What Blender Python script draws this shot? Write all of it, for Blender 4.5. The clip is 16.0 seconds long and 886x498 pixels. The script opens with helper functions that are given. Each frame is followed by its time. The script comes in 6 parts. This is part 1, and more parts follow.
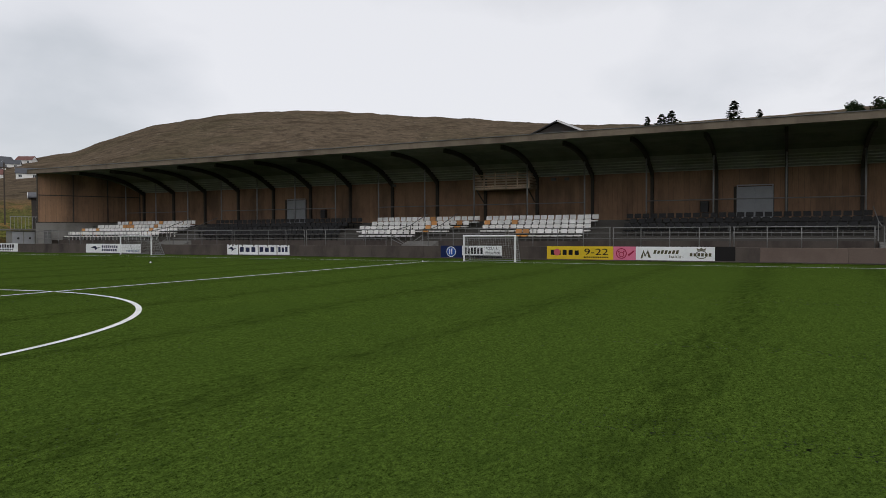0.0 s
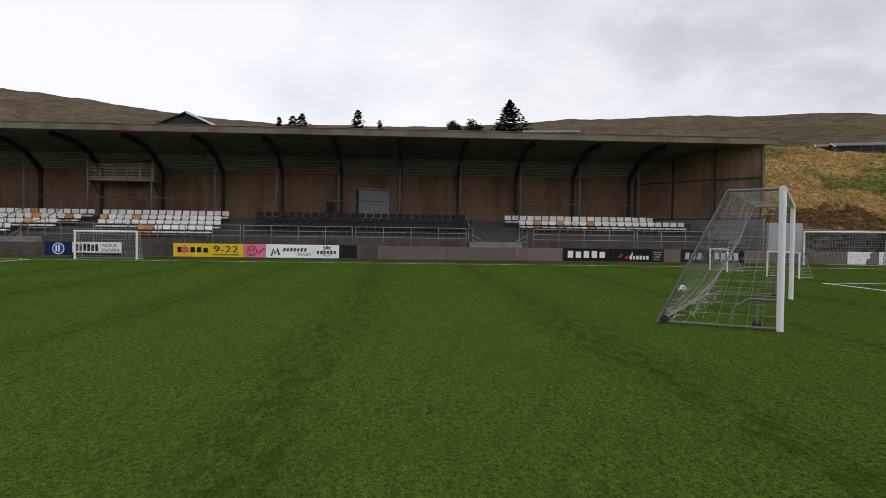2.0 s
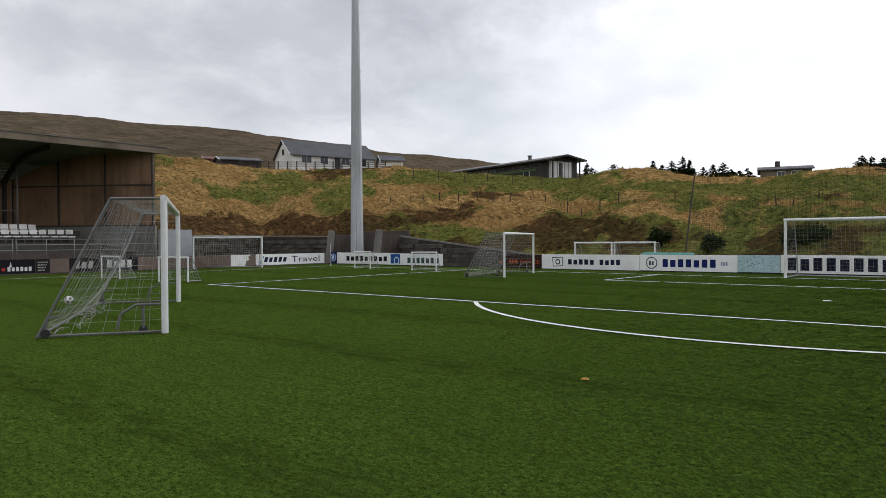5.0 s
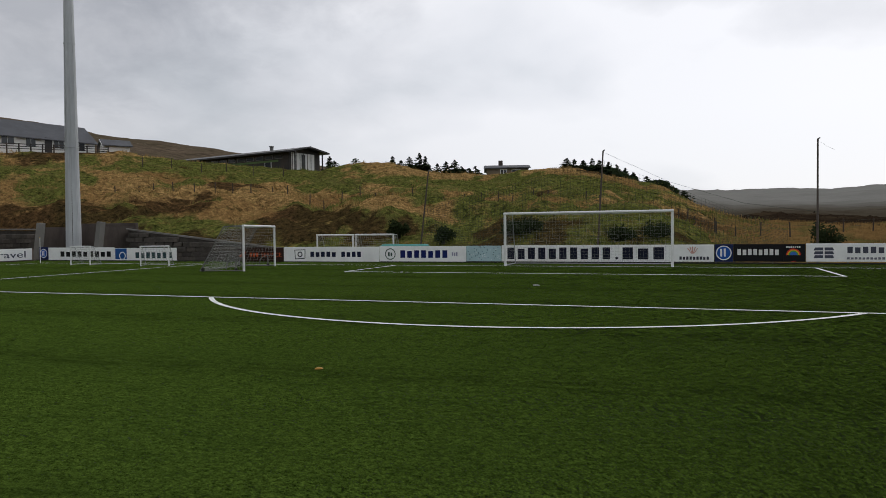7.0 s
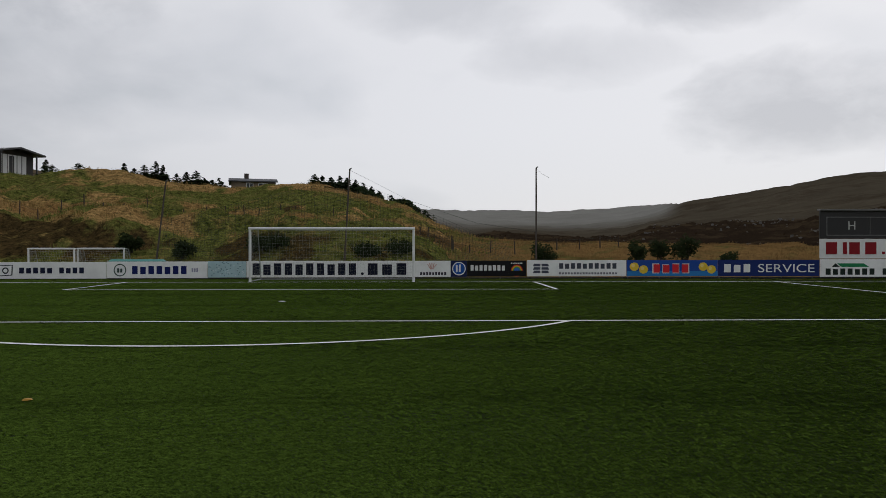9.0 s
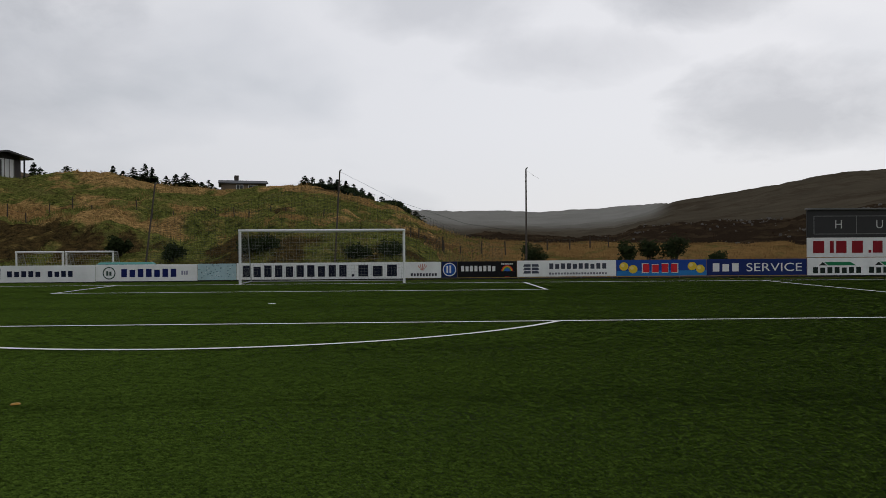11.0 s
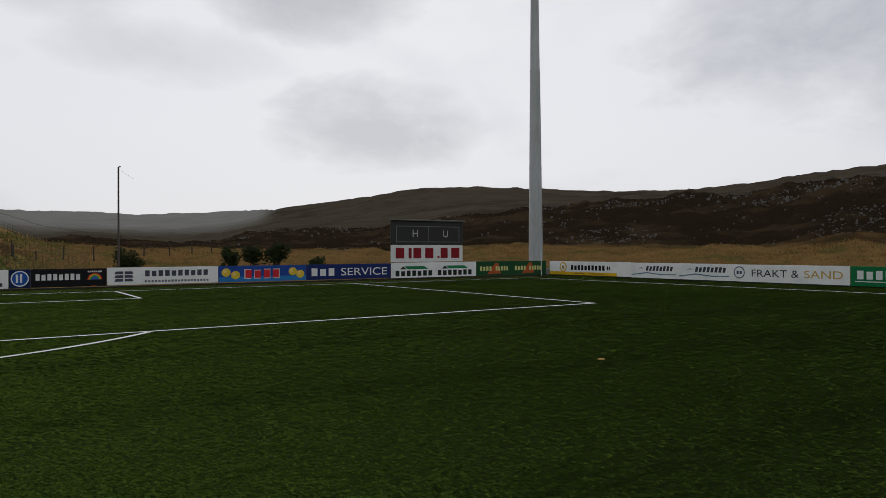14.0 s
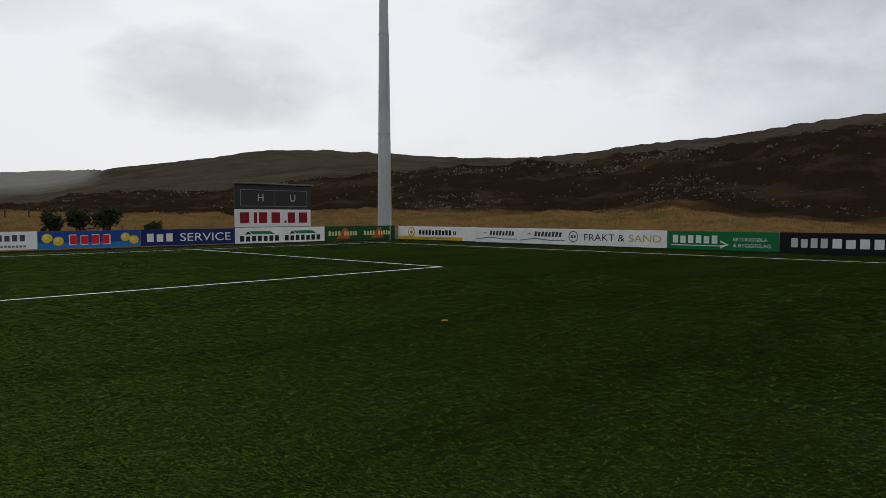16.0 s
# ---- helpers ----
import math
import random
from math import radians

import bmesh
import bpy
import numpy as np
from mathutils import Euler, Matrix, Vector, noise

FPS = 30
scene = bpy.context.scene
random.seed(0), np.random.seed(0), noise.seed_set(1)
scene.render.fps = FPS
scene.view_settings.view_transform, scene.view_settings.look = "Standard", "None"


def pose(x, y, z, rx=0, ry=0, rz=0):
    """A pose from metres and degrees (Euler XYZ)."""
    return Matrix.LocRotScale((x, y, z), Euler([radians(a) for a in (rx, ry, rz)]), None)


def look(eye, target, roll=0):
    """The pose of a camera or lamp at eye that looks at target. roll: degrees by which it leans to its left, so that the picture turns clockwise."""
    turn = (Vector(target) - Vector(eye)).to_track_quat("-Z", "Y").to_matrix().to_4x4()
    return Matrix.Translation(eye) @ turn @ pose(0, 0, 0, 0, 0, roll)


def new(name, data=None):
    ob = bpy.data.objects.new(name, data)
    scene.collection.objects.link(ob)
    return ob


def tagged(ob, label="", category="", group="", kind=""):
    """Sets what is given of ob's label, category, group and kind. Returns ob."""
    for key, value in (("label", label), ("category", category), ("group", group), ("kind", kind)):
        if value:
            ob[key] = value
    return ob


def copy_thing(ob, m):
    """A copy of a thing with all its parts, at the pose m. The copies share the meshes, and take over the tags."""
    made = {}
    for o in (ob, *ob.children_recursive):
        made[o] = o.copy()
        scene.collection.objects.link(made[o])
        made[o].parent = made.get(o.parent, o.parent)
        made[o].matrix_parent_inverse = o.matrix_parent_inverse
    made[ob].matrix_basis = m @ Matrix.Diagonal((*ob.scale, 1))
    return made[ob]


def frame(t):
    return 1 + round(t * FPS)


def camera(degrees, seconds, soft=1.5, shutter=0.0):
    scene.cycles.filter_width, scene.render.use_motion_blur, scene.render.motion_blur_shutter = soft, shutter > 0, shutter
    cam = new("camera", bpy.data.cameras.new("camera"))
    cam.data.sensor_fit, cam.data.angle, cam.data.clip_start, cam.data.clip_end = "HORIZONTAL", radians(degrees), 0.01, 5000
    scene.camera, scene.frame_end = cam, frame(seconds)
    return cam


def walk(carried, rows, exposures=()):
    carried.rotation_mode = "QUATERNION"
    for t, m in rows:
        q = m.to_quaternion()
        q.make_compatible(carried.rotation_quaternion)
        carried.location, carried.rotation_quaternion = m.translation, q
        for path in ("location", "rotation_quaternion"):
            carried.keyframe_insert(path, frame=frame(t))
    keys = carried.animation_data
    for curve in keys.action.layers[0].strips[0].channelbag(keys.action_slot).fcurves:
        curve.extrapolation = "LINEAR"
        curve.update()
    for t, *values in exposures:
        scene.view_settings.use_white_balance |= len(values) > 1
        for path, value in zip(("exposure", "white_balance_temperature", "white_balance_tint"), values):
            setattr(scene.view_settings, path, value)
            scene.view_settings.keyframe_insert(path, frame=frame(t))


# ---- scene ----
cam = camera(65.1, 16.0, soft=0.6)
PATH = [
    (0, (3.066, -31.387, 1.578), (1.276, -32.279, 1.533), -0.2),
    (0.5, (3.173, -31.331, 1.578), (1.353, -32.159, 1.525), -0.7),
    (1, (3.281, -31.276, 1.578), (1.394, -31.937, 1.524), -0.5),
    (1.5, (3.388, -31.224, 1.579), (1.408, -31.501, 1.511), -0.0),
    (2, (3.49, -31.177, 1.58), (1.494, -31.066, 1.534), 0.8),
    (2.5, (3.581, -31.142, 1.583), (1.632, -30.693, 1.547), 0.8),
    (3, (3.654, -31.128, 1.587), (1.847, -30.272, 1.551), -0.1),
    (3.5, (3.714, -31.127, 1.591), (2.089, -29.962, 1.568), -0.9),
    (4, (3.764, -31.131, 1.595), (2.298, -29.77, 1.568), -1.0),
    (4.2, (3.783, -31.133, 1.595), (2.38, -29.708, 1.568), -1.0),
    (6.3, (3.986, -31.157, 1.595), (2.875, -29.493, 1.572), -0.1),
    (6.5, (4.003, -31.162, 1.595), (2.987, -29.44, 1.566), -0.6),
    (7, (4.043, -31.183, 1.595), (3.392, -29.292, 1.546), -0.6),
    (7.5, (4.074, -31.212, 1.595), (3.762, -29.237, 1.544), -0.4),
    (8, (4.096, -31.245, 1.595), (3.968, -29.249, 1.57), 0.0),
    (8.5, (4.112, -31.275, 1.595), (4.09, -29.275, 1.583), -0.2),
    (9, (4.123, -31.3, 1.595), (4.178, -29.301, 1.588), -0.0),
    (9.2, (4.128, -31.308, 1.595), (4.192, -29.309, 1.59), -0.1),
    (11.5, (4.176, -31.375, 1.611), (4.269, -29.377, 1.606), -0.5),
    (12, (4.191, -31.396, 1.613), (4.414, -29.409, 1.567), -0.1),
    (12.5, (4.21, -31.426, 1.615), (4.695, -29.486, 1.596), -0.2),
    (13, (4.231, -31.465, 1.617), (4.953, -29.6, 1.607), -0.9),
    (13.5, (4.256, -31.508, 1.62), (5.188, -29.739, 1.619), -0.1),
    (14, (4.277, -31.553, 1.622), (5.395, -29.895, 1.628), -0.2),
    (14.5, (4.286, -31.594, 1.624), (5.565, -30.056, 1.613), -0.1),
    (15, (4.281, -31.625, 1.625), (5.687, -30.203, 1.623), -0.6),
    (15.5, (4.268, -31.647, 1.626), (5.718, -30.27, 1.616), -0.9),
    (16, (4.252, -31.664, 1.627), (5.697, -30.285, 1.531), -0.0),
]
EXPOSURES = [(0, -0.14), (1, -0.04), (2, 0.1), (3, 0.14), (4.2, 0.08), (6.3, -0.16), (7, -0.37), (8, -0.58), (9, -0.68), (12, -0.68), (14, -0.66), (16, -0.58)]
walk(cam, [(t, look(eye, target, roll)) for t, eye, target, roll in PATH], EXPOSURES)

# ---- node tools ----
def nodes_of(name):
    m = bpy.data.materials.new(name)
    m.use_nodes = True
    nt = m.node_tree
    return m, nt, nt.nodes["Principled BSDF"]


def add_noise(nt, vec, scale, detail=4, rough=0.6):
    n = nt.nodes.new("ShaderNodeTexNoise")
    n.inputs["Scale"].default_value, n.inputs["Detail"].default_value, n.inputs["Roughness"].default_value = scale, detail, rough
    if vec is not None:
        nt.links.new(vec, n.inputs["Vector"])
    return n.outputs[0]


def remap(nt, value, a, b, lo, hi):
    r = nt.nodes.new("ShaderNodeMapRange")
    for key, v in (("From Min", a), ("From Max", b), ("To Min", lo), ("To Max", hi)):
        r.inputs[key].default_value = v
    nt.links.new(value, r.inputs["Value"])
    return r.outputs[0]


def blend(nt, fac, a, b, kind="MIX"):
    x = nt.nodes.new("ShaderNodeMix")
    x.data_type, x.blend_type = "RGBA", kind
    for i, v in ((0, fac), (6, a), (7, b)):
        if isinstance(v, (int, float)):
            x.inputs[i].default_value = v
        elif isinstance(v, tuple):
            x.inputs[i].default_value = (*v, 1) if len(v) == 3 else v
        else:
            nt.links.new(v, x.inputs[i])
    return x.outputs[2]


def maths(nt, op, a, b=0.0):
    x = nt.nodes.new("ShaderNodeMath")
    x.operation = op
    for i, v in enumerate((a, b)):
        if isinstance(v, (int, float)):
            x.inputs[i].default_value = v
        else:
            nt.links.new(v, x.inputs[i])
    return x.outputs[0]


def coords(nt, stretch=(1, 1, 1)):
    g = nt.nodes.new("ShaderNodeNewGeometry")
    mp = nt.nodes.new("ShaderNodeMapping")
    mp.inputs["Scale"].default_value = stretch
    nt.links.new(g.outputs["Position"], mp.inputs["Vector"])
    return mp.outputs[0]


def add_bump(nt, bsdf, height, strength, distance):
    b = nt.nodes.new("ShaderNodeBump")
    b.inputs["Strength"].default_value, b.inputs["Distance"].default_value = strength, distance
    nt.links.new(height, b.inputs["Height"])
    nt.links.new(b.outputs[0], bsdf.inputs["Normal"])


# ---- light ----
def world_sky():
    w = bpy.data.worlds.new("overcast_sky")
    scene.world = w
    w.use_nodes = True
    nt = w.node_tree
    nt.nodes.clear()
    out = nt.nodes.new("ShaderNodeOutputWorld")
    bg = nt.nodes.new("ShaderNodeBackground")
    sky = nt.nodes.new("ShaderNodeTexSky")
    sky.sky_type, sky.sun_disc = "NISHITA", False
    sky.sun_elevation, sky.sun_rotation = radians(SUN_ELEVATION), radians(SUN_AZIMUTH)
    co = nt.nodes.new("ShaderNodeTexCoord")
    sep = nt.nodes.new("ShaderNodeSeparateXYZ")
    nt.links.new(co.outputs["Generated"], sep.inputs[0])
    up = nt.nodes.new("ShaderNodeMath"); up.operation = "MAXIMUM"; up.inputs[1].default_value = 0.0
    nt.links.new(sep.outputs["Z"], up.inputs[0])
    lift = nt.nodes.new("ShaderNodeMath"); lift.operation = "ADD"; lift.inputs[1].default_value = 0.36
    nt.links.new(up.outputs[0], lift.inputs[0])
    flat = nt.nodes.new("ShaderNodeCombineXYZ")
    for n, axis in enumerate("XY"):
        d = nt.nodes.new("ShaderNodeMath"); d.operation = "DIVIDE"
        nt.links.new(sep.outputs[axis], d.inputs[0]); nt.links.new(lift.outputs[0], d.inputs[1])
        nt.links.new(d.outputs[0], flat.inputs[n])
    def cloud(scale, detail, rough, seed, distort):
        n = nt.nodes.new("ShaderNodeTexNoise"); n.noise_dimensions = "4D"
        n.inputs["Scale"].default_value, n.inputs["Detail"].default_value = scale, detail
        n.inputs["Roughness"].default_value, n.inputs["W"].default_value, n.inputs["Distortion"].default_value = rough, seed, distort
        nt.links.new(flat.outputs[0], n.inputs["Vector"])
        return n
    big, small = cloud(1.05, 3, 0.45, 2.3, 0.1), cloud(3.0, 5, 0.5, 7.1, 0.15)
    mix = nt.nodes.new("ShaderNodeMix"); mix.data_type = "FLOAT"; mix.inputs[0].default_value = 0.22
    nt.links.new(big.outputs[0], mix.inputs[2]); nt.links.new(small.outputs[0], mix.inputs[3])
    ramp = nt.nodes.new("ShaderNodeValToRGB")
    e = ramp.color_ramp.elements
    e[0].position, e[0].color = 0.36, (0.66, 0.69, 0.74, 1)
    e[1].position, e[1].color = 0.50, (0.93, 0.935, 0.978, 1)
    m = ramp.color_ramp.elements.new(0.43); m.color = (0.82, 0.835, 0.885, 1)
    nt.links.new(mix.outputs[0], ramp.inputs[0])
    # grey cloud banks: direction, height, half width and half height in degrees, depth
    ragged = cloud(4.5, 6, 0.6, 3.7, 0.3)
    sky_colour = ramp.outputs[0]
    for az, el, wide, tall, deep in ((28.5, 10.2, 8.5, 3.6, 0.46), (23, 19.5, 8, 3.0, 0.55), (70, 16, 17, 6.5, 0.55), (-52, 16, 18, 6.0, 0.52), (-36, 20, 14, 4.5, 0.42), (-108, 20, 14, 3.0, 0.16), (-55, 13, 30, 9, 0.26), (2, 20, 9, 3.0, 0.32), (13, 15, 8, 2.2, 0.26)):
        a, e2 = radians(az), radians(el)
        reach = None
        for axis, size in (((math.cos(a), -math.sin(a), 0), wide), ((0, 0, 1), tall)):
            along = nt.nodes.new("ShaderNodeVectorMath"); along.operation = "DOT_PRODUCT"
            along.inputs[1].default_value = axis
            nt.links.new(co.outputs["Generated"], along.inputs[0])
            off = maths(nt, "SUBTRACT", along.outputs["Value"], 0.0 if size == wide else math.sin(e2))
            off = maths(nt, "POWER", maths(nt, "ABSOLUTE", maths(nt, "DIVIDE", off, math.sin(radians(size)))), 2.0)
            reach = off if reach is None else maths(nt, "ADD", reach, off)
        ahead = nt.nodes.new("ShaderNodeVectorMath"); ahead.operation = "DOT_PRODUCT"
        ahead.inputs[1].default_value = (math.sin(a), math.cos(a), 0)
        nt.links.new(co.outputs["Generated"], ahead.inputs[0])
        ragged_reach = maths(nt, "ADD", reach, remap(nt, ragged.outputs[0], 0.3, 0.7, -0.55, 0.55))
        depth = remap(nt, ragged_reach, 0.0, 1.35, deep, 0.0)
        depth = maths(nt, "MULTIPLY", depth, maths(nt, "GREATER_THAN", ahead.outputs["Value"], 0.0))
        sky_colour = blend(nt, depth, sky_colour, (0.34, 0.36, 0.41))
    # the overcast brightens a little towards the horizon
    low = nt.nodes.new("ShaderNodeMapRange")
    low.inputs["From Min"].default_value, low.inputs["From Max"].default_value = 0.0, 0.16
    low.inputs["To Min"].default_value, low.inputs["To Max"].default_value = 0.5, 0.0
    nt.links.new(up.outputs[0], low.inputs["Value"])
    pale = nt.nodes.new("ShaderNodeMix"); pale.data_type = "RGBA"
    nt.links.new(low.outputs[0], pale.inputs[0]); nt.links.new(sky_colour, pale.inputs[6])
    pale.inputs[7].default_value = (0.83, 0.84, 0.882, 1)
    part_sky = nt.nodes.new("ShaderNodeMix"); part_sky.data_type = "RGBA"; part_sky.blend_type = "MIX"
    part_sky.inputs[0].default_value = 0.93
    dim = nt.nodes.new("ShaderNodeVectorMath"); dim.operation = "SCALE"; dim.inputs["Scale"].default_value = 0.1
    nt.links.new(sky.outputs[0], dim.inputs[0])
    nt.links.new(dim.outputs[0], part_sky.inputs[6]); nt.links.new(pale.outputs[2], part_sky.inputs[7])
    nt.links.new(part_sky.outputs[2], bg.inputs[0])
    # thinner cloud round the hidden sun
    near_sun = nt.nodes.new("ShaderNodeVectorMath"); near_sun.operation = "DOT_PRODUCT"
    a, e2 = radians(SUN_AZIMUTH), radians(SUN_ELEVATION)
    near_sun.inputs[1].default_value = (math.sin(a) * math.cos(e2), math.cos(a) * math.cos(e2), math.sin(e2))
    nt.links.new(co.outputs["Generated"], near_sun.inputs[0])
    glow = nt.nodes.new("ShaderNodeMapRange"); glow.interpolation_type = "SMOOTHSTEP"
    glow.inputs["From Min"].default_value, glow.inputs["From Max"].default_value = 0.0, 1.0
    glow.inputs["To Min"].default_value, glow.inputs["To Max"].default_value = 1.0, 1.36
    nt.links.new(near_sun.outputs["Value"], glow.inputs["Value"])
    nt.links.new(glow.outputs[0], bg.inputs[1])
    nt.links.new(bg.outputs[0], out.inputs[0])


SUN_ELEVATION, SUN_AZIMUTH = 34, 30
world_sky()
sun = new("sun", bpy.data.lights.new("sun", "SUN"))
sun.data.energy, sun.data.angle, sun.data.color = 0.5, radians(20), (1.0, 0.96, 0.9)
sun.matrix_world = look((30 * math.sin(radians(SUN_AZIMUTH)), 30 * math.cos(radians(SUN_AZIMUTH)), 30 * math.tan(radians(SUN_ELEVATION))), (0, 0, 0))


# ---- materials ----
def surface(name, base, rough=0.7, metal=0.0, grain=30, stain=0.8, vary=0.25, dirt=(0.06, 0.05, 0.04), dirty=0.25, bump=0.15, stretch=(1, 1, 1), each=0.0, gloss=0.5):
    """A weathered surface: fine grain, broad stains, slight relief; each: how far pieces differ from one another."""
    m, nt, bsdf = nodes_of(name)
    v = coords(nt, stretch)
    fine, broad = add_noise(nt, v, grain, 3), add_noise(nt, v, stain, 5)
    dark = tuple(c * (1 - vary) for c in base)
    pale = tuple(min(1, c * (1 + vary * 0.6)) for c in base)
    col = blend(nt, fine, dark, pale)
    col = blend(nt, remap(nt, broad, 0.45, 0.75, 0, dirty), col, dirt)
    if each:
        info = nt.nodes.new("ShaderNodeObjectInfo")
        f = remap(nt, info.outputs["Random"], 0, 1, 1 - each, 1 + each)
        col = blend(nt, 1.0, col, f, "MULTIPLY")
    nt.links.new(col, bsdf.inputs["Base Color"])
    bsdf.inputs["Metallic"].default_value = metal
    bsdf.inputs["Specular IOR Level"].default_value = gloss
    nt.links.new(remap(nt, broad, 0.3, 0.7, max(0.05, rough - 0.1), min(1, rough + 0.1)), bsdf.inputs["Roughness"])
    if bump:
        add_bump(nt, bsdf, fine, bump, 0.01)
    return m


def turf_material():
    m, nt, bsdf = nodes_of("turf")
    v = coords(nt)
    sep = nt.nodes.new("ShaderNodeSeparateXYZ")
    nt.links.new(v, sep.inputs[0])
    fine = remap(nt, add_noise(nt, v, 60, 3, 0.8), 0.40, 0.61, 0, 1)
    clump = remap(nt, add_noise(nt, coords(nt, (1.0, 1.5, 1)), 14, 3, 0.75), 0.37, 0.64, 0, 1)
    tread = remap(nt, add_noise(nt, coords(nt, (0.6, 1.8, 1)), 3.2, 4, 0.65), 0.35, 0.68, 0, 1)
    patch = add_noise(nt, v, 0.35, 4)
    wob = add_noise(nt, coords(nt, (0.12, 0.5, 1)), 1.0, 2)
    # brushed lanes across the pitch, with narrow darker wheel lines
    lane = maths(nt, "ADD", maths(nt, "MULTIPLY", sep.outputs["Y"], 1.55), maths(nt, "MULTIPLY", wob, 2.6))
    wave = remap(nt, maths(nt, "SINE", lane), -1, 1, 0, 1)
    wheel = maths(nt, "POWER", wave, 9)
    mixed = maths(nt, "ADD", maths(nt, "MULTIPLY", fine, 0.55), maths(nt, "MULTIPLY", clump, 0.45))
    col = blend(nt, mixed, (0.013, 0.028, 0.004), (0.142, 0.222, 0.036))
    col = blend(nt, remap(nt, tread, 0.5, 1, 0, 0.4), col, (0.028, 0.056, 0.009))
    col = blend(nt, remap(nt, patch, 0.4, 0.7, 0, 0.3), col, (0.052, 0.092, 0.016))
    broken = remap(nt, tread, 0.1, 0.7, 0.04, 0.45)
    col = blend(nt, maths(nt, "MULTIPLY", wheel, broken), col, (0.022, 0.036, 0.007))
    nt.links.new(col, bsdf.inputs["Base Color"])
    bsdf.inputs["Roughness"].default_value = 0.9
    bsdf.inputs["Specular IOR Level"].default_value = 0.0
    # thin plastic fibres let some light through
    thin = nt.nodes.new("ShaderNodeBsdfTranslucent")
    nt.links.new(col, thin.inputs["Color"])
    mix = nt.nodes.new("ShaderNodeMixShader")
    mix.inputs[0].default_value = 0.36
    nt.links.new(bsdf.outputs[0], mix.inputs[1]); nt.links.new(thin.outputs[0], mix.inputs[2])
    nt.links.new(mix.outputs[0], nt.nodes["Material Output"].inputs["Surface"])
    return m


def land_material():
    """Hillsides: bank grass, dead moor grass, dark heather and far moor, mixed by the masks on the sheet."""
    m, nt, bsdf = nodes_of("hillside")
    v = coords(nt)
    flatv = coords(nt, (1, 1, 2.2))
    def mask(key):
        a = nt.nodes.new("ShaderNodeAttribute")
        a.attribute_name = key
        return a.outputs["Fac"]
    n1, n2, n3 = add_noise(nt, flatv, 0.09, 5), add_noise(nt, flatv, 0.35, 5, 0.65), add_noise(nt, v, 2.2, 5, 0.75)
    n0 = add_noise(nt, v, 0.012, 6, 0.6)
    # bank: patches of lush green, tan dead grass and bare dark earth, ragged at their edges
    fray = maths(nt, "MULTIPLY", maths(nt, "SUBTRACT", add_noise(nt, coords(nt, (1, 1, 1.6)), 0.55, 8, 0.78), 0.5), 4.0)
    blades = add_noise(nt, coords(nt, (1.6, 1.6, 0.5)), 5.0, 4, 0.8)
    green = blend(nt, remap(nt, n3, 0.36, 0.64, 0, 1), (0.022, 0.034, 0.009), (0.205, 0.220, 0.052))
    green = blend(nt, remap(nt, n2, 0.50, 0.66, 0, 0.5), green, (0.190, 0.165, 0.060))
    tan = blend(nt, remap(nt, n3, 0.34, 0.66, 0, 1), (0.080, 0.048, 0.018), (0.62, 0.390, 0.155))
    tan = blend(nt, remap(nt, n1, 0.46, 0.60, 0, 0.6), tan, blend(nt, n3, (0.12, 0.062, 0.024), (0.31, 0.165, 0.062)))
    # bare earth, its brown deepened for the shade under the bank's overhang
    brown = blend(nt, remap(nt, n3, 0.36, 0.66, 0, 1), (0.014, 0.010, 0.007), (0.105, 0.058, 0.026))
    bank = blend(nt, remap(nt, maths(nt, "ADD", mask("lush"), fray), 0.05, 0.88, 0.03, 1.0), tan, green)
    bank = blend(nt, remap(nt, maths(nt, "ADD", mask("shaded_earth"), fray), 0.15, 0.85, 0, 0.88), bank, brown)
    bank = blend(nt, remap(nt, blades, 0.49, 0.68, 0, 0.45), bank, (0.030, 0.024, 0.012))
    field = blend(nt, n3, (0.095, 0.058, 0.021), (0.34, 0.205, 0.080))
    field = blend(nt, remap(nt, n2, 0.5, 0.65, 0, 0.8), field, (0.09, 0.10, 0.03))
    heath = blend(nt, n3, (0.012, 0.0085, 0.006), (0.042, 0.029, 0.0185))
    heath = blend(nt, remap(nt, n1, 0.50, 0.62, 0, 0.7), heath, blend(nt, n3, (0.030, 0.022, 0.013), (0.092, 0.066, 0.038)))
    moor = blend(nt, remap(nt, add_noise(nt, v, 0.14, 7, 0.85), 0.3, 0.7, 0, 1), (0.030, 0.024, 0.018), (0.190, 0.145, 0.100))
    moor = blend(nt, remap(nt, n0, 0.48, 0.66, 0, 0.6), moor, (0.070, 0.062, 0.036))
    moor = blend(nt, remap(nt, add_noise(nt, coords(nt, (1, 1, 3)), 0.035, 7, 0.75), 0.52, 0.62, 0, 0.65), moor, (0.055, 0.042, 0.028))
    moor = blend(nt, remap(nt, add_noise(nt, coords(nt, (1, 1, 4)), 0.11, 6, 0.8), 0.60, 0.68, 0, 0.5), moor, (0.30, 0.27, 0.22))
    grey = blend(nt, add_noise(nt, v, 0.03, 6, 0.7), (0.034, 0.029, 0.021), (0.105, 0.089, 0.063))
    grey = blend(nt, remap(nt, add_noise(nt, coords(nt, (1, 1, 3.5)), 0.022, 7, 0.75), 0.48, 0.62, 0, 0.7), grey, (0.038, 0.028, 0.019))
    # haze over the distant hills, put into a paler grey base colour
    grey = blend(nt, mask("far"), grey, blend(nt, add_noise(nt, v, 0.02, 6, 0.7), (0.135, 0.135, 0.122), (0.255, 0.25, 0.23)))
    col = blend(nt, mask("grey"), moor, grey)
    for key, c in (("heather", heath), ("field", field), ("bank", bank)):
        col = blend(nt, mask(key), col, c)
    nt.links.new(col, bsdf.inputs["Base Color"])
    bsdf.inputs["Roughness"].default_value = 1.0
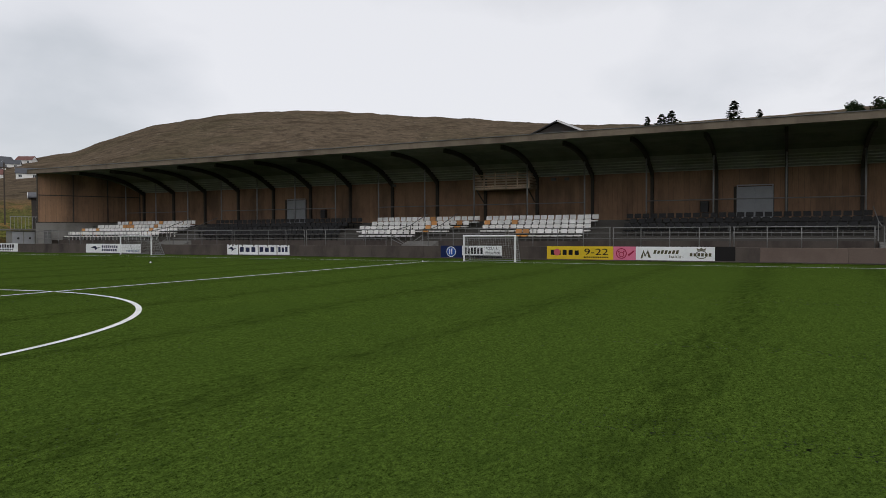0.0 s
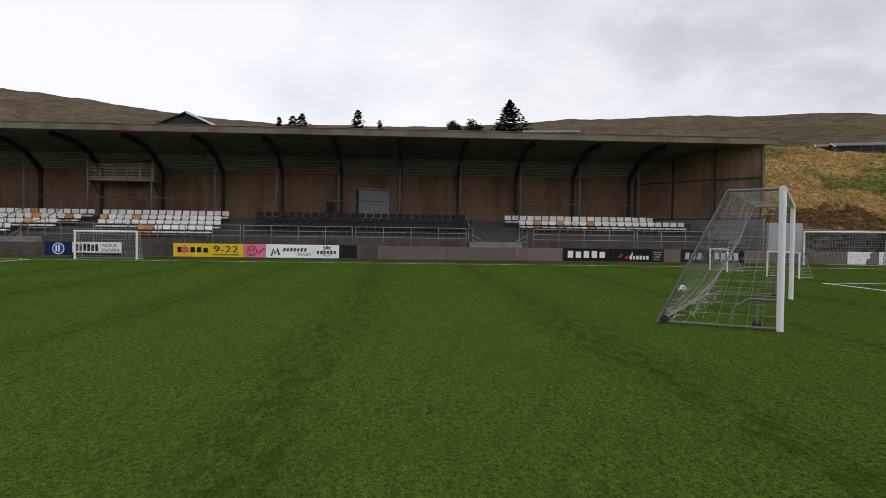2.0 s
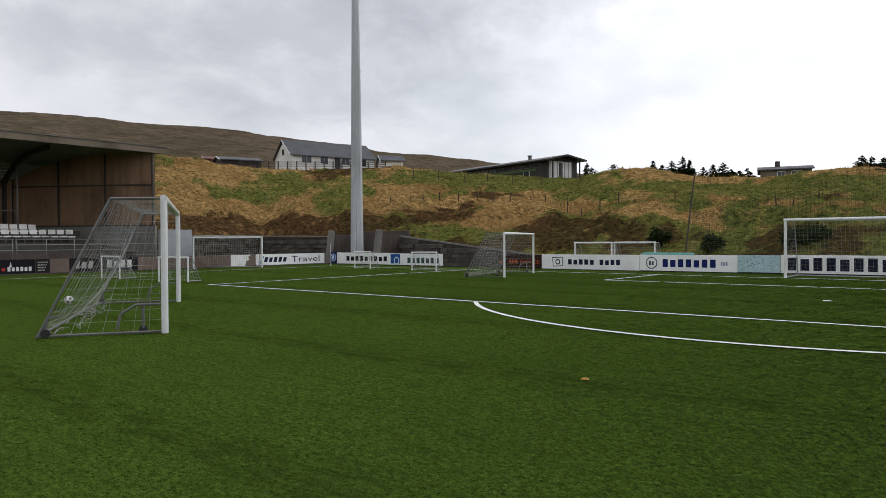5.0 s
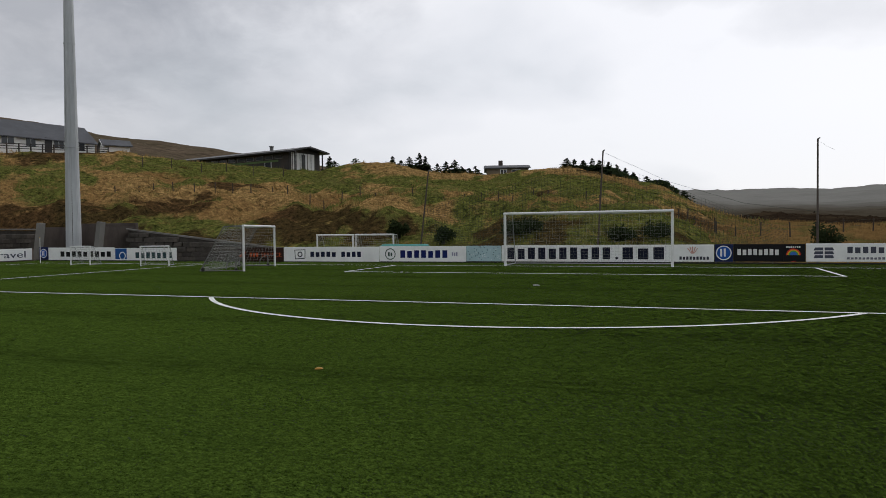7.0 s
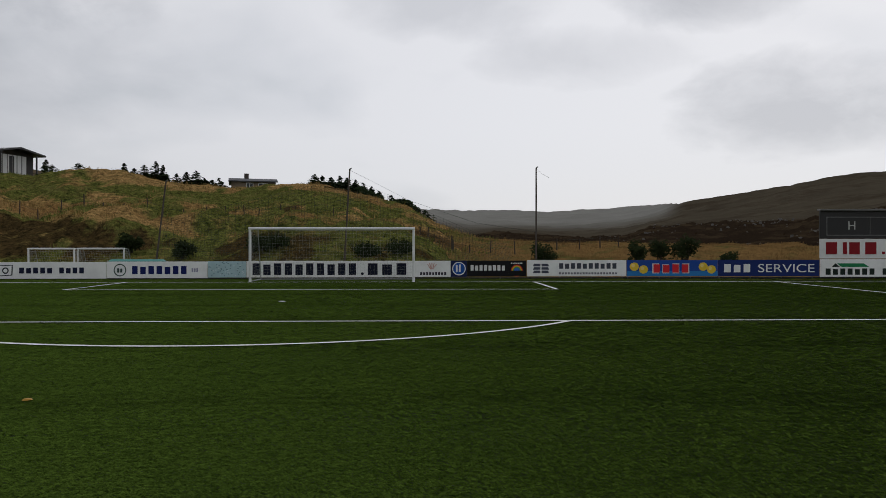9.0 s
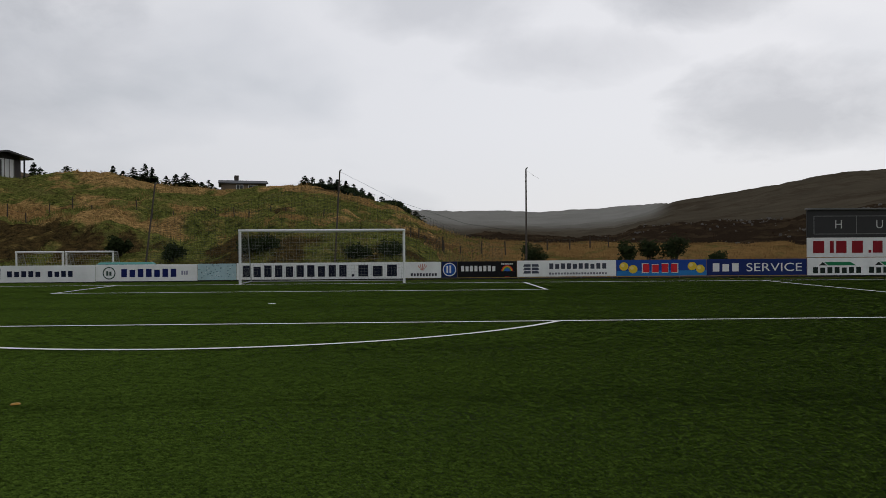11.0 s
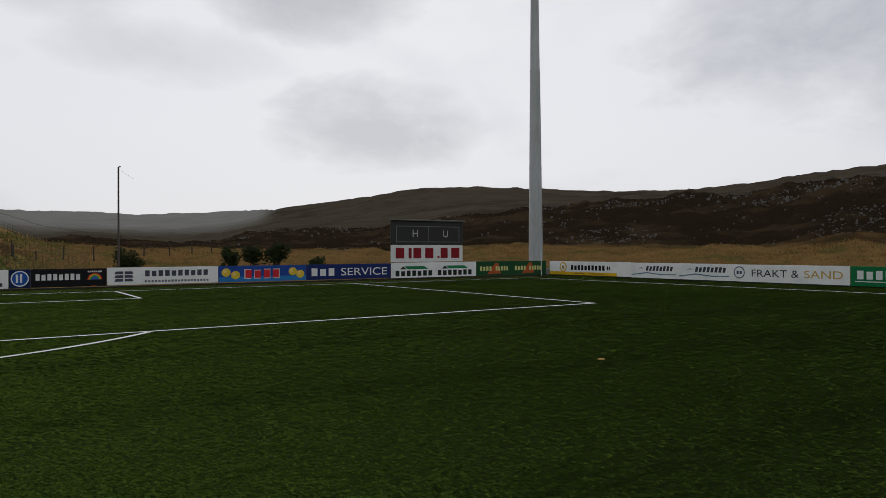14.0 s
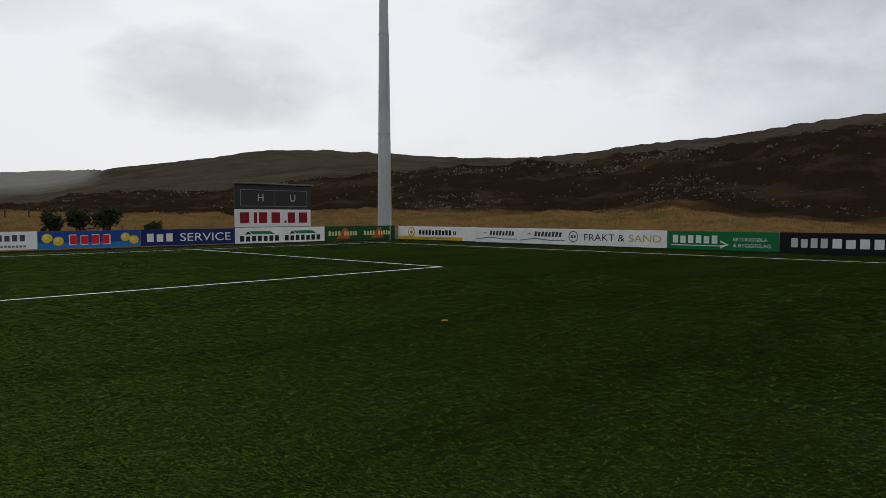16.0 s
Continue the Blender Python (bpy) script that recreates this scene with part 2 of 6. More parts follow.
    bsdf.inputs["Specular IOR Level"].default_value = 0.0
    add_bump(nt, bsdf, maths(nt, "ADD", n3, n2), 1.0, 0.5)
    return m


def island_material(name, a, b, rough=0.9, gloss=0.03):
    """Colour that differs from blade to blade or stone to stone."""
    m, nt, bsdf = nodes_of(name)
    g = nt.nodes.new("ShaderNodeNewGeometry")
    v = coords(nt)
    f = maths(nt, "MULTIPLY", maths(nt, "ADD", g.outputs["Random Per Island"], add_noise(nt, v, 0.12, 4)), 0.6)
    col = blend(nt, f, a, b)
    nt.links.new(blend(nt, 0.5, col, blend(nt, add_noise(nt, v, 5, 4), tuple(c * 0.5 for c in a), b)), bsdf.inputs["Base Color"])
    bsdf.inputs["Roughness"].default_value = rough
    bsdf.inputs["Specular IOR Level"].default_value = gloss
    return m


def timber_material(name, a, b, each=0.3):
    m, nt, bsdf = nodes_of(name)
    v = coords(nt, (9, 9, 0.7))
    grain, broad = add_noise(nt, v, 3, 5, 0.7), add_noise(nt, coords(nt, (1, 1, 0.45)), 0.55, 4)
    col = blend(nt, grain, a, b)
    col = blend(nt, remap(nt, broad, 0.45, 0.68, 0, 0.65), col, (0.060, 0.040, 0.026))
    info = nt.nodes.new("ShaderNodeObjectInfo")
    col = blend(nt, 1.0, col, remap(nt, info.outputs["Random"], 0, 1, 1 - each, 1 + each), "MULTIPLY")
    nt.links.new(col, bsdf.inputs["Base Color"])
    bsdf.inputs["Roughness"].default_value = 0.75
    add_bump(nt, bsdf, grain, 0.3, 0.01)
    return m


TURF, LAND = turf_material(), land_material()
LINE = surface("line_paint", (0.74, 0.76, 0.72), 0.9, grain=60, stain=1.5, vary=0.2, dirt=(0.25, 0.33, 0.16), dirty=0.4, bump=0.5)
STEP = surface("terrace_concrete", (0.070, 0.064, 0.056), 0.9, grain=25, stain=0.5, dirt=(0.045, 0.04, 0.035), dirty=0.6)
CONCRETE = surface("concrete", (0.20, 0.195, 0.18), 0.9, grain=25, stain=0.5, dirt=(0.06, 0.052, 0.045), dirty=0.6, each=0.12)
DARK_CONCRETE = surface("stained_concrete", (0.078, 0.062, 0.052), 0.9, grain=20, stain=0.9, dirt=(0.03, 0.022, 0.02), dirty=0.8, each=0.18, stretch=(1, 1, 0.5))
PINK_CONCRETE = surface("brown_concrete", (0.155, 0.112, 0.092), 0.9, grain=20, stain=0.6, dirt=(0.07, 0.05, 0.045), dirty=0.5, each=0.1)
STONE = surface("dark_stone", (0.075, 0.066, 0.056), 0.95, grain=6, stain=1.2, vary=0.6, dirt=(0.02, 0.018, 0.015), dirty=0.6, bump=0.8, each=0.35)
BOARD_WOOD = timber_material("cladding_timber", (0.150, 0.086, 0.048), (0.40, 0.235, 0.135), each=0.08)
PALE_WOOD = timber_material("weathered_timber", (0.38, 0.28, 0.20), (0.72, 0.56, 0.41))
FASCIA = timber_material("fascia_timber", (0.125, 0.098, 0.070), (0.225, 0.180, 0.130), each=0.06)
BEAM = surface("dark_beam", (0.046, 0.040, 0.033), 0.8, dirty=0.2)
SOFFIT = surface("green_sheet", (0.135, 0.165, 0.110), 0.6, grain=8, stain=0.6, dirt=(0.03, 0.035, 0.025), dirty=0.5, each=0.1)
BATTEN = surface("pale_batten", (0.46, 0.48, 0.42), 0.6, grain=8, stain=0.6, dirt=(0.18, 0.19, 0.16), dirty=0.5)
# rear roof sheets: light caught from the field is put into this paler colour
LIT_LINING = surface("lit_roof_lining", (0.30, 0.33, 0.27), 0.6, grain=8, stain=0.6, dirt=(0.10, 0.12, 0.09), dirty=0.5)
ROOFING = surface("roofing", (0.10, 0.10, 0.095), 0.8)
STEEL = surface("galvanised_steel", (0.36, 0.37, 0.38), 0.5, metal=0.55, grain=14, stain=0.7, vary=0.2, dirt=(0.17, 0.17, 0.17), dirty=0.5, bump=0.05)
MAST = surface("mast_steel", (0.50, 0.525, 0.54), 0.6, metal=0.1, grain=5, stain=0.35, vary=0.2, dirt=(0.24, 0.25, 0.26), dirty=0.7, bump=0.03, stretch=(1, 1, 0.25))
RAIL_STEEL = surface("weathered_rail_steel", (0.22, 0.22, 0.215), 0.6, metal=0.3, dirty=0.4)
DULL_STEEL = surface("dull_steel", (0.17, 0.17, 0.165), 0.6, metal=0.4, dirty=0.3)
WHITE_SEAT = surface("white_plastic", (0.80, 0.785, 0.755), 0.45, grain=12, stain=2.5, vary=0.08, dirt=(0.36, 0.34, 0.30), dirty=0.5, bump=0.03, each=0.10)
ORANGE_SEAT = surface("orange_plastic", (0.60, 0.27, 0.07), 0.45, grain=12, stain=2.5, vary=0.1, dirty=0.3, bump=0.03, each=0.2)
BLACK_SEAT = surface("black_plastic", (0.009, 0.009, 0.010), 0.6, grain=12, vary=0.3, dirty=0.1, bump=0.03, each=0.3, gloss=0.3)
WHITE_PAINT = surface("white_paint", (0.74, 0.75, 0.75), 0.4, grain=10, stain=2, vary=0.06, dirt=(0.42, 0.42, 0.40), dirty=0.4, bump=0.03)
NET = surface("net_twine", (0.36, 0.365, 0.35), 0.9, bump=0)
DARK_NET = surface("dark_twine", (0.035, 0.05, 0.04), 0.9, bump=0)
RUBBER = surface("rubber", (0.02, 0.02, 0.02), 0.8)
GREY_DOOR = surface("grey_door_paint", (0.34, 0.355, 0.375), 0.5, grain=8, stain=1.2, vary=0.1, dirty=0.2, bump=0.03)
BLACK_PAINT = surface("black_paint", (0.012, 0.012, 0.013), 0.5, vary=0.3, dirty=0.1)
SLATE = surface("slate_roof", (0.052, 0.056, 0.066), 0.7, grain=4, stain=0.6)
GLASS = surface("window_glass", (0.03, 0.035, 0.04), 0.08, vary=0.1, dirty=0.0, bump=0)
BARK = surface("bark", (0.05, 0.038, 0.028), 0.95, grain=12, bump=0.6)
NEEDLES = island_material("needles", (0.008, 0.016, 0.007), (0.040, 0.062, 0.024))
LEAVES = island_material("shrub_leaves", (0.008, 0.014, 0.006), (0.036, 0.050, 0.018))
TUFT = island_material("grass_tufts", (0.090, 0.066, 0.024), (0.46, 0.31, 0.12))
TUFT_GREEN = island_material("green_tufts", (0.070, 0.094, 0.020), (0.225, 0.235, 0.062))
ROCK = island_material("hill_rock", (0.040, 0.038, 0.034), (0.19, 0.18, 0.165))
HEATHER_TUFT = island_material("heather_tufts", (0.018, 0.011, 0.007), (0.060, 0.036, 0.020))
DEAD_GRASS = island_material("dead_grass", (0.070, 0.052, 0.018), (0.32, 0.20, 0.080))


PAINTS = {}


def paint(r, g, b):
    """A weathered sign paint of that colour."""
    key = (r, g, b)
    if key not in PAINTS:
        PAINTS[key] = surface("sign_paint", key, 0.5, gloss=0.1, grain=9, stain=1.3, vary=0.07, dirt=tuple(c * 0.6 + 0.006 for c in key), dirty=0.35, bump=0.02)
    return PAINTS[key]


# ---- mesh tools ----
class Shape:
    """Vertices and faces of one mesh in the making."""

    def __init__(self):
        self.v, self.f = [], []

    def add(self, verts, faces):
        n = len(self.v)
        self.v += [tuple(p) for p in verts]
        self.f += [tuple(n + i for i in q) for q in faces]
        return self

    def box(self, lo, hi, bevel=0.0):
        (a, b, c), (d, e, g) = lo, hi
        if bevel:
            s = bevel
            ring = [(a + s, b), (d - s, b), (d, b + s), (d, e - s), (d - s, e), (a + s, e), (a, e - s), (a, b + s)]
            vs = [(x, y, c) for x, y in ring] + [(x, y, g - s) for x, y in ring]
            mx, my = (a + d) / 2, (b + e) / 2
            vs += [(x + (s if x < mx else -s), y + (s if y < my else -s), g) for x, y in ring]
            fs = [tuple(range(7, -1, -1)), tuple(range(16, 24))]
            for k in (0, 8):
                fs += [(k + i, k + (i + 1) % 8, k + 8 + (i + 1) % 8, k + 8 + i) for i in range(8)]
            return self.add(vs, fs)
        return self.add([(a, b, c), (d, b, c), (d, e, c), (a, e, c), (a, b, g), (d, b, g), (d, e, g), (a, e, g)],
                        [(3, 2, 1, 0), (4, 5, 6, 7), (0, 1, 5, 4), (1, 2, 6, 5), (2, 3, 7, 6), (3, 0, 4, 7)])

    def tube(self, p, q, r, n=6, r2=None):
        p, q = Vector(p), Vector(q)
        d = (q - p).normalized()
        s = d.orthogonal().normalized()
        t = d.cross(s)
        r, r2 = float(r), float(r if r2 is None else r2)
        vs = []
        for base, rad in ((p, r), (q, r2)):
            vs += [base + rad * (math.cos(k * math.tau / n) * s + math.sin(k * math.tau / n) * t) for k in range(n)]
        fs = [(k, (k + 1) % n, n + (k + 1) % n, n + k) for k in range(n)]
        return self.add(vs, fs + [tuple(range(n - 1, -1, -1)), tuple(range(n, 2 * n))])

    def path(self, pts, r, n=6):
        for a, b in zip(pts, pts[1:]):
            self.tube(a, b, r, n)
        return self

    def slab(self, outline, axis, lo, hi):
        """A flat outline of (a, b) pairs, drawn out along the axis from lo to hi."""
        place = {"x": lambda a, b, c: (c, a, b), "y": lambda a, b, c: (a, c, b), "z": lambda a, b, c: (a, b, c)}[axis]
        n = len(outline)
        vs = [place(a, b, lo) for a, b in outline] + [place(a, b, hi) for a, b in outline]
        fs = [tuple(range(n - 1, -1, -1)), tuple(range(n, 2 * n))]
        return self.add(vs, fs + [(k, (k + 1) % n, n + (k + 1) % n, n + k) for k in range(n)])

    def mesh(self, name, material, smooth=False, tidy=True):
        me = bpy.data.meshes.new(name)
        me.from_pydata(self.v, [], self.f)
        if tidy:
            bm = bmesh.new()
            bm.from_mesh(me)
            bmesh.ops.recalc_face_normals(bm, faces=bm.faces)
            bm.to_mesh(me)
            bm.free()
        me.materials.append(material)
        if smooth:
            me.shade_smooth()
        return me


def thing(name, label, category, group="", kind="", at=None):
    ob = tagged(new(name), label, category, group, kind)
    if at is not None:
        ob.matrix_world = at
    return ob


def part(name, shape, material, parent, label="", smooth=False, tidy=True):
    me = shape if isinstance(shape, bpy.types.Mesh) else shape.mesh(name, material, smooth, tidy)
    ob = new(name, me)
    ob.parent = parent
    return tagged(ob, label) if label else ob


def solid(name, shape, material, label, category="", group="", kind="", smooth=False, tidy=True):
    return tagged(new(name, shape.mesh(name, material, smooth, tidy)), label, category, group, kind)


def letters(text, width, height, material, parent, m, label="", name="lettering"):
    """Words in the built-in font, fitted to a width and height, lying in the plane of the pose m."""
    c = bpy.data.curves.new(name, "FONT")
    c.body, c.extrude = text, 0.0
    tmp = new(name, c)
    bpy.context.view_layer.update()
    me = bpy.data.meshes.new_from_object(tmp.evaluated_get(bpy.context.evaluated_depsgraph_get()))
    bpy.data.objects.remove(tmp)
    co = np.empty(len(me.vertices) * 3)
    me.vertices.foreach_get("co", co)
    co = co.reshape(-1, 3)
    lo, hi = co.min(0), co.max(0)
    co[:, 0] = (co[:, 0] - lo[0]) / max(1e-6, hi[0] - lo[0]) * width
    co[:, 1] = (co[:, 1] - lo[1]) / max(1e-6, hi[1] - lo[1]) * height
    co[:, 2] = 0
    me.vertices.foreach_set("co", co.ravel())
    me.transform(m)
    me.materials.clear()
    me.materials.append(material)
    ob = new(name, me)
    ob.parent = parent
    return tagged(ob, label) if label else ob


# ---- land ----
EYE_X, EYE_Y = 4.0, -31.4
BOX = (-49.0, 40.0, -112.0, 6.6)          # the level ground round the pitch
AZ1 = (-180, -150, -112, -90, -70, -61.6, -58.6, -56.3, -53.5, -43, -39.3, -34, -29, -26.5, -23.2, -21, -16, -11.3, -8.5, -4.6, -1.5, 1.8, 3.4, 5, 12, 22, 30, 44, 50, 60, 65, 72, 80, 180)
EL1 = (0.8, 0.8, 2, 4, 6, 6.75, 6.65, 6.05, 5.9, 6.1, 5.75, 5.2, 5.0, 5.6, 5.75, 5.1, 4.55, 5.0, 5.05, 4.3, 3.4, 1.6, 0.9, 0.5, 0.35, 0.1, -0.1, 0.43, 0.2, -0.2, 0.75, -0.4, -1, 0.5)
AZR, RD1 = (-180, -60, -45, -30, -20, 0, 5, 40, 80, 180), (85, 95, 100, 95, 85, 75, 70, 68, 62, 80)
AZ2 = (-180, -150, -120, -62, -40, -10, 3.7, 6, 9.7, 13.3, 16.3, 18.2, 23.6, 29.5, 36, 42.8, 49.7, 53.3, 56.3, 61.3, 66.4, 71, 78.7, 180)
EL2 = (3, 2.4, 5, 5.5, 4.6, 2.5, 0.75, 1.0, 0.77, 0.5, 0.7, 1.4, 1.66, 1.77, 2.76, 3.36, 3.76, 4.25, 3.96, 4.57, 4.75, 5.3, 6.0, 3)
RD2 = (200, 200, 220, 200, 190, 190, 300, 300, 300, 300, 300, 280, 250, 220, 200, 190, 185, 180, 180, 175, 170, 165, 160, 180)
AZ3 = (-180, -160, -148.9, -144.4, -138.9, -133.7, -128, -123, -113.4, -104.6, -100, -92, -87, -80, -77, -71.5, -65.6, -57.2, -52.6, -45, -37, -20, 1.4, 7, 10.2, 15, 20.3, 25.4, 30, 33, 42, 48, 58, 61.2, 68, 73, 79, 180)
EL3 = (3, 4, 4.97, 5.9, 8.2, 9.2, 9.75, 9.67, 9.15, 8.53, 8.45, 8.5, 8.55, 8.95, 9.15, 9.17, 9.06, 8.77, 8.34, 7.37, 6.56, 4, 2.97, 2.95, 2.8, 3.06, 3.37, 4.1, 4.85, 5.2, 4.97, 4.55, 4.83, 5.4, 5.86, 6.5, 6.9, 3.5)
AZR3, RD3 = (-180, -30, -5, 5, 18, 20.5, 30, 50, 80, 180), (620, 560, 900, 1500, 1300, 720, 680, 560, 480, 600)


def smooth(u):
    u = min(1.0, max(0.0, u))
    return u * u * (3 - 2 * u)


def rim(az):
    """How far the level ground reaches from the middle, that way."""
    s, c = math.sin(radians(az)), math.cos(radians(az))
    far = []
    if abs(s) > 1e-6:
        far.append(((BOX[1] if s > 0 else BOX[0]) - EYE_X) / s)
    if abs(c) > 1e-6:
        far.append(((BOX[3] if c > 0 else BOX[2]) - EYE_Y) / c)
    return min(far)


def land(x, y):
    """The height of the land, and the masks bank, field, heather, grey."""
    dx, dy = x - EYE_X, y - EYE_Y
    r, az = math.hypot(dx, dy), math.degrees(math.atan2(dx, dy))
    rf = rim(az)
    if r <= rf:
        return -0.25, (1.0, 0.0, 0.0, 0.0, 0.5, 0.0, 0.0)
    r1, r2, r3 = np.interp(az, AZR, RD1), np.interp(az, AZ2, RD2), np.interp(az, AZR3, RD3)
    r1 = max(r1, rf + 15)
    def up(el, rr):
        return 1.6 + rr * math.tan(radians(el))
    z1, z2, z3 = up(np.interp(az, AZ1, EL1), r1), up(np.interp(az, AZ2, EL2), r2), up(np.interp(az, AZ3, EL3), r3)
    z0 = -0.25
    hump = 2.5 if az < 4 else 0.8
    if r < r1:
        u = (r - rf) / (r1 - rf)
        z = z0 + (z1 - z0) * (0.55 * u + 0.45 * smooth(u))
        if -75 < az < 2:       # a bench half way up the bank
            z += 0.10 * z1 * math.sin(u * math.tau * 1.0)
        a = (1.25 if az < 4 else 0.6) * min(1, u * 4) * min(1.0, (1 - u) * 2.2 + 0.18)
    elif r < r2:
        u = (r - r1) / (r2 - r1)
        z = z1 + (z2 - z1) * smooth(u) - hump * math.sin(min(1, u * 2.0) * math.pi) * (1 if az < 4 else 0.5)
        a = 0.5 + 1.0 * u * (1 if az > 4 else 0.3)
    elif r < r3:
        u = (r - r2) / (r3 - r2)
        z = z2 + (z3 - z2) * (0.5 * u + 0.5 * smooth(u)) - 0.05 * (r2 + r) * 0.05 * math.sin(u * math.pi)
        a = (1.5 + 3.5 * u * (1 - 0.5 * u)) * (0.45 if az < -20 else 0.8)
    else:
        u = min(1.0, (r - r3) / (4500 - r3))
        z = z3 * (1 - 0.55 * smooth(u)) - 25 * u
        a = 3.0
    p = Vector((x, y, 0.0))
    if r < r2:
        z += a * (noise.noise(p * 0.09) + 0.8 * noise.noise(p * 0.27) + 0.5 * noise.noise(p * 0.7))
    else:
        z += a * (noise.noise(p * 0.02) + 0.6 * noise.noise(p * 0.06) + 0.4 * noise.noise(p * 0.15))
    j = 0.25 * noise.noise(p * 0.05) + 0.12 * noise.noise(p * 0.2)
    bank = 1 - smooth((az - 1.5 + 8 * j) / 5) if az > -110 else 0.9
    bank *= 1 - smooth((r / r1 - 1.25) / 0.4)
    field = smooth((az - 0 + 8 * j) / 5) * (1 - smooth((r / r1 - 1.05 + 0.7 * j) / 0.28))
    heather = smooth((az - 0) / 5) * (1 - smooth((r / r2 - 1.05) / 0.25)) if az < 120 else 0.0
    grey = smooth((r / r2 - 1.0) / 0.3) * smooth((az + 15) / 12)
    # lush green, bare earth darkened for ledge shade, far hills paled for haze
    u = min(1.3, max(0.0, (r - rf) / (r1 - rf)))
    n1, n2 = noise.noise(p * 0.05 + Vector((7, 0, 0))), noise.noise(p * 0.14 + Vector((0, 3, 0)))
    broken = 0.5 * n1 + 0.45 * n2 + 0.35 * noise.noise(p * 0.4)
    east = smooth((az + 33) / 8)
    ledge = math.exp(-((u - 0.34 - 0.10 * n1) / 0.09) ** 2) + 0.9 * math.exp(-((u - 0.98) / 0.10) ** 2)
    lush = smooth((broken * 1.9 + 0.17 + 0.42 * east - 0.80 * ledge * east - 0.30 * (1 - east) * math.exp(-((u - 0.5) / 0.2) ** 2)) / 0.24)
    low = math.exp(-((u - 0.20 + 0.12 * n1) / 0.15) ** 2)
    shaded_earth = smooth((low * (0.82 - 0.62 * east) + 0.9 * noise.noise(p * 0.11 + Vector((0, 0, 5))) + 0.35 * noise.noise(p * 0.45) - 0.36) / 0.14)
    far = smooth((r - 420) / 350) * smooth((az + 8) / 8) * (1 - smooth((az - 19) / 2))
    return float(z), (bank, field, heather, grey, lush, shaded_earth, far)


def build_ground():
    azs = [-180 + 5 * k for k in range(5)] + [-155 + 0.4 * k for k in range(625)] + [95 + 5 * k for k in range(17)]
    rs = [2, 15, 28] + [33 + 1.15 * k for k in range(68)] + [112 + 3.2 * k for k in range(60)] + [305 + 16 * k for k in range(40)] + [950 + 50 * k for k in range(18)] + [1900, 2300, 2900, 3600, 4500]
    vs, masks = [], []
    for r in rs:
        for az in azs:
            x, y = EYE_X + r * math.sin(radians(az)), EYE_Y + r * math.cos(radians(az))
            z, k = land(x, y)
            vs.append((x, y, z))
            masks.append(k)
    n, fs = len(azs), []
    for i in range(len(rs) - 1):
        fs += [(i * n + k, (i + 1) * n + k, (i + 1) * n + (k + 1) % n, i * n + (k + 1) % n) for k in range(n)]
    fs.append(tuple(range(n)))
    me = bpy.data.meshes.new("ground")
    me.from_pydata(vs, [], fs)
    me.materials.append(LAND)
    me.shade_smooth()
    for i, key in enumerate(("bank", "field", "heather", "grey", "lush", "shaded_earth", "far")):
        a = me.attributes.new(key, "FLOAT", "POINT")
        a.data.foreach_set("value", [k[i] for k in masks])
    ob = new("ground", me)
    if me.polygons[0].normal.z < 0:
        me.flip_normals()
    return tagged(ob, "grass bank, brown moor grass and dark heather hills round the pitch", "ground", kind="structure")


build_ground()

# ---- pitch ----
HALF_W, LENGTH, MIDDLE_Y = 32.0, 99.2, -49.6
PILE, STRAY, LEAN_AZIMUTH = 0.145, 0.05, -108
WALL_X, END_Y = 36.5, 3.5
INFILL = surface("rubber_infill", (0.038, 0.062, 0.014), 0.95, grain=60, bump=0.3)
s = Shape()
s.add([(-36.5, -108, -PILE), (40, -108, -PILE), (40, 4.6, -PILE), (-36.5, 4.6, -PILE)], [(0, 1, 2, 3)])
solid("pitch_floor", s, INFILL, "dark infill under the artificial turf", "pitch", kind="structure")


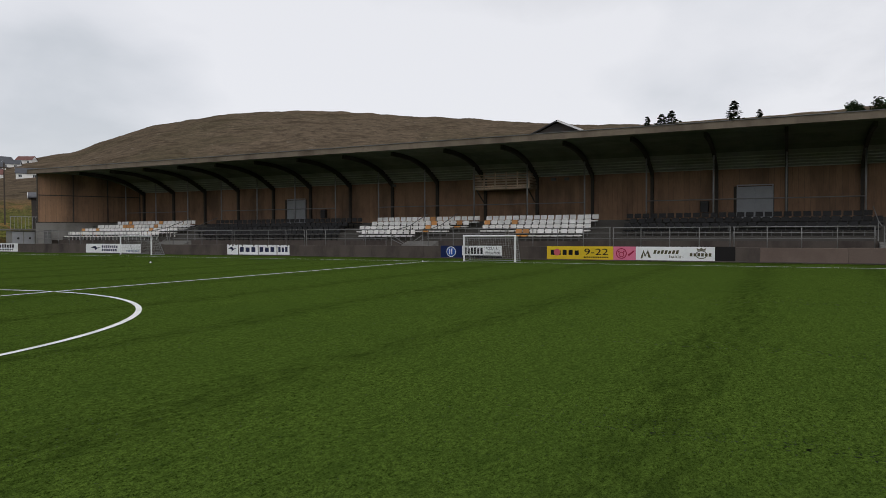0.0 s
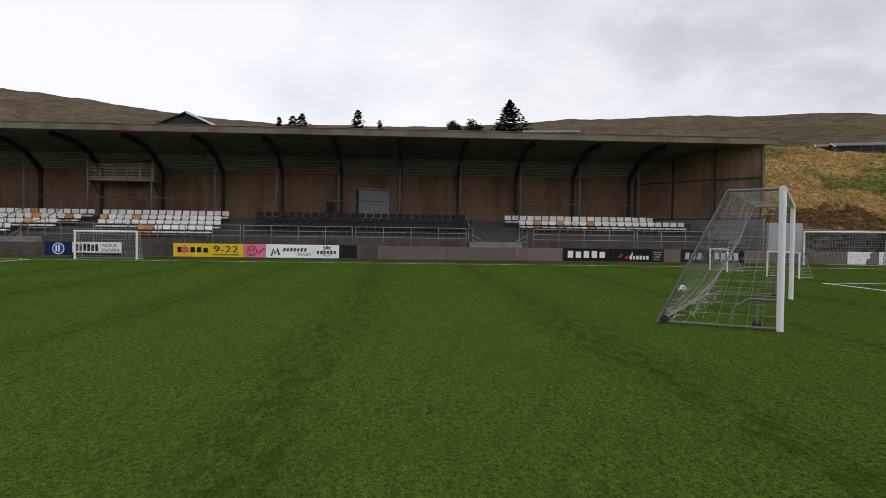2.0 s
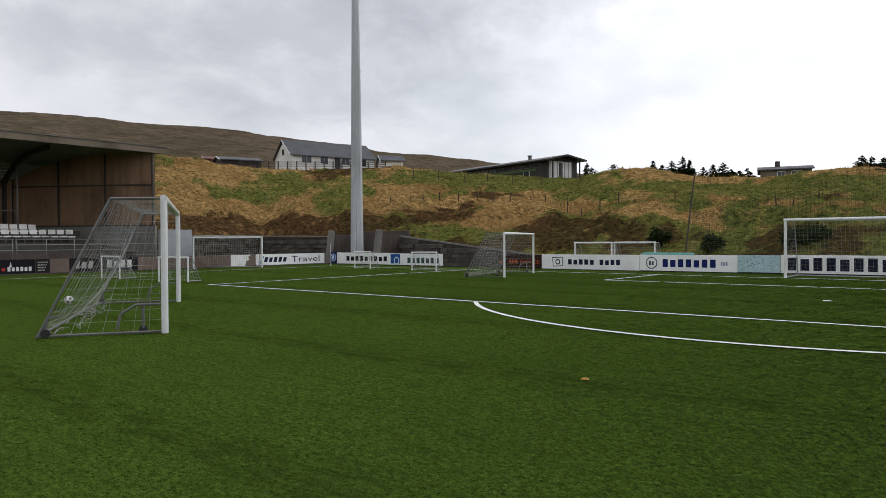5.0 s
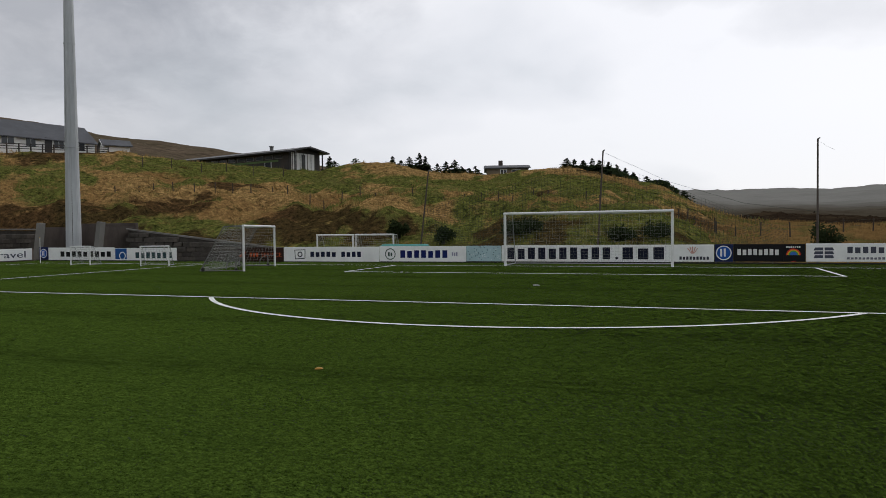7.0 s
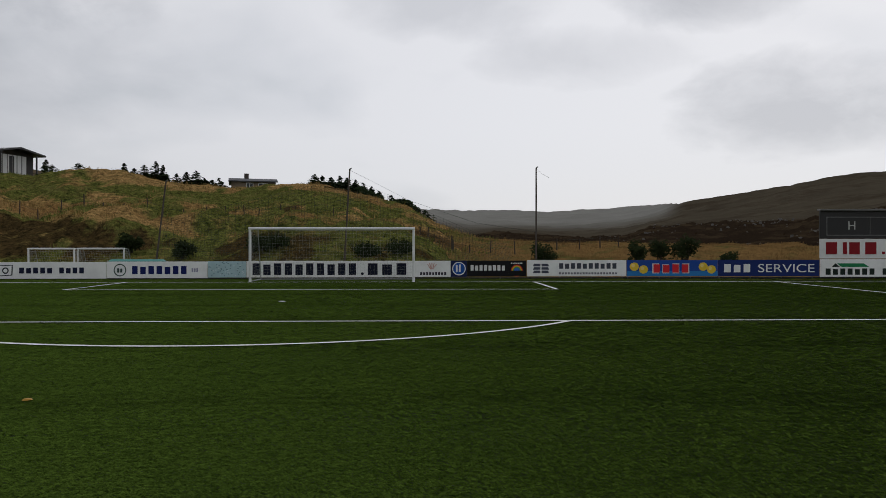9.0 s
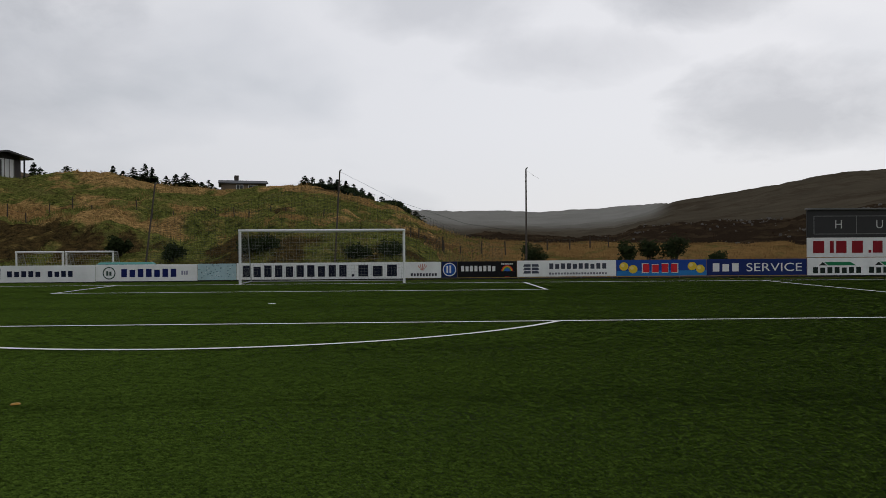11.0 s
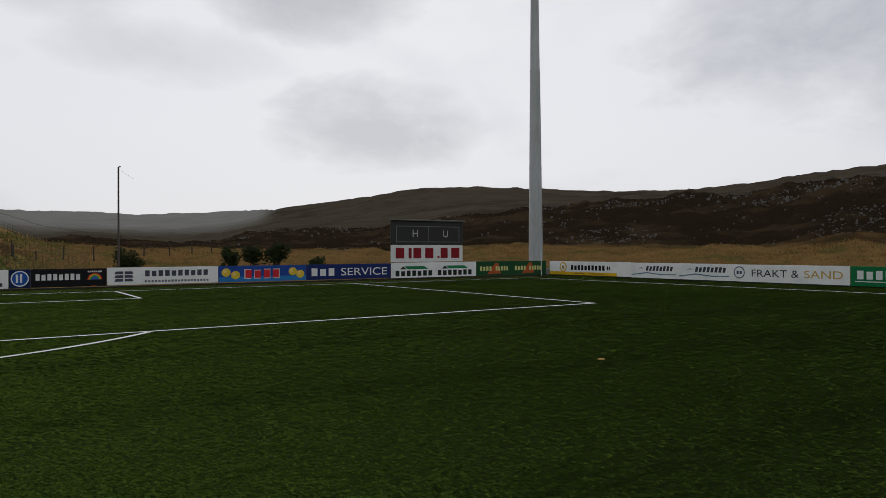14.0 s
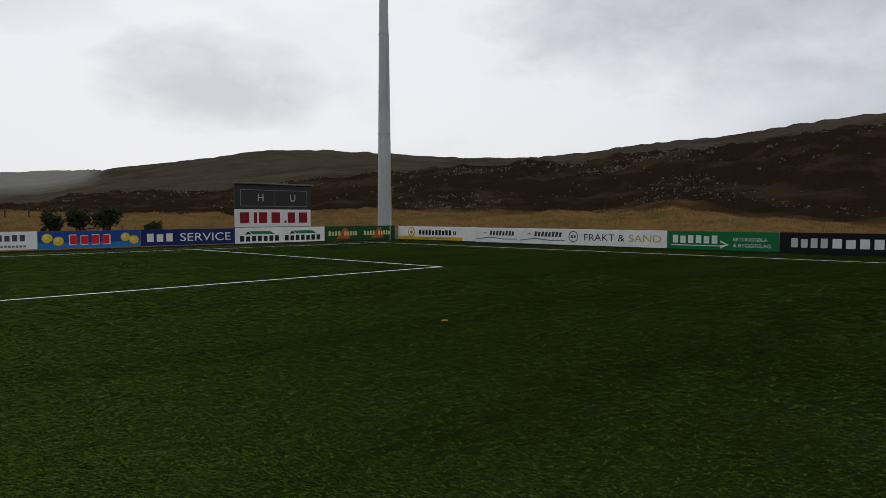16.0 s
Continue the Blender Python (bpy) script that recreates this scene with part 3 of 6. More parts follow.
def turf_pile():
    """Clumps of turf fibres that lean over towards the stand, as the pile is brushed: fine near the middle of the walk, coarser far off."""
    rng = np.random.default_rng(5)
    verts = []
    levels = ((0.012, 0.014, 3.8, 6.5), (0.017, 0.022, 6.5, 11.0), (0.027, 0.046, 11.0, 18.0), (0.040, 0.062, 18.0, 36.0), (0.115, 0.36, 36.0, 200.0), (0.08, 0.20, 0.0, 36.0), (0.05, 0.10, 0.0, 3.8))
    stand = (0.90, 0.68, 0.42, 0.27, 0.20, 0.5, 0.9)           # how upright the fibres look at each grain
    for level, (gap, wide, near, far) in enumerate(levels):
        x0, x1 = max(-36.4, EYE_X - far), min(39.8, EYE_X + far)
        y0, y1 = max(-107.5, EYE_Y - far), min(4.4, EYE_Y + far)
        xs, ys = np.arange(x0, x1, gap), np.arange(y0, y1, wide)
        gx, gy = (a.ravel() for a in np.meshgrid(xs, ys, indexing="ij"))
        gx, gy = gx + rng.uniform(-0.5, 0.5, gx.size) * gap, gy + rng.uniform(-0.5, 0.5, gy.size) * wide
        r = np.hypot(gx - EYE_X, gy - EYE_Y) + rng.normal(0, 0.6, gx.size)
        az = np.degrees(np.arctan2(gx - EYE_X, gy - EYE_Y))
        behind = ((az > 86) | (az < -157)) & (r < 36.0)      # the stretch of turf nobody walks past is coarser
        keep = (r >= near) & (r < far) & (behind if level == 5 else ~behind | (r >= 36.0))
        gx, gy = gx[keep], gy[keep]
        n = gx.size
        turn = np.radians(LEAN_AZIMUTH) + rng.normal(0, 0.68, n)
        turn = np.where(rng.random(n) < STRAY, rng.uniform(0, math.tau, n), turn)
        lx, ly = np.sin(turn), np.cos(turn)
        long, high = gap * rng.uniform(1.6, 2.7, n), gap * rng.uniform(0.60, 0.95, n) * stand[level]
        half = wide * rng.uniform(0.8, 1.25, n)
        top = -rng.uniform(0.0, 0.30, n) * gap
        low = np.stack([gx, gy, top - high], 1)
        tip = np.stack([gx + lx * long, gy + ly * long, top], 1)
        side = np.stack([-ly * half, lx * half, np.zeros(n)], 1)
        verts.append(np.stack([low - side, low + side, tip], 1).reshape(-1, 3))
    co = np.concatenate(verts)
    n = len(co) // 3
    me = bpy.data.meshes.new("turf")
    me.vertices.add(3 * n)
    me.vertices.foreach_set("co", co.ravel())
    me.loops.add(3 * n)
    me.loops.foreach_set("vertex_index", np.arange(3 * n, dtype=np.int32))
    me.polygons.add(n)
    me.polygons.foreach_set("loop_start", np.arange(0, 3 * n, 3, dtype=np.int32))
    me.update(calc_edges=True)
    me.materials.append(TURF)
    tagged(new("turf", me), "green artificial turf with darker brushed lanes", "turf", kind="stuff")


turf_pile()


def stripe(name, x0, y0, x1, y1, label="white line painted on the turf"):
    s = Shape()
    s.add([(x0, y0, 0.006), (x1, y0, 0.006), (x1, y1, 0.006), (x0, y1, 0.006)], [(0, 1, 2, 3)])
    solid(name, s, LINE, label, "line", "pitch markings", "structure")


def ring(name, cx, cy, r, a0, a1, w=0.12):
    s, n = Shape(), max(16, int(abs(a1 - a0) * 0.6))
    for k in range(n):
        t0, t1 = radians(a0 + (a1 - a0) * k / n), radians(a0 + (a1 - a0) * (k + 1) / n)
        q = [(cx + rr * math.cos(t), cy + rr * math.sin(t), 0.006) for t, rr in ((t0, r - w), (t1, r - w), (t1, r), (t0, r))]
        s.add(q, [(0, 1, 2, 3)])
    solid(name, s, LINE, "white curved line painted on the turf", "line", "pitch markings", "structure")


LW = 0.12
stripe("goal_line", -HALF_W, -LW, HALF_W, 0)
for k in (-1, 1):
    stripe("touchline", k * HALF_W - (LW if k > 0 else 0), -LENGTH, k * HALF_W + (0 if k > 0 else LW), -LW)
    stripe("penalty_area_side", k * 20.16 - (LW if k > 0 else 0), -16.5 + LW, k * 20.16 + (0 if k > 0 else LW), -LW)
    stripe("goal_area_side", k * 9.16 - (LW if k > 0 else 0), -5.5 + LW, k * 9.16 + (0 if k > 0 else LW), -LW)
stripe("penalty_area_front", -20.16, -16.5, 20.16, -16.5 + LW)
stripe("goal_area_front", -9.16, -5.5, 9.16, -5.5 + LW)
stripe("halfway_line", -HALF_W + LW, MIDDLE_Y - LW / 2, HALF_W - LW, MIDDLE_Y + LW / 2)
ring("penalty_arc", 0, -11, 9.15, 180 + 36.95, 360 - 36.95)
ring("centre_circle", 0, MIDDLE_Y, 9.36, 0, 360)
ring("penalty_spot", 0, -11, 0.11, 0, 360, 0.11)
ring("centre_spot", 0, MIDDLE_Y, 0.11, 0, 360, 0.11)

# ---- grandstand ----
POST_X, BACK_X, ROOF_X = -44.2, -46.5, -38.0
BAY, POST_Y0, BAYS = 4.16, -14.9, 18
DECK = 2.42
ROWS_X = [-39.7 - 0.8 * k for k in range(4)]
ROWS_Z = [1.05 + 0.32 * k for k in range(4)]
# underside of the roof from the front edge to the back wall, as (x, z)
ROOF = [(-38.0, 7.30), (-39.3, 7.36), (-40.6, 7.36), (-41.9, 7.28), (-43.0, 7.12), (-43.9, 6.93), (-44.6, 6.72), (-45.2, 6.48), (-45.7, 6.24), (-46.15, 6.0), (-46.6, 5.78)]


def under_roof(x):
    return float(np.interp(-x, [-p[0] for p in ROOF], [p[1] for p in ROOF]))


def splay(x, end):
    """Where the slanting end walls stand at a depth x: end 0 near the corner flag, end 1 far off."""
    u = (x - ROOF_X) / (BACK_X - ROOF_X)
    return -9.1 + u * (-14.3 + 9.1) if end == 0 else -94.4 + u * (-90.6 + 94.4)


def ramp_slab(shape, x0, x1, z0, z1, grow=0.0):
    """A slab between two depths that follows the slanting ends."""
    a0, a1 = splay(x0, 1) - grow, splay(x1, 1) - grow
    b0, b1 = splay(x0, 0) + grow, splay(x1, 0) + grow
    vs = [(x0, a0, z0), (x0, b0, z0), (x1, b1, z0), (x1, a1, z0), (x0, a0, z1), (x0, b0, z1), (x1, b1, z1), (x1, a1, z1)]
    shape.add(vs, [(0, 1, 2, 3), (7, 6, 5, 4), (0, 4, 5, 1), (1, 5, 6, 2), (2, 6, 7, 3), (3, 7, 4, 0)])


def build_stand():
    st = thing("grandstand", "long roofed grandstand of brown timber and concrete beside the pitch", "grandstand")
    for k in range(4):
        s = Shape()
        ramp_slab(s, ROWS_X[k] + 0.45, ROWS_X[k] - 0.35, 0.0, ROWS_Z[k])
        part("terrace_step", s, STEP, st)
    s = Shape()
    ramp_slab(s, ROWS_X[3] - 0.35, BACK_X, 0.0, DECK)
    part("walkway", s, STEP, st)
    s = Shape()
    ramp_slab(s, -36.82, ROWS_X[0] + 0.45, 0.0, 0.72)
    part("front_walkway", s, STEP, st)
    s = Shape()
    ramp_slab(s, -39.20, -39.25, 0.72, 1.09)
    part("front_kerb", s, DARK_CONCRETE, st, "stained concrete edge of the lowest step")
    # roof: sheets in long courses, each a little proud of the next, with roofing above and a timber fascia
    for k in range(len(ROOF) - 1):
        (x0, z0), (x1, z1) = ROOF[k], ROOF[k + 1]
        s = Shape()
        lap = 0.06 if k >= 5 else 0.012
        a0, a1, b0, b1 = splay(x0, 1) - 0.9, splay(x1, 1) - 0.9, splay(x0, 0) + 0.7, splay(x1, 0) + 0.7
        vs = [(x0, a0, z0), (x0, b0, z0), (x1, b1, z1 - lap), (x1, a1, z1 - lap), (x0, a0, z0 + 0.06), (x0, b0, z0 + 0.06), (x1, b1, z1 + 0.06), (x1, a1, z1 + 0.06)]
        s.add(vs, [(0, 1, 2, 3), (7, 6, 5, 4), (0, 4, 5, 1), (1, 5, 6, 2), (2, 6, 7, 3), (3, 7, 4, 0)])
        part("roof_sheet", s, LIT_LINING if k >= 6 else SOFFIT, st, "ribbed roof lining, coloured paler for light off the field" if k >= 6 else "dark green roof lining")
    top = [(x, z + 0.07) for x, z in ROOF] + [(x, z + 0.30) for x, z in reversed(ROOF)]
    s = Shape()
    n = len(top)
    vs = [(x, splay(x, 1) - 0.95, z) for x, z in top] + [(x, splay(x, 0) + 0.75, z) for x, z in top]
    s.add(vs, [tuple(range(n)), tuple(range(2 * n - 1, n - 1, -1))] + [(k, (k + 1) % n, n + (k + 1) % n, n + k) for k in range(n)])
    part("roof", s, ROOFING, st, "grey felted roof")
    # fascia boards along the front edge
    y = splay(ROOF_X, 1) - 1.0
    stop = splay(ROOF_X, 0) + 0.8
    count = 14
    step = (stop - y) / count
    for k in range(count):
        s = Shape().box((ROOF_X + 0.004, y + k * step + 0.004, 7.28), (ROOF_X + 0.07, y + (k + 1) * step - 0.004, 7.67), 0.006)
        part("fascia_board", s, FASCIA, st)
    s = Shape().box((ROOF_X - 0.02, y, 7.672), (ROOF_X + 0.12, stop, 7.71))
    part("roof_edge_trim", s, DULL_STEEL, st)
    # frames: dark column, curved rib and a slim steel post
    rib = Shape()
    pts = [(x, z - 0.02) for x, z in ROOF[1:]]
    low = [(x + 0.04 + 0.14 * max(0, (k - 2) / 8), z - 0.30 - 0.10 * max(0.0, (k - 3) / 7)) for k, (x, z) in enumerate(pts)]
    rib.slab(pts + list(reversed(low)), "y", -0.09, 0.09)
    col = Shape().box((-46.5 + 0.03, -0.10, DECK), (-46.24, 0.10, 5.75), 0.01)
    post = Shape().tube((0, 0, DECK - 0.4), (0, 0, under_roof(POST_X) - 0.06), 0.055, 10)
    plate = Shape().box((-0.13, -0.13, DECK), (0.13, 0.13, DECK + 0.02))
    me_rib, me_col, me_post, me_plate = rib.mesh("roof_rib", BEAM), col.mesh("column", BEAM), post.mesh("post", STEEL, True), plate.mesh("base_plate", STEEL)
    for k in range(BAYS + 1):
        y = POST_Y0 - BAY * k
        for name, me, x in (("roof_rib", me_rib, 0), ("column", me_col, 0), ("post", me_post, POST_X), ("base_plate", me_plate, POST_X)):
            o = part(name, me, None, st)
            o.location = (x, y, 0)
    for k in list(range(0, 2)) + [3, 4, 5] + [7, 8, 9, 10] + [12, 13, 14] + [16, 17]:
        y = POST_Y0 - BAY * k
        part("walkway_rail", Shape().tube((POST_X, y - 0.07, 3.68), (POST_X, y - BAY + 0.07, 3.68), 0.036, 6), RAIL_STEEL, st, "thin galvanised rail")
    # pale battens across the foot of the lining, bay by bay
    for k in range(BAYS):
        for z in (5.84, 6.00, 6.16, 6.32, 6.48):
            x = float(np.interp(z, [p[1] for p in reversed(ROOF[5:])], [p[0] for p in reversed(ROOF[5:])]))
            part("batten", Shape().box((x + 0.03, POST_Y0 - BAY * (k + 1) + 0.10, z - 0.10), (x + 0.12, POST_Y0 - BAY * k - 0.10, z - 0.04)), BATTEN, st)
    # wall behind: backing, then single boards
    doors = ((-34.41, -32.36), (-71.6, -69.72))
    s = Shape()
    s.add([(BACK_X - 0.12, -90.6, DECK), (BACK_X - 0.04, -90.6, DECK), (BACK_X - 0.04, -14.3, DECK), (BACK_X - 0.12, -14.3, DECK), (BACK_X - 0.12, -90.6, 5.8), (BACK_X - 0.04, -90.6, 5.8), (BACK_X - 0.04, -14.3, 5.8), (BACK_X - 0.12, -14.3, 5.8)],
          [(3, 2, 1, 0), (4, 5, 6, 7), (0, 1, 5, 4), (1, 2, 6, 5), (2, 3, 7, 6), (3, 0, 4, 7)])
    part("back_wall", s, BEAM, st)
    w, n = 0.345, 221
    full = Shape().box((0, 0.004, DECK), (0.045, w - 0.006, 5.78), 0.005).mesh("cladding_board", BOARD_WOOD)
    short = Shape().box((0, 0.004, 4.60), (0.045, w - 0.006, 5.78), 0.005).mesh("cladding_board", BOARD_WOOD)
    for k in range(n):
        y = -90.55 + k * w
        over = any(a - w + 0.02 < y < b - 0.02 for a, b in doors)
        o = part("cladding_board", short if over else full, None, st)
        o.location = (BACK_X - 0.035 + 0.008 * (k % 2), y, 0)
    for a, b in doors:
        d = part("door", Shape().box((BACK_X - 0.03, a, DECK), (BACK_X + 0.02, (a + b) / 2 - 0.006, 4.56), 0.006).box((BACK_X - 0.03, (a + b) / 2 + 0.006, DECK), (BACK_X + 0.02, b, 4.56), 0.006), GREY_DOOR, st, "pale grey double door, shut")
        part("door_frame", Shape().box((BACK_X - 0.03, a - 0.07, DECK), (BACK_X + 0.045, a - 0.002, 4.63)).box((BACK_X - 0.03, b + 0.002, DECK), (BACK_X + 0.045, b + 0.07, 4.63)).box((BACK_X - 0.03, a - 0.07, 4.632), (BACK_X + 0.05, b + 0.07, 4.70)), GREY_DOOR, d)
        part("door_handle", Shape().tube((BACK_X + 0.06, (a + b) / 2 + 0.12, 3.45), (BACK_X + 0.06, (a + b) / 2 + 0.12, 3.6), 0.014).tube((BACK_X + 0.02, (a + b) / 2 + 0.12, 3.52), (BACK_X + 0.06, (a + b) / 2 + 0.12, 3.52), 0.012), STEEL, d)
    # slanting end walls: concrete foot, board cladding, a cross rail, corner posts
    for end in (0, 1):
        x0, x1 = ROOF_X - 0.15, BACK_X - 0.05
        p, q = Vector((x0, splay(x0, end), 0)), Vector((x1, splay(x1, end), 0))
        d = (q - p)
        run = d.length
        d.normalize()
        side = Vector((-d.y, d.x, 0)) * (1 if end == 0 else -1)
        inward = side if side.y * (-1 if end == 0 else 1) > 0 else -side
        def plank(name, u0, u1, z0, zz0, zz1, t0, t1, mat, label=""):
            a, b = p + d * u0, p + d * u1
            vs = [a + inward * t0, b + inward * t0, b + inward * t1, a + inward * t1]
            s = Shape()
            s.add([(*v.xy, z0) for v in vs] + [(*vs[0].xy, zz0), (*vs[1].xy, zz1), (*vs[2].xy, zz1), (*vs[3].xy, zz0)],
                  [(3, 2, 1, 0), (4, 5, 6, 7), (0, 1, 5, 4), (1, 2, 6, 5), (2, 3, 7, 6), (3, 0, 4, 7)])
            return part(name, s, mat, st, label)
        plank("end_wall_foot", -0.1, run, 0.0, 2.70, 2.70, -0.14, 0.06, CONCRETE, "grey concrete foot of the end wall")
        count = 40
        for k in range(count):
            u0, u1 = run * k / count, run * (k + 1) / count
            xa, xb = x0 + (x1 - x0) * k / count, x0 + (x1 - x0) * (k + 1) / count
            deep = 0.03 if k % 2 else 0.0
            plank("end_wall_board", u0 + 0.006, u1 - 0.006, 2.70, under_roof(xa) + 0.05, under_roof(xb) + 0.05, -0.07 + deep, -0.02 + deep, BOARD_WOOD)
        plank("end_wall_backing", 0.0, run, 2.71, under_roof(x0) - 0.02, under_roof(x1) - 0.02, -0.12, -0.075, BEAM)
        plank("cross_rail", 0.0, run, 5.26, 5.34, 5.34, 0.012, 0.10, BEAM)
        for k in range(4):
            u = run * k / 3
            thick = 0.08 if k in (0, 3) else 0.035
            plank("end_wall_post", max(0.0, u - thick), u + thick, 2.70, under_roof(x0 + (x1 - x0) * k / 3) - 0.03, under_roof(x0 + (x1 - x0) * min(1, k / 3 + 0.02)) - 0.03, 0.012, 0.13, BEAM)
        plank("sill", -0.1, run, 2.702, 2.78, 2.78, 0.0, 0.09, BEAM)
    return st


build_stand()


def commentary_balcony():
    b = thing("commentary_balcony", "small pale timber balcony hung high under the stand roof", "balcony")
    x0, x1, y0, y1, z0, z1 = -46.4, -44.75, -52.68, -48.2, 4.84, 6.02
    part("floor", Shape().box((x0, y0, z0), (x1 - 0.04, y1, z0 + 0.12)), PALE_WOOD, b)
    for k in range(5):
        z = z0 + 0.18 + k * 0.205
        part("slat", Shape().box((x1 - 0.035, y0, z), (x1, y1, z + 0.10), 0.005), PALE_WOOD, b)
        for y in (y0, y1 - 0.035):
            part("side_slat", Shape().box((x0, y, z), (x1 - 0.04, y + 0.035, z + 0.13)), PALE_WOOD, b)
    part("edge_board", Shape().box((x1 - 0.035, y0, z0), (x1 + 0.005, y1, z0 + 0.14), 0.005), PALE_WOOD, b)
    for k in range(6):
        y = y0 + 0.05 + k * (y1 - y0 - 0.1) / 5
        part("upright", Shape().box((x1 + 0.006, y - 0.05, z0), (x1 + 0.06, y + 0.05, z1 + 0.05), 0.006), PALE_WOOD, b)
    for y in (y0 + 0.2, y1 - 0.2):
        part("bracket", Shape().tube((x0, y, z0 - 0.9), (x1 - 0.2, y, z0 - 0.02), 0.05, 6), BEAM, b)


commentary_balcony()
for y in (-36.45, -67.56):
    b = thing("waste_bin", "small black bin fixed to the timber wall", "bin", "bins on the stand wall")
    part("body", Shape().box((BACK_X + 0.03, y - 0.26, 2.95), (BACK_X + 0.34, y + 0.26, 3.62), 0.03), BLACK_PAINT, b)
    part("rim", Shape().box((BACK_X + 0.02, y - 0.28, 3.62), (BACK_X + 0.36, y + 0.28, 3.68), 0.01), BLACK_PAINT, b)
for y in (-43.9 - 2.0, -60.5, -58.9 + 12.0):
    lamp = thing("wall_lamp", "small dark floodlamp fixed high on the timber wall", "lamp", "lamps on the stand wall")
    part("housing", Shape().box((BACK_X + 0.06, y - 0.16, 5.42), (BACK_X + 0.26, y + 0.16, 5.62), 0.02), DULL_STEEL, lamp)
    part("bracket", Shape().tube((BACK_X, y, 5.52), (BACK_X + 0.08, y, 5.52), 0.025), DULL_STEEL, lamp)


# seats
def seat_model(material, label, category, group):
    st = thing("stadium_seat", label, category, group)
    back = Shape()
    prof = [(-0.225, 0.50), (-0.24, 0.62), (-0.265, 0.78), (-0.235, 0.785), (-0.21, 0.62), (-0.195, 0.51)]
    back.slab(prof, "y", -0.205, 0.205)
    pan = Shape()
    pan.slab([(-0.19, 0.375), (0.17, 0.405), (0.215, 0.375), (0.205, 0.31), (0.17, 0.345), (-0.16, 0.335)], "y", -0.205, 0.205)
    part("backrest", back, material, st)
    part("seat_pan", pan, material, st)
    part("leg", Shape().box((-0.16, -0.03, 0.0), (-0.10, 0.03, 0.36)).box((-0.16, -0.03, 0.28), (0.12, 0.03, 0.335)), DULL_STEEL, st)
    return st


WHITE = seat_model(WHITE_SEAT, "white plastic stadium seat on the concrete terrace", "seat", "white stand seats")
ORANGE = seat_model(ORANGE_SEAT, "orange plastic stadium seat among white ones", "seat", "orange stand seats")
BLACK = seat_model(BLACK_SEAT, "black plastic stadium seat on the concrete terrace", "seat", "black stand seats")
FAR_WHITE, FAR_ORANGE, FAR_BLACK = Shape(), Shape(), Shape()


def far_seat(shape, x, y, z):
    shape.slab([(x - 0.225, z + 0.50), (x - 0.265, z + 0.78), (x - 0.235, z + 0.785), (x - 0.195, z + 0.51)], "y", y - 0.205, y + 0.205)
    shape.slab([(x - 0.19, z + 0.375), (x + 0.17, z + 0.405), (x + 0.215, z + 0.375), (x + 0.205, z + 0.31), (x - 0.16, z + 0.335)], "y", y - 0.22, y + 0.22)
    shape.box((x - 0.16, y - 0.03, z), (x - 0.10, y + 0.03, z + 0.34))


# rows: step, first place along the stand, number of seats, colour, places of the orange ones
SEATING = [
    (3, -88.6, 20, "w", (3, 11)), (2, -90.4, 24, "w", (7, 8, 9, 15)), (1, -91.6, 25, "w", (0, 4, 18)), (0, -92.4, 24, "w", ()),
    (3, -76.1, 30, "b", ()), (2, -76.4, 29, "b", ()), (1, -76.6, 29, "b", ()), (0, -75.0, 27, "b", ()),
    (3, -59.6, 17, "w", (9,)), (2, -59.6, 16, "w", (10, 14)), (1, -60.2, 15, "w", (11,)), (0, -59.5, 9, "w", ()),
    (3, -50.6, 16, "w", ()), (2, -50.4, 15, "w", (0, 4)), (1, -50.2, 15, "w", ()), (0, -47.5, 9, "w", (0, 1)),
    (3, -40.8, 27, "b", ()), (2, -40.4, 27, "b", ()), (1, -40.6, 27, "b", ()),
    (3, -24.6, 20, "w", ()), (2, -23.8, 22, "w", (2, 5, 9)),
]
for row, y0, count, colour, odd in SEATING:
    if y0 < -70 and (colour == "b" or row < 2):
        for k in range(count):
            far_seat(FAR_ORANGE if k in odd else FAR_BLACK if colour == "b" else FAR_WHITE, ROWS_X[row] + 0.02, y0 + 0.25 + 0.505 * k, ROWS_Z[row])
        continue
    for k in range(count):
        kind_of = BLACK if colour == "b" else ORANGE if k in odd else WHITE
        copy_thing(kind_of, pose(ROWS_X[row] + 0.02, y0 + 0.25 + 0.505 * k, ROWS_Z[row], 0, random.uniform(-1.5, 1.5), random.uniform(-2.5, 2.5)))
for shape, mat, word in ((FAR_WHITE, WHITE_SEAT, "white"), (FAR_ORANGE, ORANGE_SEAT, "orange"), (FAR_BLACK, BLACK_SEAT, "black")):
    if shape.v:
        solid("far_seats", shape, mat, f"rows of {word} plastic seats at the far end of the stand", "seats", kind="stuff")
for model in (WHITE, ORANGE, BLACK):
    for o in (*model.children, model):
        bpy.data.objects.remove(o)


# railings in front of the terrace
def railing(y0, y1, x=-36.95, z0=0.72, z1=1.86, rails=3):
    r = thing("railing", "galvanised steel tube railing in front of the terrace", "railing", "terrace railings")
    n = max(2, round((y1 - y0) / 1.55) + 1)
    up = Shape().tube((0, 0, z0), (0, 0, z1), 0.024, 6).mesh("upright", RAIL_STEEL, True)
    for k in range(n):
        o = part("upright", up, None, r)
        o.location = (x, y0 + (y1 - y0) * k / (n - 1), 0)
    for k in range(rails):
        z = z1 - k * 0.30
        part("rail", Shape().tube((x, y0 - 0.05, z), (x, y1 + 0.05, z), 0.021 if k else 0.026, 6), RAIL_STEEL, r)


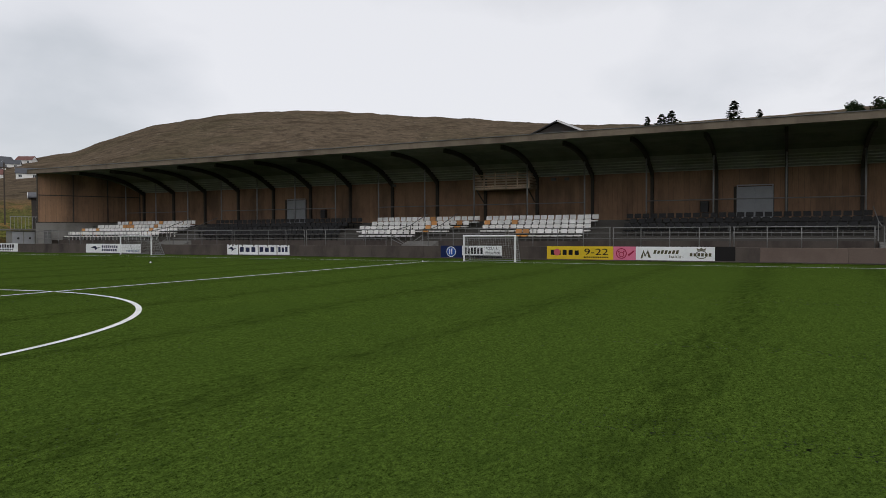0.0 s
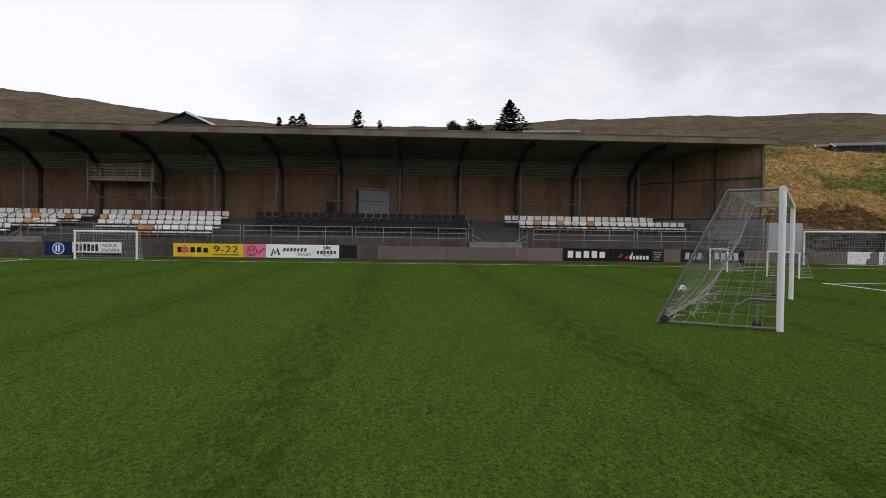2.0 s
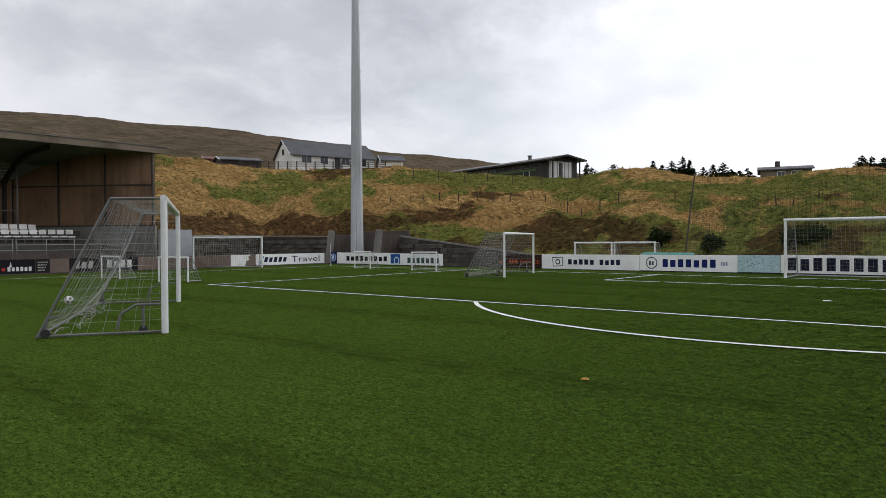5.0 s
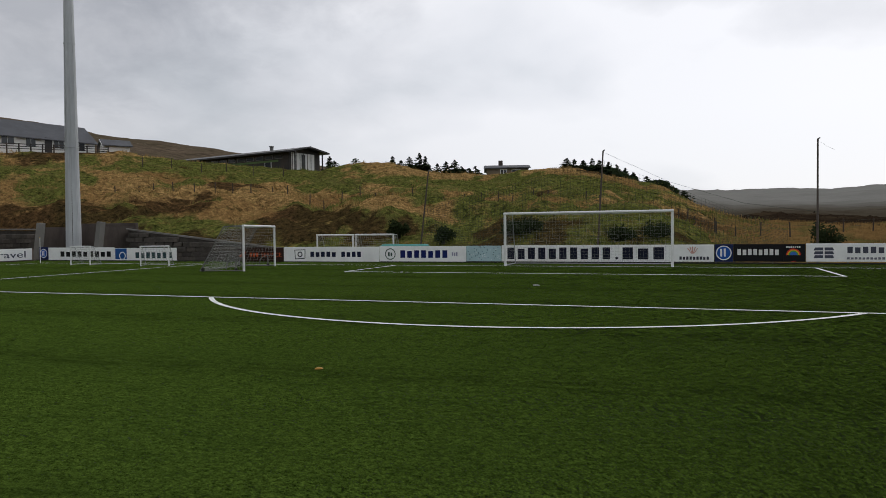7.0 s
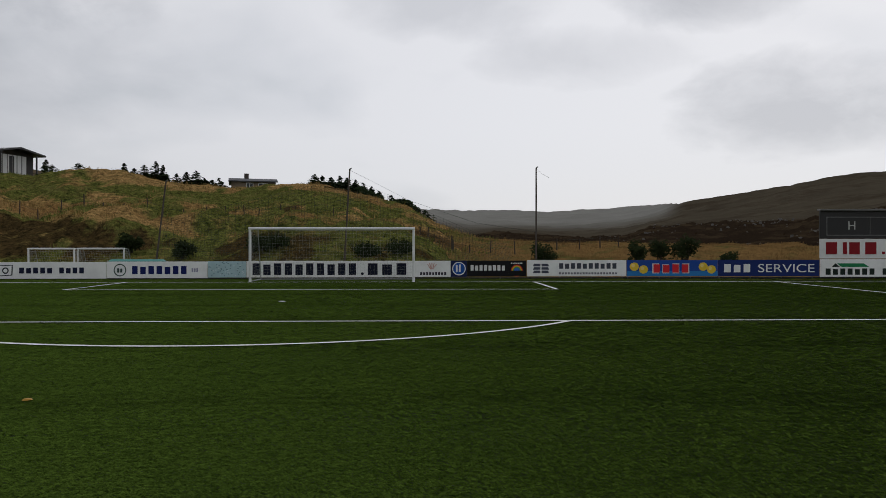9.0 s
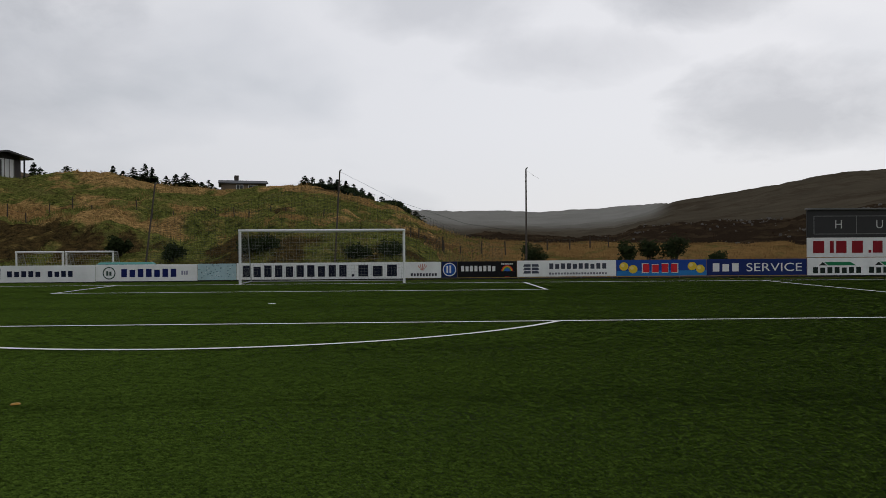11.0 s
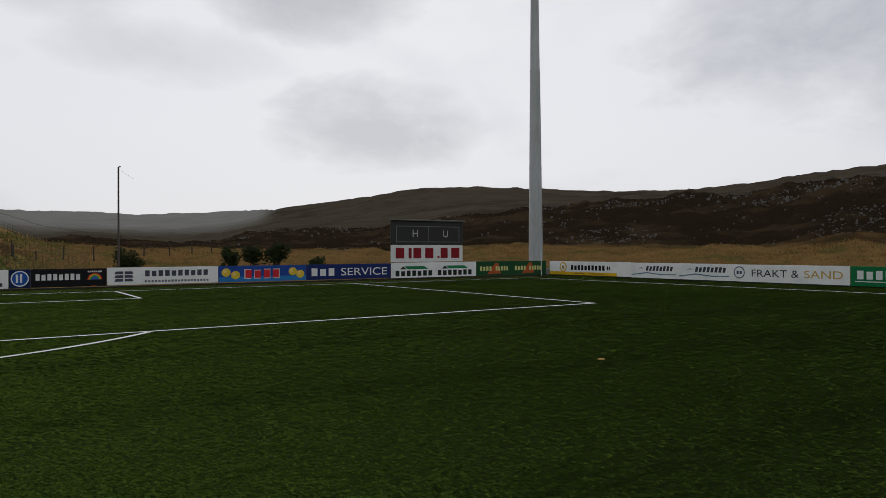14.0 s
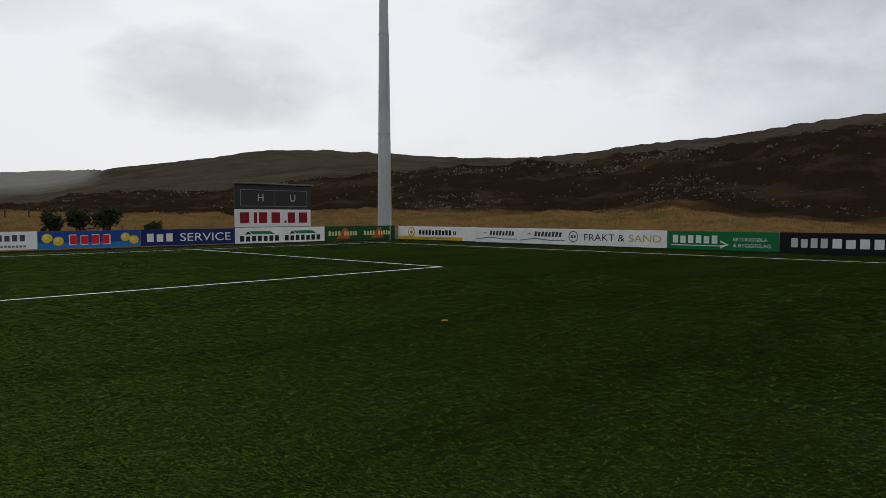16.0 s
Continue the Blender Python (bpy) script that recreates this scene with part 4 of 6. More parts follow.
for a, b in ((-92.5, -86.6), (-86.4, -79.4), (-75.4, -69.2), (-69.0, -62.4), (-62.2, -55.6), (-52.4, -47.0), (-46.8, -40.6), (-40.4, -34.2), (-34.0, -27.6), (-23.6, -17.6), (-17.4, -11.6)):
    railing(a, b)


def stair(y0, y1):
    """A flight from the front walkway to the terrace, with sloping handrails."""
    st = thing("terrace_stair", "short concrete stair with sloping steel handrails up to the terrace", "stair", "terrace stairs")
    for k in range(4):
        part("step", Shape().box((-38.55 - 0.25 * k, y0, 0.72), (-38.30 - 0.25 * k, y1, 0.80 + 0.085 * k), 0.01), CONCRETE, st)
    for y in (y0, y1):
        part("handrail", Shape().path([(-36.95, y, 1.86), (-37.9, y, 1.86), (-39.6, y, 2.15), (-42.2, y, 3.0)], 0.028).tube((-36.95, y, 0.72), (-36.95, y, 1.86), 0.028).tube((-39.6, y, 1.04), (-39.6, y, 2.15), 0.028), RAIL_STEEL, st)
    slope = Shape()
    for a, b in ((y0, y0 + 1.1), (y1, y1 - 1.1)):
        slope.path([(-37.0, a, 1.5), (-37.0, b, 0.85)], 0.026).path([(-37.0, a, 1.2), (-37.0, b, 0.74)], 0.022)
    part("brace", slope, RAIL_STEEL, st)


for a, b in ((-79.0, -75.8), (-55.2, -52.8), (-27.2, -24.0)):
    stair(a, b)

# ---- walls and boards round the pitch ----
wall = thing("perimeter_wall", "low stained concrete wall between the pitch and the stand", "wall", kind="structure")
y = -104.0
while y < 3.0:
    w = min(3.96, 3.4 - y)
    mat = PINK_CONCRETE if -34.4 < y < -10 or y > -9 else DARK_CONCRETE
    part("wall_panel", Shape().box((-WALL_X - 0.30, y + 0.006, -0.1), (-WALL_X, y + w - 0.006, 0.78 + 0.012 * math.sin(y)), 0.012), mat, wall)
    y += w
kerb = Shape().box((-WALL_X, -104, 0.002), (-WALL_X + 0.14, 3.3, 0.05), 0.01)
solid("kerb", kerb, DARK_CONCRETE, "low dark kerb at the foot of the wall", "kerb", kind="structure")

WHITE_C, BLACK_C, NAVY, YELLOW = (0.86, 0.87, 0.87), (0.012, 0.012, 0.014), (0.012, 0.022, 0.085), (0.72, 0.50, 0.03)
FACES = {"left": lambda u, v, o: (-WALL_X + o, u, v), "end": lambda u, v, o: (u, END_Y - o, v), "right": lambda u, v, o: (WALL_X - o, u, v)}


class Board:
    """An advertising board on one side of the pitch; places along it run in metres as the viewer reads, from 0."""

    def __init__(self, side, a, b, z0, z1, colour, label, proud=0.03, post=True):
        self.side, self.a, self.b, self.z0, self.z1 = side, a, b, z0, z1
        self.run = -1 if side == "right" else 1
        self.root = thing("advertising_board", label, "sign", "boards round the pitch")
        self.proud = proud
        self.panel = part("panel", self.block(0, abs(b - a), 0, z1 - z0, 0.0, proud, 0.008), paint(*colour), self.root)
        if post:
            s = Shape()
            for k in range(int(abs(b - a) // 1.6) + 1):
                u = min(abs(b - a) - 0.08, 0.04 + k * 1.6)
                lo = FACES[side](self.a + self.run * u, -0.02, -0.012)
                hi = FACES[side](self.a + self.run * (u + 0.05), z1 - 0.03, -0.07)
                s.box(tuple(map(min, lo, hi)), tuple(map(max, lo, hi)))
            part("stakes", s, DULL_STEEL, self.root)

    def at(self, u, v, o):
        return FACES[self.side](self.a + self.run * u, self.z0 + v, o)

    def block(self, u0, u1, v0, v1, o0, o1, bevel=0.0):
        p, q = self.at(u0, v0, o0), self.at(u1, v1, o1)
        return Shape().box(tuple(map(min, p, q)), tuple(map(max, p, q)), bevel)

    def field(self, u0, u1, v0, v1, colour, name="colour_field", label="", lift=1):
        part(name, self.block(u0, u1, v0, v1, self.proud + 0.0005, self.proud + 0.004 * lift), paint(*colour), self.root, label)

    def bars(self, u0, u1, v0, v1, count, colour, name="wordmark", lean=0.0, lift=2):
        """A wordmark as plain upright bars of its colour."""
        w, o, tiny = (u1 - u0) / count, self.proud + 0.004 * lift, v1 - v0 < 0.2
        s = Shape()
        for k in range(count):
            top = v1 - 0.10 * (v1 - v0) * ((k * 7) % 3 == 1)
            sh = lean * (top - v0)
            a, b = u0 + w * (k + 0.10), u0 + w * (k + 0.78)
            s.add([self.at(a, v0, o), self.at(b, v0, o), self.at(b + sh, top, o), self.at(a + sh, top, o)], [(0, 1, 2, 3)])
            if not tiny:
                part("bar", s, paint(*colour), self.root, tidy=False)
                s = Shape()
        if tiny:
            tagged(part("small_writing", s, paint(*colour), self.root, tidy=False), kind="stuff")

    def disc(self, u, v, r, colour, n=24, lift=2, squash=1.0, r_in=0.0):
        s = Shape()
        o = self.proud + 0.004 * lift
        if r_in:
            for k in range(n):
                q = [self.at(u + rr * math.cos(t), v + rr * squash * math.sin(t), o) for t, rr in ((k * math.tau / n, r_in), ((k + 1) * math.tau / n, r_in), ((k + 1) * math.tau / n, r), (k * math.tau / n, r))]
                s.add(q, [(0, 1, 2, 3)])
        else:
            s.add([self.at(u + r * math.cos(k * math.tau / n), v + r * squash * math.sin(k * math.tau / n), o) for k in range(n)], [tuple(range(n))])
        part("emblem", s, paint(*colour), self.root, tidy=False)

    def shape(self, pts, colour, lift=2, name="emblem"):
        o = self.proud + 0.004 * lift
        part(name, Shape().add([self.at(u, v, o) for u, v in pts], [tuple(range(len(pts)))]), paint(*colour), self.root, tidy=False)

    def words(self, text, u0, u1, v0, v1, colour, lift=2):
        x, y, z = self.at(u0, v0, self.proud + 0.004 * lift)
        m = {"left": pose(x, y, z, 90, 0, 90), "end": pose(x, y, z, 90, 0, 0), "right": pose(x, y, z, 90, 0, -90)}[self.side]
        letters(text, u1 - u0, v1 - v0, paint(*colour), self.root, m)


def wing(b, u, v, w, h, colour):
    """A bird-like emblem."""
    b.shape([(u, v + 0.62 * h), (u + 0.45 * w, v + h), (u + 0.62 * w, v + 0.62 * h), (u + w, v + 0.72 * h), (u + 0.66 * w, v + 0.42 * h), (u + 0.4 * w, v), (u + 0.42 * w, v + 0.45 * h)], colour)


def club(b, u, v, r):
    b.disc(u, v, r, (0.80, 0.81, 0.82), lift=2)
    b.disc(u, v, r * 0.86, (0.02, 0.10, 0.42), lift=3)
    b.shape([(u - 0.45 * r, v - 0.5 * r), (u - 0.2 * r, v - 0.5 * r), (u - 0.2 * r, v + 0.55 * r), (u - 0.45 * r, v + 0.55 * r)], (0.8, 0.81, 0.82), 4)
    b.shape([(u + 0.0 * r, v - 0.5 * r), (u + 0.25 * r, v - 0.5 * r), (u + 0.25 * r, v + 0.6 * r), (u + 0.0 * r, v + 0.6 * r)], (0.8, 0.81, 0.82), 4)


# along the stand
Z0, Z1 = 0.05, 0.80
b = Board("left", -100.5, -94.65, Z0, Z1, WHITE_C, "white advertising board with black bars on the concrete wall", post=False)
b.bars(0.4, 5.4, 0.34, 0.66, 13, BLACK_C); b.bars(0.6, 5.2, 0.10, 0.24, 18, BLACK_C)
b = Board("left", -85.24, -78.55, Z0, Z1, WHITE_C, "white board with a dark bird emblem on the concrete wall", post=False)
wing(b, 0.6, 0.18, 1.3, 0.40, (0.02, 0.025, 0.06)); b.bars(2.0, 4.0, 0.42, 0.62, 8, (0.03, 0.035, 0.08)); b.bars(2.0, 3.9, 0.14, 0.34, 7, (0.03, 0.035, 0.08)); b.bars(5.0, 6.5, 0.12, 0.24, 9, (0.10, 0.18, 0.32))
for k, (a, c) in enumerate(((-69.26, -68.2), (-68.12, -66.3), (-66.22, -64.55), (-64.47, -63.38))):
    b = Board("left", a, c, Z0 + 0.01 * k, Z1 - 0.01 * k, WHITE_C, "torn white sheet of a peeling advertising board", post=False)
    w = c - a
    if k == 0:
        wing(b, 0.1, 0.2, 0.85, 0.4, (0.02, 0.025, 0.06))
    else:
        b.bars(0.06, w - 0.08, 0.2, 0.56, 3, (0.03, 0.035, 0.08))
    for j in range(3):
        u = w * (0.15 + 0.3 * j)
        b.shape([(u, Z1 - Z0), (u + 0.10, Z1 - Z0 - 0.09 * (1 + (j + k) % 2)), (u + 0.22, Z1 - Z0)], (0.10, 0.08, 0.07), 3, "torn_gap")
b = Board("left", -51.26, -49.76, Z0, Z1, NAVY, "navy board with a round white and blue club emblem", post=False)
club(b, 0.75, 0.37, 0.33)
b = Board("left", -49.75, -47.27 + 0.2, Z0, Z1, WHITE_C, "white board for a pizza shop on the concrete wall", post=False)
b.field(0, 2.68, 0, 0.16, BLACK_C)
b.bars(0.15, 1.45, 0.24, 0.64, 6, BLACK_C); b.words("PIZZA &", 1.62, 2.4, 0.50, 0.66, BLACK_C); b.words("SHAWARMA", 1.62, 2.6, 0.24, 0.40, BLACK_C)
b = Board("left", -44.21, -40.3, Z0, Z1, YELLOW, "yellow shop board with black bars and opening hours", post=False)
b.bars(0.2, 2.0, 0.24, 0.54, 5, BLACK_C); b.disc(0.62, 0.40, 0.2, (0.62, 0.12, 0.16), lift=3); b.words("9-22", 2.25, 3.62, 0.26, 0.62, BLACK_C); b.bars(2.2, 3.66, 0.09, 0.17, 14, BLACK_C)
b = Board("left", -40.29, -39.05, Z0, Z1, (0.72, 0.19, 0.30), "pink board with a red outline emblem", post=False)
b.disc(0.45, 0.36, 0.30, (0.33, 0.02, 0.06), r_in=0.25); b.disc(0.45, 0.30, 0.15, (0.33, 0.02, 0.06), r_in=0.11, lift=3); b.shape([(0.8, 0.3), (1.15, 0.55), (1.18, 0.5), (0.86, 0.2)], (0.33, 0.02, 0.06)); b.disc(0.30, 0.46, 0.05, (0.33, 0.02, 0.06)); b.disc(0.58, 0.46, 0.05, (0.33, 0.02, 0.06))
b = Board("left", -39.04, -34.91, Z0, Z1, WHITE_C, "white bakery board with dark script bars and a crown emblem", post=False)
b.shape([(0.25, 0.10), (0.42, 0.56), (0.52, 0.30), (0.66, 0.58), (0.82, 0.14), (0.70, 0.14), (0.62, 0.40), (0.50, 0.16), (0.42, 0.40), (0.36, 0.10)], (0.10, 0.09, 0.05)); b.bars(0.92, 2.3, 0.36, 0.56, 7, (0.10, 0.09, 0.05), lean=0.3); b.words("bakarí", 1.8, 2.55, 0.13, 0.32, (0.10, 0.09, 0.05))
b.disc(3.45, 0.33, 0.30, (0.16, 0.15, 0.11), r_in=0.25, squash=0.75); b.bars(2.85, 4.0, 0.24, 0.42, 6, (0.10, 0.09, 0.05), lift=3); b.shape([(3.25, 0.55), (3.2, 0.70), (3.34, 0.62), (3.45, 0.72), (3.56, 0.62), (3.7, 0.70), (3.65, 0.55)], (0.16, 0.15, 0.11), 3)
b = Board("left", -34.9, -33.9, Z0, Z1 + 0.02, (0.018, 0.016, 0.016), "plain black board on the concrete wall", post=False)
b = Board("left", -21.97, -19.0, Z0, Z1, BLACK_C, "black board with bold white bars", post=False)
b.bars(0.25, 2.6, 0.20, 0.60, 5, (0.8, 0.8, 0.8))
b = Board("left", -18.98, -16.68, Z0, Z1, BLACK_C, "black board with a small red and white emblem", post=False)
b.bars(0.95, 2.15, 0.14, 0.36, 6, (0.72, 0.73, 0.74)); b.shape([(0.35, 0.2), (0.6, 0.42), (0.52, 0.48), (0.3, 0.3)], (0.5, 0.05, 0.04)); b.shape([(1.05, 0.36), (1.12, 0.62), (1.18, 0.36)], (0.7, 0.7, 0.7)); b.disc(0.78, 0.24, 0.09, (0.45, 0.04, 0.04))
b = Board("left", -16.66, -15.96, Z0, Z1, (0.02, 0.02, 0.02), "narrow black board with small grey writing bars", post=False)
for k in range(4):
    b.bars(0.08, 0.6 - 0.05 * k, 0.54 - 0.14 * k, 0.61 - 0.14 * k, 6, (0.35, 0.34, 0.32))
b = Board("left", -14.95, -11.1, Z0, Z1, (0.018, 0.017, 0.017), "black board with white bars, partly worn away", post=False)
b.bars(0.2, 1.3, 0.18, 0.58, 3, (0.42, 0.41, 0.40), lean=0.15); b.bars(2.0, 3.55, 0.18, 0.60, 4, (0.66, 0.66, 0.66))
b = Board("left", -4.79, -3.2, Z0, Z1, WHITE_C, "blank white board with a broken corner", post=False)
b.shape([(1.1, 0.0), (1.59, 0.0), (1.59, 0.75), (1.35, 0.62), (1.42, 0.4), (1.18, 0.3)], (0.16, 0.115, 0.095), 2, "broken_corner")
b = Board("left", -2.83, 3.26, Z0, Z1, WHITE_C, "white travel board with dark slanting letters", post=False)
b.bars(0.6, 2.6, 0.2, 0.55, 5, (0.02, 0.03, 0.06), lean=0.3); b.words("Travel", 3.0, 5.6, 0.17, 0.58, (0.02, 0.03, 0.06))
b.shape([(0.3, 0.1), (0.55, 0.62), (0.68, 0.62), (0.43, 0.1)], (0.08, 0.25, 0.40))

# behind the goal
rail_end = Shape().box((-36.4, END_Y + 0.012, -0.05), (36.4, END_Y + 0.075, 0.05))
solid("board_sill", rail_end, RUBBER, "dark sill under the boards behind the goal", "sill", kind="structure")
ZE0, ZE1 = 0.06, 0.87
b = Board("end", -36.1, -35.32, ZE0, ZE1, NAVY, "narrow navy board with a round club emblem")
club(b, 0.39, 0.40, 0.30)
b = Board("end", -35.3, -29.82, 0.03, 0.84, WHITE_C, "white board with heavy black bars")
b.bars(1.0, 5.3, 0.22, 0.56, 9, BLACK_C)
b = Board("end", -29.8, -25.05, 0.03, 0.80, WHITE_C, "white board with a blue square emblem and dark bars")
b.field(0.05, 0.95, 0.08, 0.74, (0.02, 0.09, 0.30)); b.disc(0.62, 0.28, 0.26, (0.7, 0.75, 0.8), lift=3, r_in=0.19); b.bars(1.6, 4.5, 0.14, 0.50, 7, (0.04, 0.08, 0.09))
b = Board("end", -20.8, -17.56, 0.0, 0.80, (0.035, 0.018, 0.014), "dark red-brown service board with orange letters")
b.words("SERVICE", 1.75, 3.1, 0.28, 0.50, (0.50, 0.10, 0.03)); b.bars(0.95, 1.6, 0.28, 0.50, 3, (0.50, 0.10, 0.03)); b.shape([(0.2, 0.3), (0.45, 0.2), (0.75, 0.55), (0.6, 0.55)], (0.45, 0.09, 0.03))
b = Board("end", -17.55, -11.58, ZE0 - 0.05, ZE1 - 0.04, WHITE_C, "white shipping board with a square emblem and dark bars")
b.shape([(0.75, 0.12), (1.4, 0.16), (1.42, 0.68), (0.7, 0.66)], (0.03, 0.035, 0.05)); b.shape([(0.79, 0.16), (1.36, 0.20), (1.37, 0.64), (0.75, 0.62)], WHITE_C, 3); b.disc(1.07, 0.40, 0.16, (0.03, 0.035, 0.05), lift=4, r_in=0.10); b.bars(1.7, 3.4, 0.26, 0.55, 5, (0.015, 0.02, 0.05)); b.bars(3.65, 4.95, 0.26, 0.55, 4, (0.015, 0.02, 0.05))
b = Board("end", -11.56, -6.62, ZE0 - 0.03, ZE1 - 0.02, WHITE_C, "white board with a round cogwheel emblem and navy letters")
b.disc(0.65, 0.40, 0.31, (0.06, 0.10, 0.09), r_in=0.26); b.bars(0.5, 0.8, 0.28, 0.50, 2, (0.06, 0.10, 0.09), lift=3); b.bars(1.2, 4.0, 0.20, 0.60, 7, (0.012, 0.02, 0.12)); b.bars(4.15, 4.5, 0.30, 0.5, 3, (0.3, 0.3, 0.4))
b = Board("end", -6.6, -4.72, ZE0, ZE1 - 0.01, (0.42, 0.58, 0.62), "pale blue speckled board with its print worn off")
for k in range(60):
    u, v = random.uniform(0.03, 1.8), random.uniform(0.03, 0.74)
    b.shape([(u, v), (u + random.uniform(0.03, 0.07), v + 0.02), (u + 0.05, v + random.uniform(0.03, 0.07)), (u - 0.01, v + 0.05)], random.choice([(0.10, 0.16, 0.20), (0.66, 0.74, 0.76), (0.2, 0.3, 0.34)]), 2, "flake")
b = Board("end", -4.7, 3.55, ZE0, ZE1 + 0.01, WHITE_C, "long white board with large black bars behind the goal")
b.bars(0.25, 5.55, 0.12, 0.70, 10, (0.012, 0.014, 0.03)); b.bars(5.95, 8.1, 0.12, 0.70, 3, (0.012, 0.014, 0.03)); b.disc(5.75, 0.18, 0.07, (0.012, 0.014, 0.03))
b = Board("end", 3.57, 5.46, ZE0 + 0.02, ZE1 + 0.01, WHITE_C, "white board with a thin red crown emblem")
b.bars(0.35, 1.7, 0.09, 0.24, 9, (0.06, 0.06, 0.08))
for k in range(5):
    a = radians(50 + 20 * k)
    b.shape([(0.95 + 0.08 * math.cos(a) - 0.012, 0.38), (0.95 + 0.08 * math.cos(a) + 0.012, 0.38), (0.95 + 0.34 * math.cos(a) + 0.025, 0.38 + 0.32 * math.sin(a)), (0.95 + 0.34 * math.cos(a) - 0.015, 0.38 + 0.32 * math.sin(a))], (0.55, 0.18, 0.12))
b = Board("end", 5.48, 6.28, ZE0 + 0.02, ZE1 + 0.02, NAVY, "navy board with a round club emblem")
club(b, 0.4, 0.41, 0.34)
b = Board("end", 6.29, 9.28, ZE0 + 0.03, ZE1 + 0.02, BLACK_C, "black paint-shop board with white bars and a rainbow")
b.bars(0.15, 1.95, 0.30, 0.58, 8, (0.75, 0.75, 0.75))
for k, c in enumerate(((0.6, 0.05, 0.04), (0.7, 0.4, 0.03), (0.1, 0.35, 0.08), (0.05, 0.15, 0.5))):
    b.disc(2.5, 0.30, 0.30 - 0.05 * k, c, lift=2 + k)
b.field(2.1, 2.9, 0.04, 0.30, BLACK_C, lift=7); b.bars(2.2, 2.8, 0.63, 0.70, 7, (0.7, 0.7, 0.7))
b = Board("end", 9.3, 14.34, ZE0 + 0.04, ZE1 + 0.04, WHITE_C, "white bookshop board with grey bars and a folded emblem")
for k in range(3):
    b.shape([(0.3, 0.16 + 0.17 * k), (0.68, 0.16 + 0.17 * k), (0.68, 0.29 + 0.17 * k), (0.36, 0.29 + 0.17 * k)], (0.08, 0.085, 0.12)); b.shape([(0.74, 0.16 + 0.17 * k), (1.12, 0.16 + 0.17 * k), (1.06, 0.29 + 0.17 * k), (0.74, 0.29 + 0.17 * k)], (0.08, 0.085, 0.12))
b.bars(1.6, 4.6, 0.38, 0.66, 10, (0.07, 0.075, 0.10)); b.bars(1.6, 4.6, 0.10, 0.20, 20, (0.2, 0.2, 0.24))
b = Board("end", 14.36, 19.01, ZE0 + 0.04, ZE1 + 0.04, (0.02, 0.07, 0.32), "blue drinks board with red bars between pairs of lemons")
b.field(0, 4.65, 0, 0.26, (0.03, 0.20, 0.52)); b.bars(1.25, 3.3, 0.14, 0.64, 4, (0.75, 0.7, 0.66)); b.bars(1.31, 3.24, 0.18, 0.60, 4, (0.62, 0.03, 0.04), lift=3)
for u in (0.38, 0.85, 3.9, 4.32):
    b.disc(u, 0.48 - 0.14 * (u in (0.85, 4.32)), 0.23, (0.75, 0.53, 0.05), squash=0.92); b.disc(u - 0.06, 0.54 - 0.14 * (u in (0.85, 4.32)), 0.09, (0.82, 0.66, 0.22), lift=3)
b = Board("end", 19.03, 24.24, ZE0 + 0.03, ZE1 + 0.05, (0.015, 0.03, 0.14), "navy service board with bold white letters")
b.bars(0.25, 1.75, 0.20, 0.62, 3, (0.8, 0.8, 0.8)); b.words("SERVICE", 2.05, 4.95, 0.20, 0.62, (0.8, 0.8, 0.8))
b = Board("end", 24.27, 30.4, ZE0, ZE1 + 0.08, WHITE_C, "white board with repeated dark bars under green roof shapes")
for u in (0.25, 3.2):
    b.bars(u, u + 2.65, 0.10, 0.42, 7, (0.02, 0.03, 0.025)); b.shape([(u + 0.35, 0.5), (u + 0.55, 0.68), (u + 0.78, 0.5)], (0.02, 0.03, 0.025)); b.shape([(u + 0.85, 0.5), (u + 0.62, 0.68), (u + 2.0, 0.68), (u + 2.3, 0.5)], (0.02, 0.22, 0.09))
b = Board("end", 30.43, 36.3, ZE0, ZE1 + 0.09, (0.015, 0.075, 0.028), "dark green drinks board with pale yellow bars")
for u in (0.25, 3.1):
    b.bars(u, u + 1.0, 0.30, 0.58, 4, (0.62, 0.62, 0.25)); b.bars(u + 1.25, u + 2.35, 0.30, 0.58, 5, (0.62, 0.62, 0.25)); b.shape([(u + 0.6, 0.08), (u + 1.7, 0.12), (u + 1.5, 0.78), (u + 1.25, 0.8)], (0.45, 0.10, 0.03), 1)

# along the far touchline
rail_right = Shape().box((WALL_X + 0.012, -104, -0.05), (WALL_X + 0.075, 3.4, 0.05))
solid("board_sill", rail_right, RUBBER, "dark sill under the boards along the touchline", "sill", kind="structure")
ZR0, ZR1 = 0.05, 0.92
b = Board("right", 3.3, -3.67, ZR0, ZR1, WHITE_C, "white radio shop board with a yellow strip and round emblem")
b.field(0, 5.9, 0, 0.20, (0.72, 0.46, 0.02)); b.disc(1.3, 0.5, 0.33, (0.70, 0.42, 0.03)); b.disc(1.3, 0.5, 0.24, WHITE_C, lift=3); b.disc(1.3, 0.48, 0.13, (0.45, 0.30, 0.1), lift=4); b.bars(2.0, 5.0, 0.32, 0.64, 10, BLACK_C); b.bars(5.1, 5.4, 0.36, 0.60, 2, BLACK_C); b.bars(2.4, 3.2, 0.07, 0.13, 8, (0.2, 0.08, 0.02)); b.bars(3.6, 4.9, 0.07, 0.13, 9, (0.2, 0.08, 0.02))
b = Board("right", -3.68, -10.3, ZR0 - 0.02, ZR1 - 0.02, WHITE_C, "white road-building board with repeated dark script bars")
